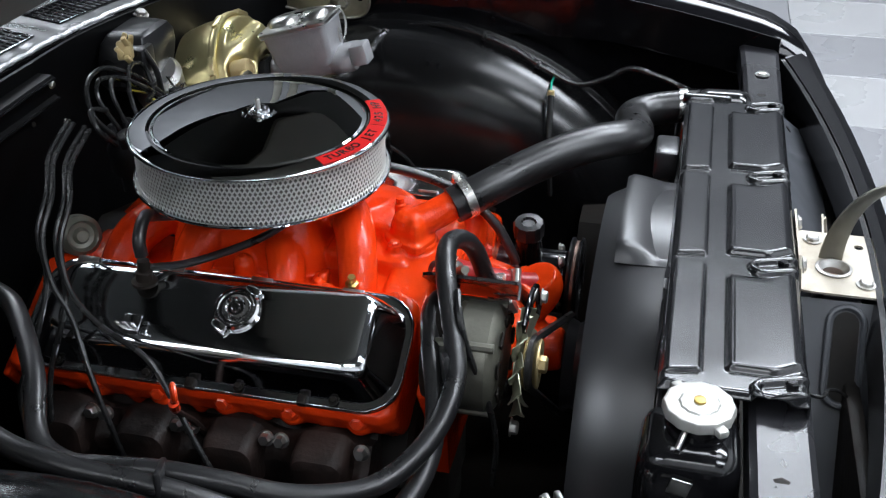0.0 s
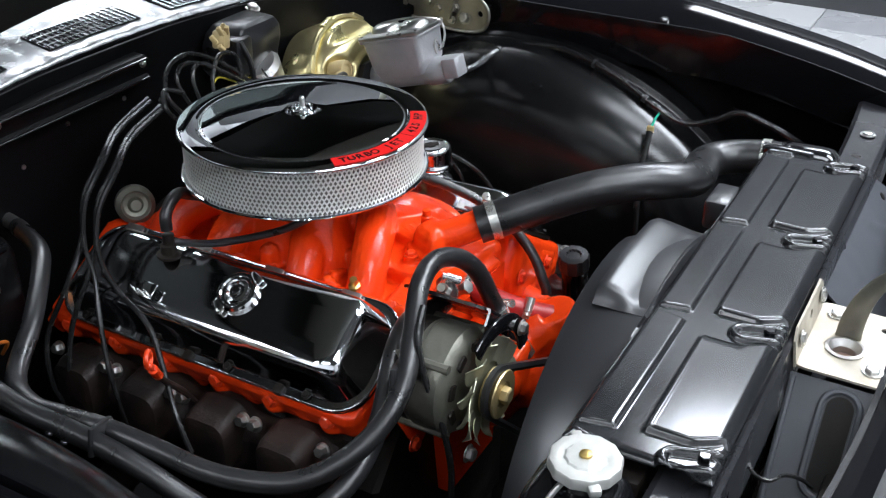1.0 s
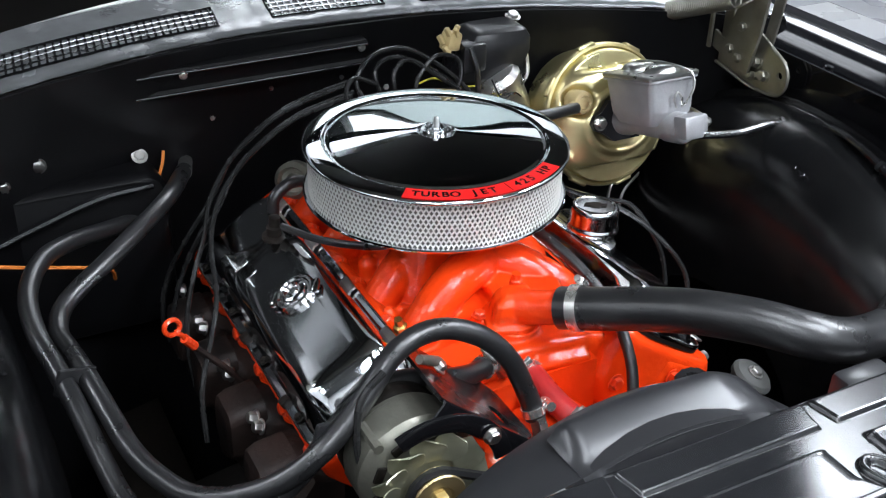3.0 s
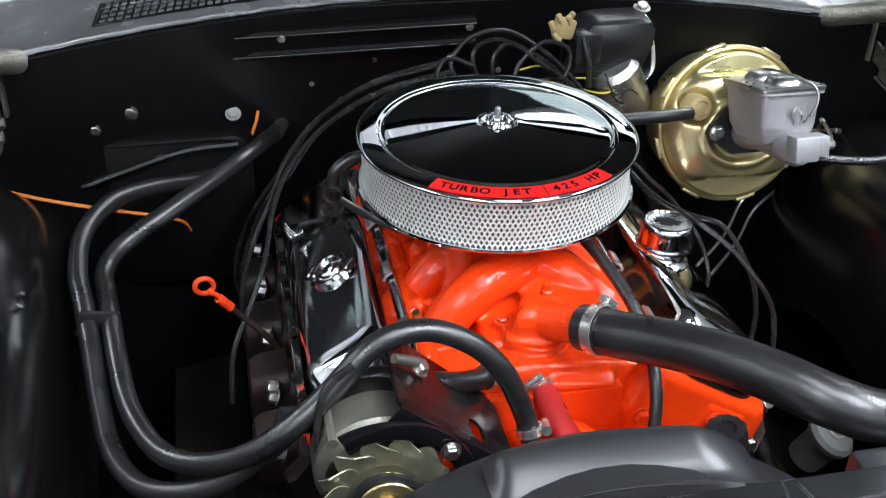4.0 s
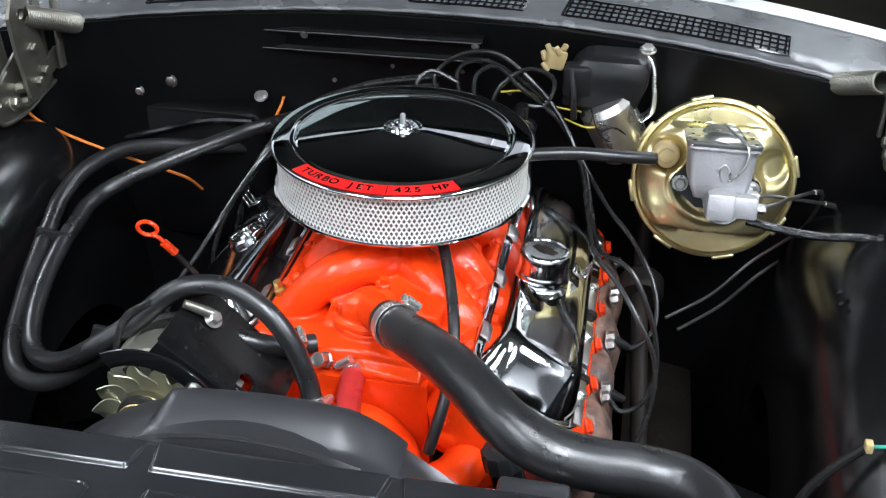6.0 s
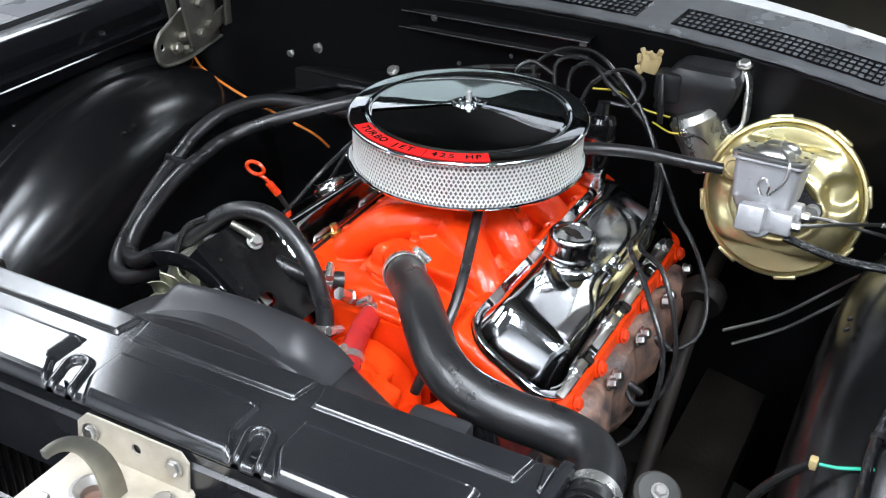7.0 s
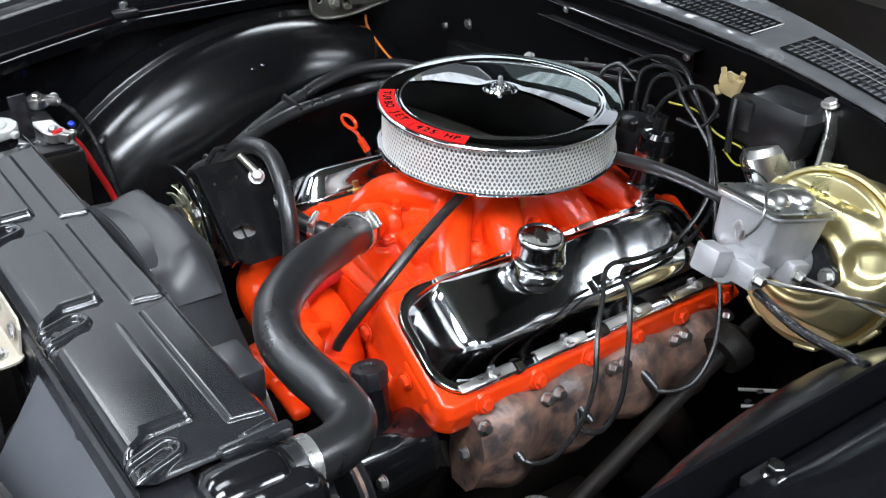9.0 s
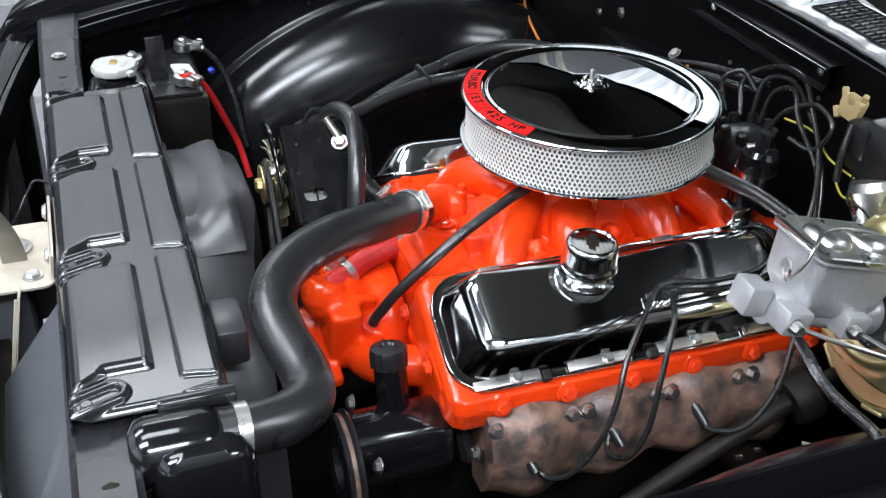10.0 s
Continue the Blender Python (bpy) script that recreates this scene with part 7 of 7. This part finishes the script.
        part("terminal", bolt(bmesh.new(), Vector(p) + Vector((-0.006, -0.002, 0.004)), (-0.8, -0.2, 0.5), 0.008, 0.01, False), ZINC, boot)


def dipstick():
    top = thing("dipstick", (-0.35, -0.02, 0.7), "orange-red oil dipstick with a looped handle in its tube", "dipstick")
    bm = bmesh.new()
    tube(bm, [(-0.350, -0.010, 0.756), (-0.357, -0.013, 0.766), (-0.364, -0.017, 0.777)], 0.0066, 10, 3)
    part("collar", bm, RED_PLAIN, top)
    bm = bmesh.new()
    ring = [Vector((-0.380, -0.029, 0.806)) + Vector((0.62, 0.40, 0.0)).normalized() * 0.0125 * math.cos(a) + Vector((-0.25, -0.2, 0.75)).normalized() * 0.0135 * math.sin(a) for a in arange(-math.pi / 2, math.pi * 1.45, 14)]
    tube(bm, [(-0.362, -0.016, 0.774), (-0.368, -0.020, 0.786)] + ring, 0.0034, 8, 3)
    part("handle", bm, RED_PLAIN, top)
    bm = bmesh.new()
    tube(bm, [(-0.352, -0.010, 0.757), (-0.335, -0.008, 0.735), (-0.318, -0.008, 0.715), (-0.30, -0.008, 0.69), (-0.26, -0.01, 0.62)], 0.0045, 8, 4)
    part("tube", bm, IRON_SHADED, top)


def wiring():
    h = thing("wiring_harness", (0.6, -0.2, 0.85), "black taped wiring harness along the driver side inner fender", "wiring harness")
    bm = bmesh.new()
    tube(bm, [(0.47, 0.03, 0.885), (0.55, 0.012, 0.882), (0.632, 0.009, 0.886), (0.675, -0.045, 0.896), (0.667, -0.116, 0.902), (0.660, -0.183, 0.889), (0.655, -0.248, 0.866), (0.648, -0.304, 0.838), (0.650, -0.366, 0.812), (0.66, -0.42, 0.825), (0.665, -0.461, 0.845), (0.665, -0.51, 0.835), (0.66, -0.56, 0.818), (0.62, -0.64, 0.80)], 0.0062, 10, 8, ribs=0.04)
    part("loom", bm, LOOM_TAPE, h, "crinkled glossy black tape")
    for p, d in (((0.660, -0.183, 0.889), (0, -1, -0.3)), ((0.65, -0.29, 0.845), (0, -1, -0.5)), ((0.64, 0.006, 0.888), (1, -0.3, 0.1))):
        bm = bmesh.new()
        lathe(bm, [(0.0068, -0.003), (0.0082, -0.003), (0.0082, 0.003), (0.0068, 0.003), (0.0068, -0.003)], axis(p, d), 14)
        part("tie", bm, BLACK_PLASTIC, h, "black cable tie")
    bm = bmesh.new()
    tube(bm, [(0.654, -0.325, 0.829), (0.638, -0.319, 0.818), (0.619, -0.320, 0.812), (0.600, -0.323, 0.811)], 0.002, 6, 4)
    solo("green_wire", bm, GREEN_WIRE, "short green wire with a bullet plug", "wire")
    bm = bmesh.new()
    tube(bm, [(0.590, -0.324, 0.808), (0.568, -0.327, 0.784), (0.544, -0.330, 0.749), (0.525, -0.335, 0.70), (0.515, -0.34, 0.64)], 0.0058, 10, 4)
    sensor = solo("sensor_wire", bm, WIRE, "brown-black sleeved wire with a tan plug and green lead", "wire")
    bm = bmesh.new()
    box(bm, (0.594, -0.3235, 0.811), (0.009, 0.012, 0.013), 0.002, m=pose(0, 0, 0, 0, 0, 0))
    part("plug", bm, TAN, sensor, "yellowed plastic plug")
    for pts in ([(-0.285, 0.34, 0.87), (-0.292, 0.33, 0.85), (-0.31, 0.32, 0.82), (-0.345, 0.30, 0.80)], [(-0.69, 0.20, 0.872), (-0.660, 0.188, 0.856), (-0.60, 0.178, 0.838), (-0.53, 0.175, 0.818), (-0.448, 0.176, 0.796), (-0.41, 0.19, 0.775), (-0.40, 0.22, 0.74)]):
        bm = bmesh.new()
        tube(bm, pts, 0.0026, 6, 5)
        solo("orange_wire", bm, ORANGE_WIRE, "thin orange wire beside the heater hoses", "wire", "orange wires")
    for pts in ([(0.10, 0.25, 0.95), (0.14, 0.27, 0.945), (0.18, 0.27, 0.925), (0.225, 0.28, 0.915)], [(0.20, 0.27, 0.905), (0.24, 0.255, 0.90), (0.27, 0.26, 0.915), (0.285, 0.28, 0.935)]):
        bm = bmesh.new()
        tube(bm, pts, 0.0016, 6, 5)
        solo("yellow_wire", bm, YELLOW_WIRE, "thin yellow wire at the wiper motor", "wire", "yellow wires")
    for pts in ([(0.24, 0.262, 0.93), (0.255, 0.25, 0.90), (0.28, 0.252, 0.905), (0.30, 0.262, 0.885), (0.27, 0.256, 0.88), (0.25, 0.258, 0.90)],):
        bm = bmesh.new()
        tube(bm, pts, 0.0014, 6, 5)
        solo("motor_wire", bm, WIRE, "thin dark wires wrapped round the wiper motor", "wire")
    bm = bmesh.new()
    tube(bm, [(-0.23, -0.33, 0.895), (-0.26, -0.34, 0.875), (-0.272, -0.355, 0.83), (-0.268, -0.375, 0.77), (-0.26, -0.385, 0.70), (-0.25, -0.38, 0.62)], 0.0042, 8, 5)
    solo("alternator_wire", bm, WIRE, "black sleeved wire dropping past the alternator", "wire")
    # battery corner
    b = thing("battery", (-0.585, -0.545, 0.63), "black battery with lead terminals and a red cable", "battery")
    bm = bmesh.new()
    box(bm, (-0.59, -0.548, 0.735), (0.22, 0.17, 0.18), 0.008)
    case = part("case", bm, DARK, b)
    bm = bmesh.new()
    box(bm, (-0.59, -0.548, 0.8275), (0.205, 0.155, 0.010), 0.003)
    part("cover", bm, BLACK_PLASTIC, case, "dull black ribbed battery cover")
    for x, y, a in ((-0.522, -0.497, 30), (-0.625, -0.572, -20), (-0.672, -0.478, 65)):
        bm = bmesh.new()
        lathe(bm, [(0, 0), (0.010, 0), (0.009, 0.026), (0.006, 0.029), (0, 0.029)], axis((x, y, 0.831), (0, 0, 1)), 18)
        lathe(bm, [(0.0095, 0.006), (0.0165, 0.006), (0.018, 0.010), (0.0165, 0.021), (0.0095, 0.022), (0.0095, 0.006)], axis((x, y, 0.831), (0.1, 0, 1)), 20)
        box(bm, (0, 0, 0), (0.026, 0.007, 0.014), 0.002, m=pose(x, y, 0.846, 0, 0, a) @ pose(0.022, 0.006, 0))
        box(bm, (0, 0, 0), (0.026, 0.007, 0.014), 0.002, m=pose(x, y, 0.846, 0, 0, a) @ pose(0.022, -0.006, 0))
        t = part("terminal", bm, ZINC, b, "bright lead terminal clamp")
        way = (-math.sin(radians(a)), math.cos(radians(a)), 0)
        part("bolt", bolt(bmesh.new(), (x + 0.027 * math.cos(radians(a)) + 0.010 * way[0], y + 0.027 * math.sin(radians(a)) + 0.010 * way[1], 0.847), way, 0.006, 0.008), ZINC, t)
    bm = bmesh.new()
    lathe(bm, [(0, 0), (0.007, 0), (0.008, 0.004), (0.008, 0.026), (0.0062, 0.032), (0, 0.033)], axis((-0.672, -0.470, 0.846), (0.5, 0.8, -0.15)), 14)
    part("cable_lug", bm, ZINC, b, "crimped silver cable lug")
    bm = bmesh.new()
    tube(bm, [(-0.508, -0.500, 0.852), (-0.520, -0.486, 0.848), (-0.533, -0.470, 0.831), (-0.538, -0.452, 0.80), (-0.540, -0.432, 0.75), (-0.541, -0.413, 0.70), (-0.52, -0.40, 0.64)], 0.006, 10, 5)
    part("red_cable", bm, RED_WIRE, b, "red battery cable")
    bm = bmesh.new()
    tube(bm, [(-0.663, -0.455, 0.843), (-0.650, -0.435, 0.832), (-0.634, -0.413, 0.798), (-0.600, -0.402, 0.75), (-0.560, -0.395, 0.68)], 0.005, 10, 5)
    part("black_cable", bm, WIRE, b)
    bm = bmesh.new()
    box(bm, (0, 0, 0), (0.012, 0.010, 0.010), 0.003, m=pose(-0.634, -0.437, 0.806, 20, 10, 30))
    part("blue_plug", bm, BLUE_PLASTIC, b, "small blue plastic plug")
    bm = bmesh.new()
    box(bm, (-0.575, -0.492, 0.836), (0.052, 0.034, 0.008), 0.003, m=pose(0, 0, 0, -8, 0, 6))
    part("terminal_cap", bm, WHITE, b, "white plastic terminal cap")
    bm = bmesh.new()
    box(bm, (-0.525, -0.4615, 0.800), (0.012, 0.002, 0.024), 0.0006)
    part("sticker", bm, YELLOW_WIRE, b, "small yellow sticker")
    bm = bmesh.new()
    box(bm, (0, 0, 0), (0.004, 0.030, 0.080), 0.0015, m=pose(-0.556, -0.535, 0.868, 0, -10, 8))
    box(bm, (0, 0, 0), (0.030, 0.030, 0.004), 0.0015, m=pose(-0.545, -0.535, 0.832, 0, 0, 8))
    part("hold_down", bm, BLACK_SATIN, b, "bent black hold-down strap")
    # steering shaft and frame below
    s = thing("steering_shaft", (0.37, 0.1, 0.5), "black steering shaft with a round coupling", "steering shaft")
    bm = bmesh.new()
    tube(bm, [(0.35, 0.36, 0.74), (0.345, 0.19, 0.68), (0.36, -0.05, 0.58), (0.38, -0.30, 0.47)], 0.013, 12, 4)
    part("shaft", bm, DARK, s)
    bm = bmesh.new()
    lathe(bm, [(0, -0.02), (0.032, -0.02), (0.036, -0.012), (0.036, 0.012), (0.03, 0.02), (0, 0.02)], axis((0.347, 0.17, 0.672), (0, 1, 0.35)), 24)
    part("coupling", bm, DARK, s)
    bush = thing("control_arm_bush", (0.42, -0.25, 0.56), "round grey rubber bush with a bolt beside the engine", "bush")
    bm = bmesh.new()
    lathe(bm, [(0, -0.05), (0.024, -0.05), (0.026, 0.0), (0.032, 0.002), (0.033, 0.010), (0.028, 0.016), (0.016, 0.018), (0, 0.018)], axis((0.412, -0.243, 0.61), (0.35, -0.35, 1)), 28)
    part("sleeve", bm, BUSH, bush)
    part("bolt", bolt(bmesh.new(), (0.4175, -0.2485, 0.6265), (0.35, -0.35, 1), 0.009, 0.008), STEEL, bush)
    for sgn in (-1, 1):
        rail = thing("frame_rail", (sgn * 0.40, -0.1, 0.3), "black chassis rail beside the engine", "frame rail", "frame rails")
        bm = bmesh.new()
        box(bm, (sgn * 0.40, -0.1, 0.355), (0.10, 1.1, 0.11), 0.012)
        part("web", bm, DARK, rail)
        bm = bmesh.new()
        box(bm, (sgn * 0.40, -0.1, 0.417), (0.115, 1.1, 0.008), 0.002)
        part("flange", bm, DARK, rail)
        bm = bmesh.new()
        box(bm, (sgn * 0.31, -0.06, 0.42), (0.12, 0.10, 0.07), 0.01)
        part("engine_mount", bm, DARK, rail)
    bm = bmesh.new()
    box(bm, (0, -0.1, 0.1), (1.7, 1.8, 0.02))
    solo("undertray", bm, DARK, "dark underside below the engine bay", "undertray", kind="structure")


garage()
firewall()
cowl()
support()
for s in (-1, 1):
    inner_fender(s)
    fender(s)
    hinge(s)
nose()
hood()
windscreen()
engine()
air_cleaner()
radiator()
top_panel()
shroud()
fan()
latch()
alternator()
steering_pump()
upper_hose()
hoses()
booster()
wiper_motor()
ignition()
dipstick()
wiring()
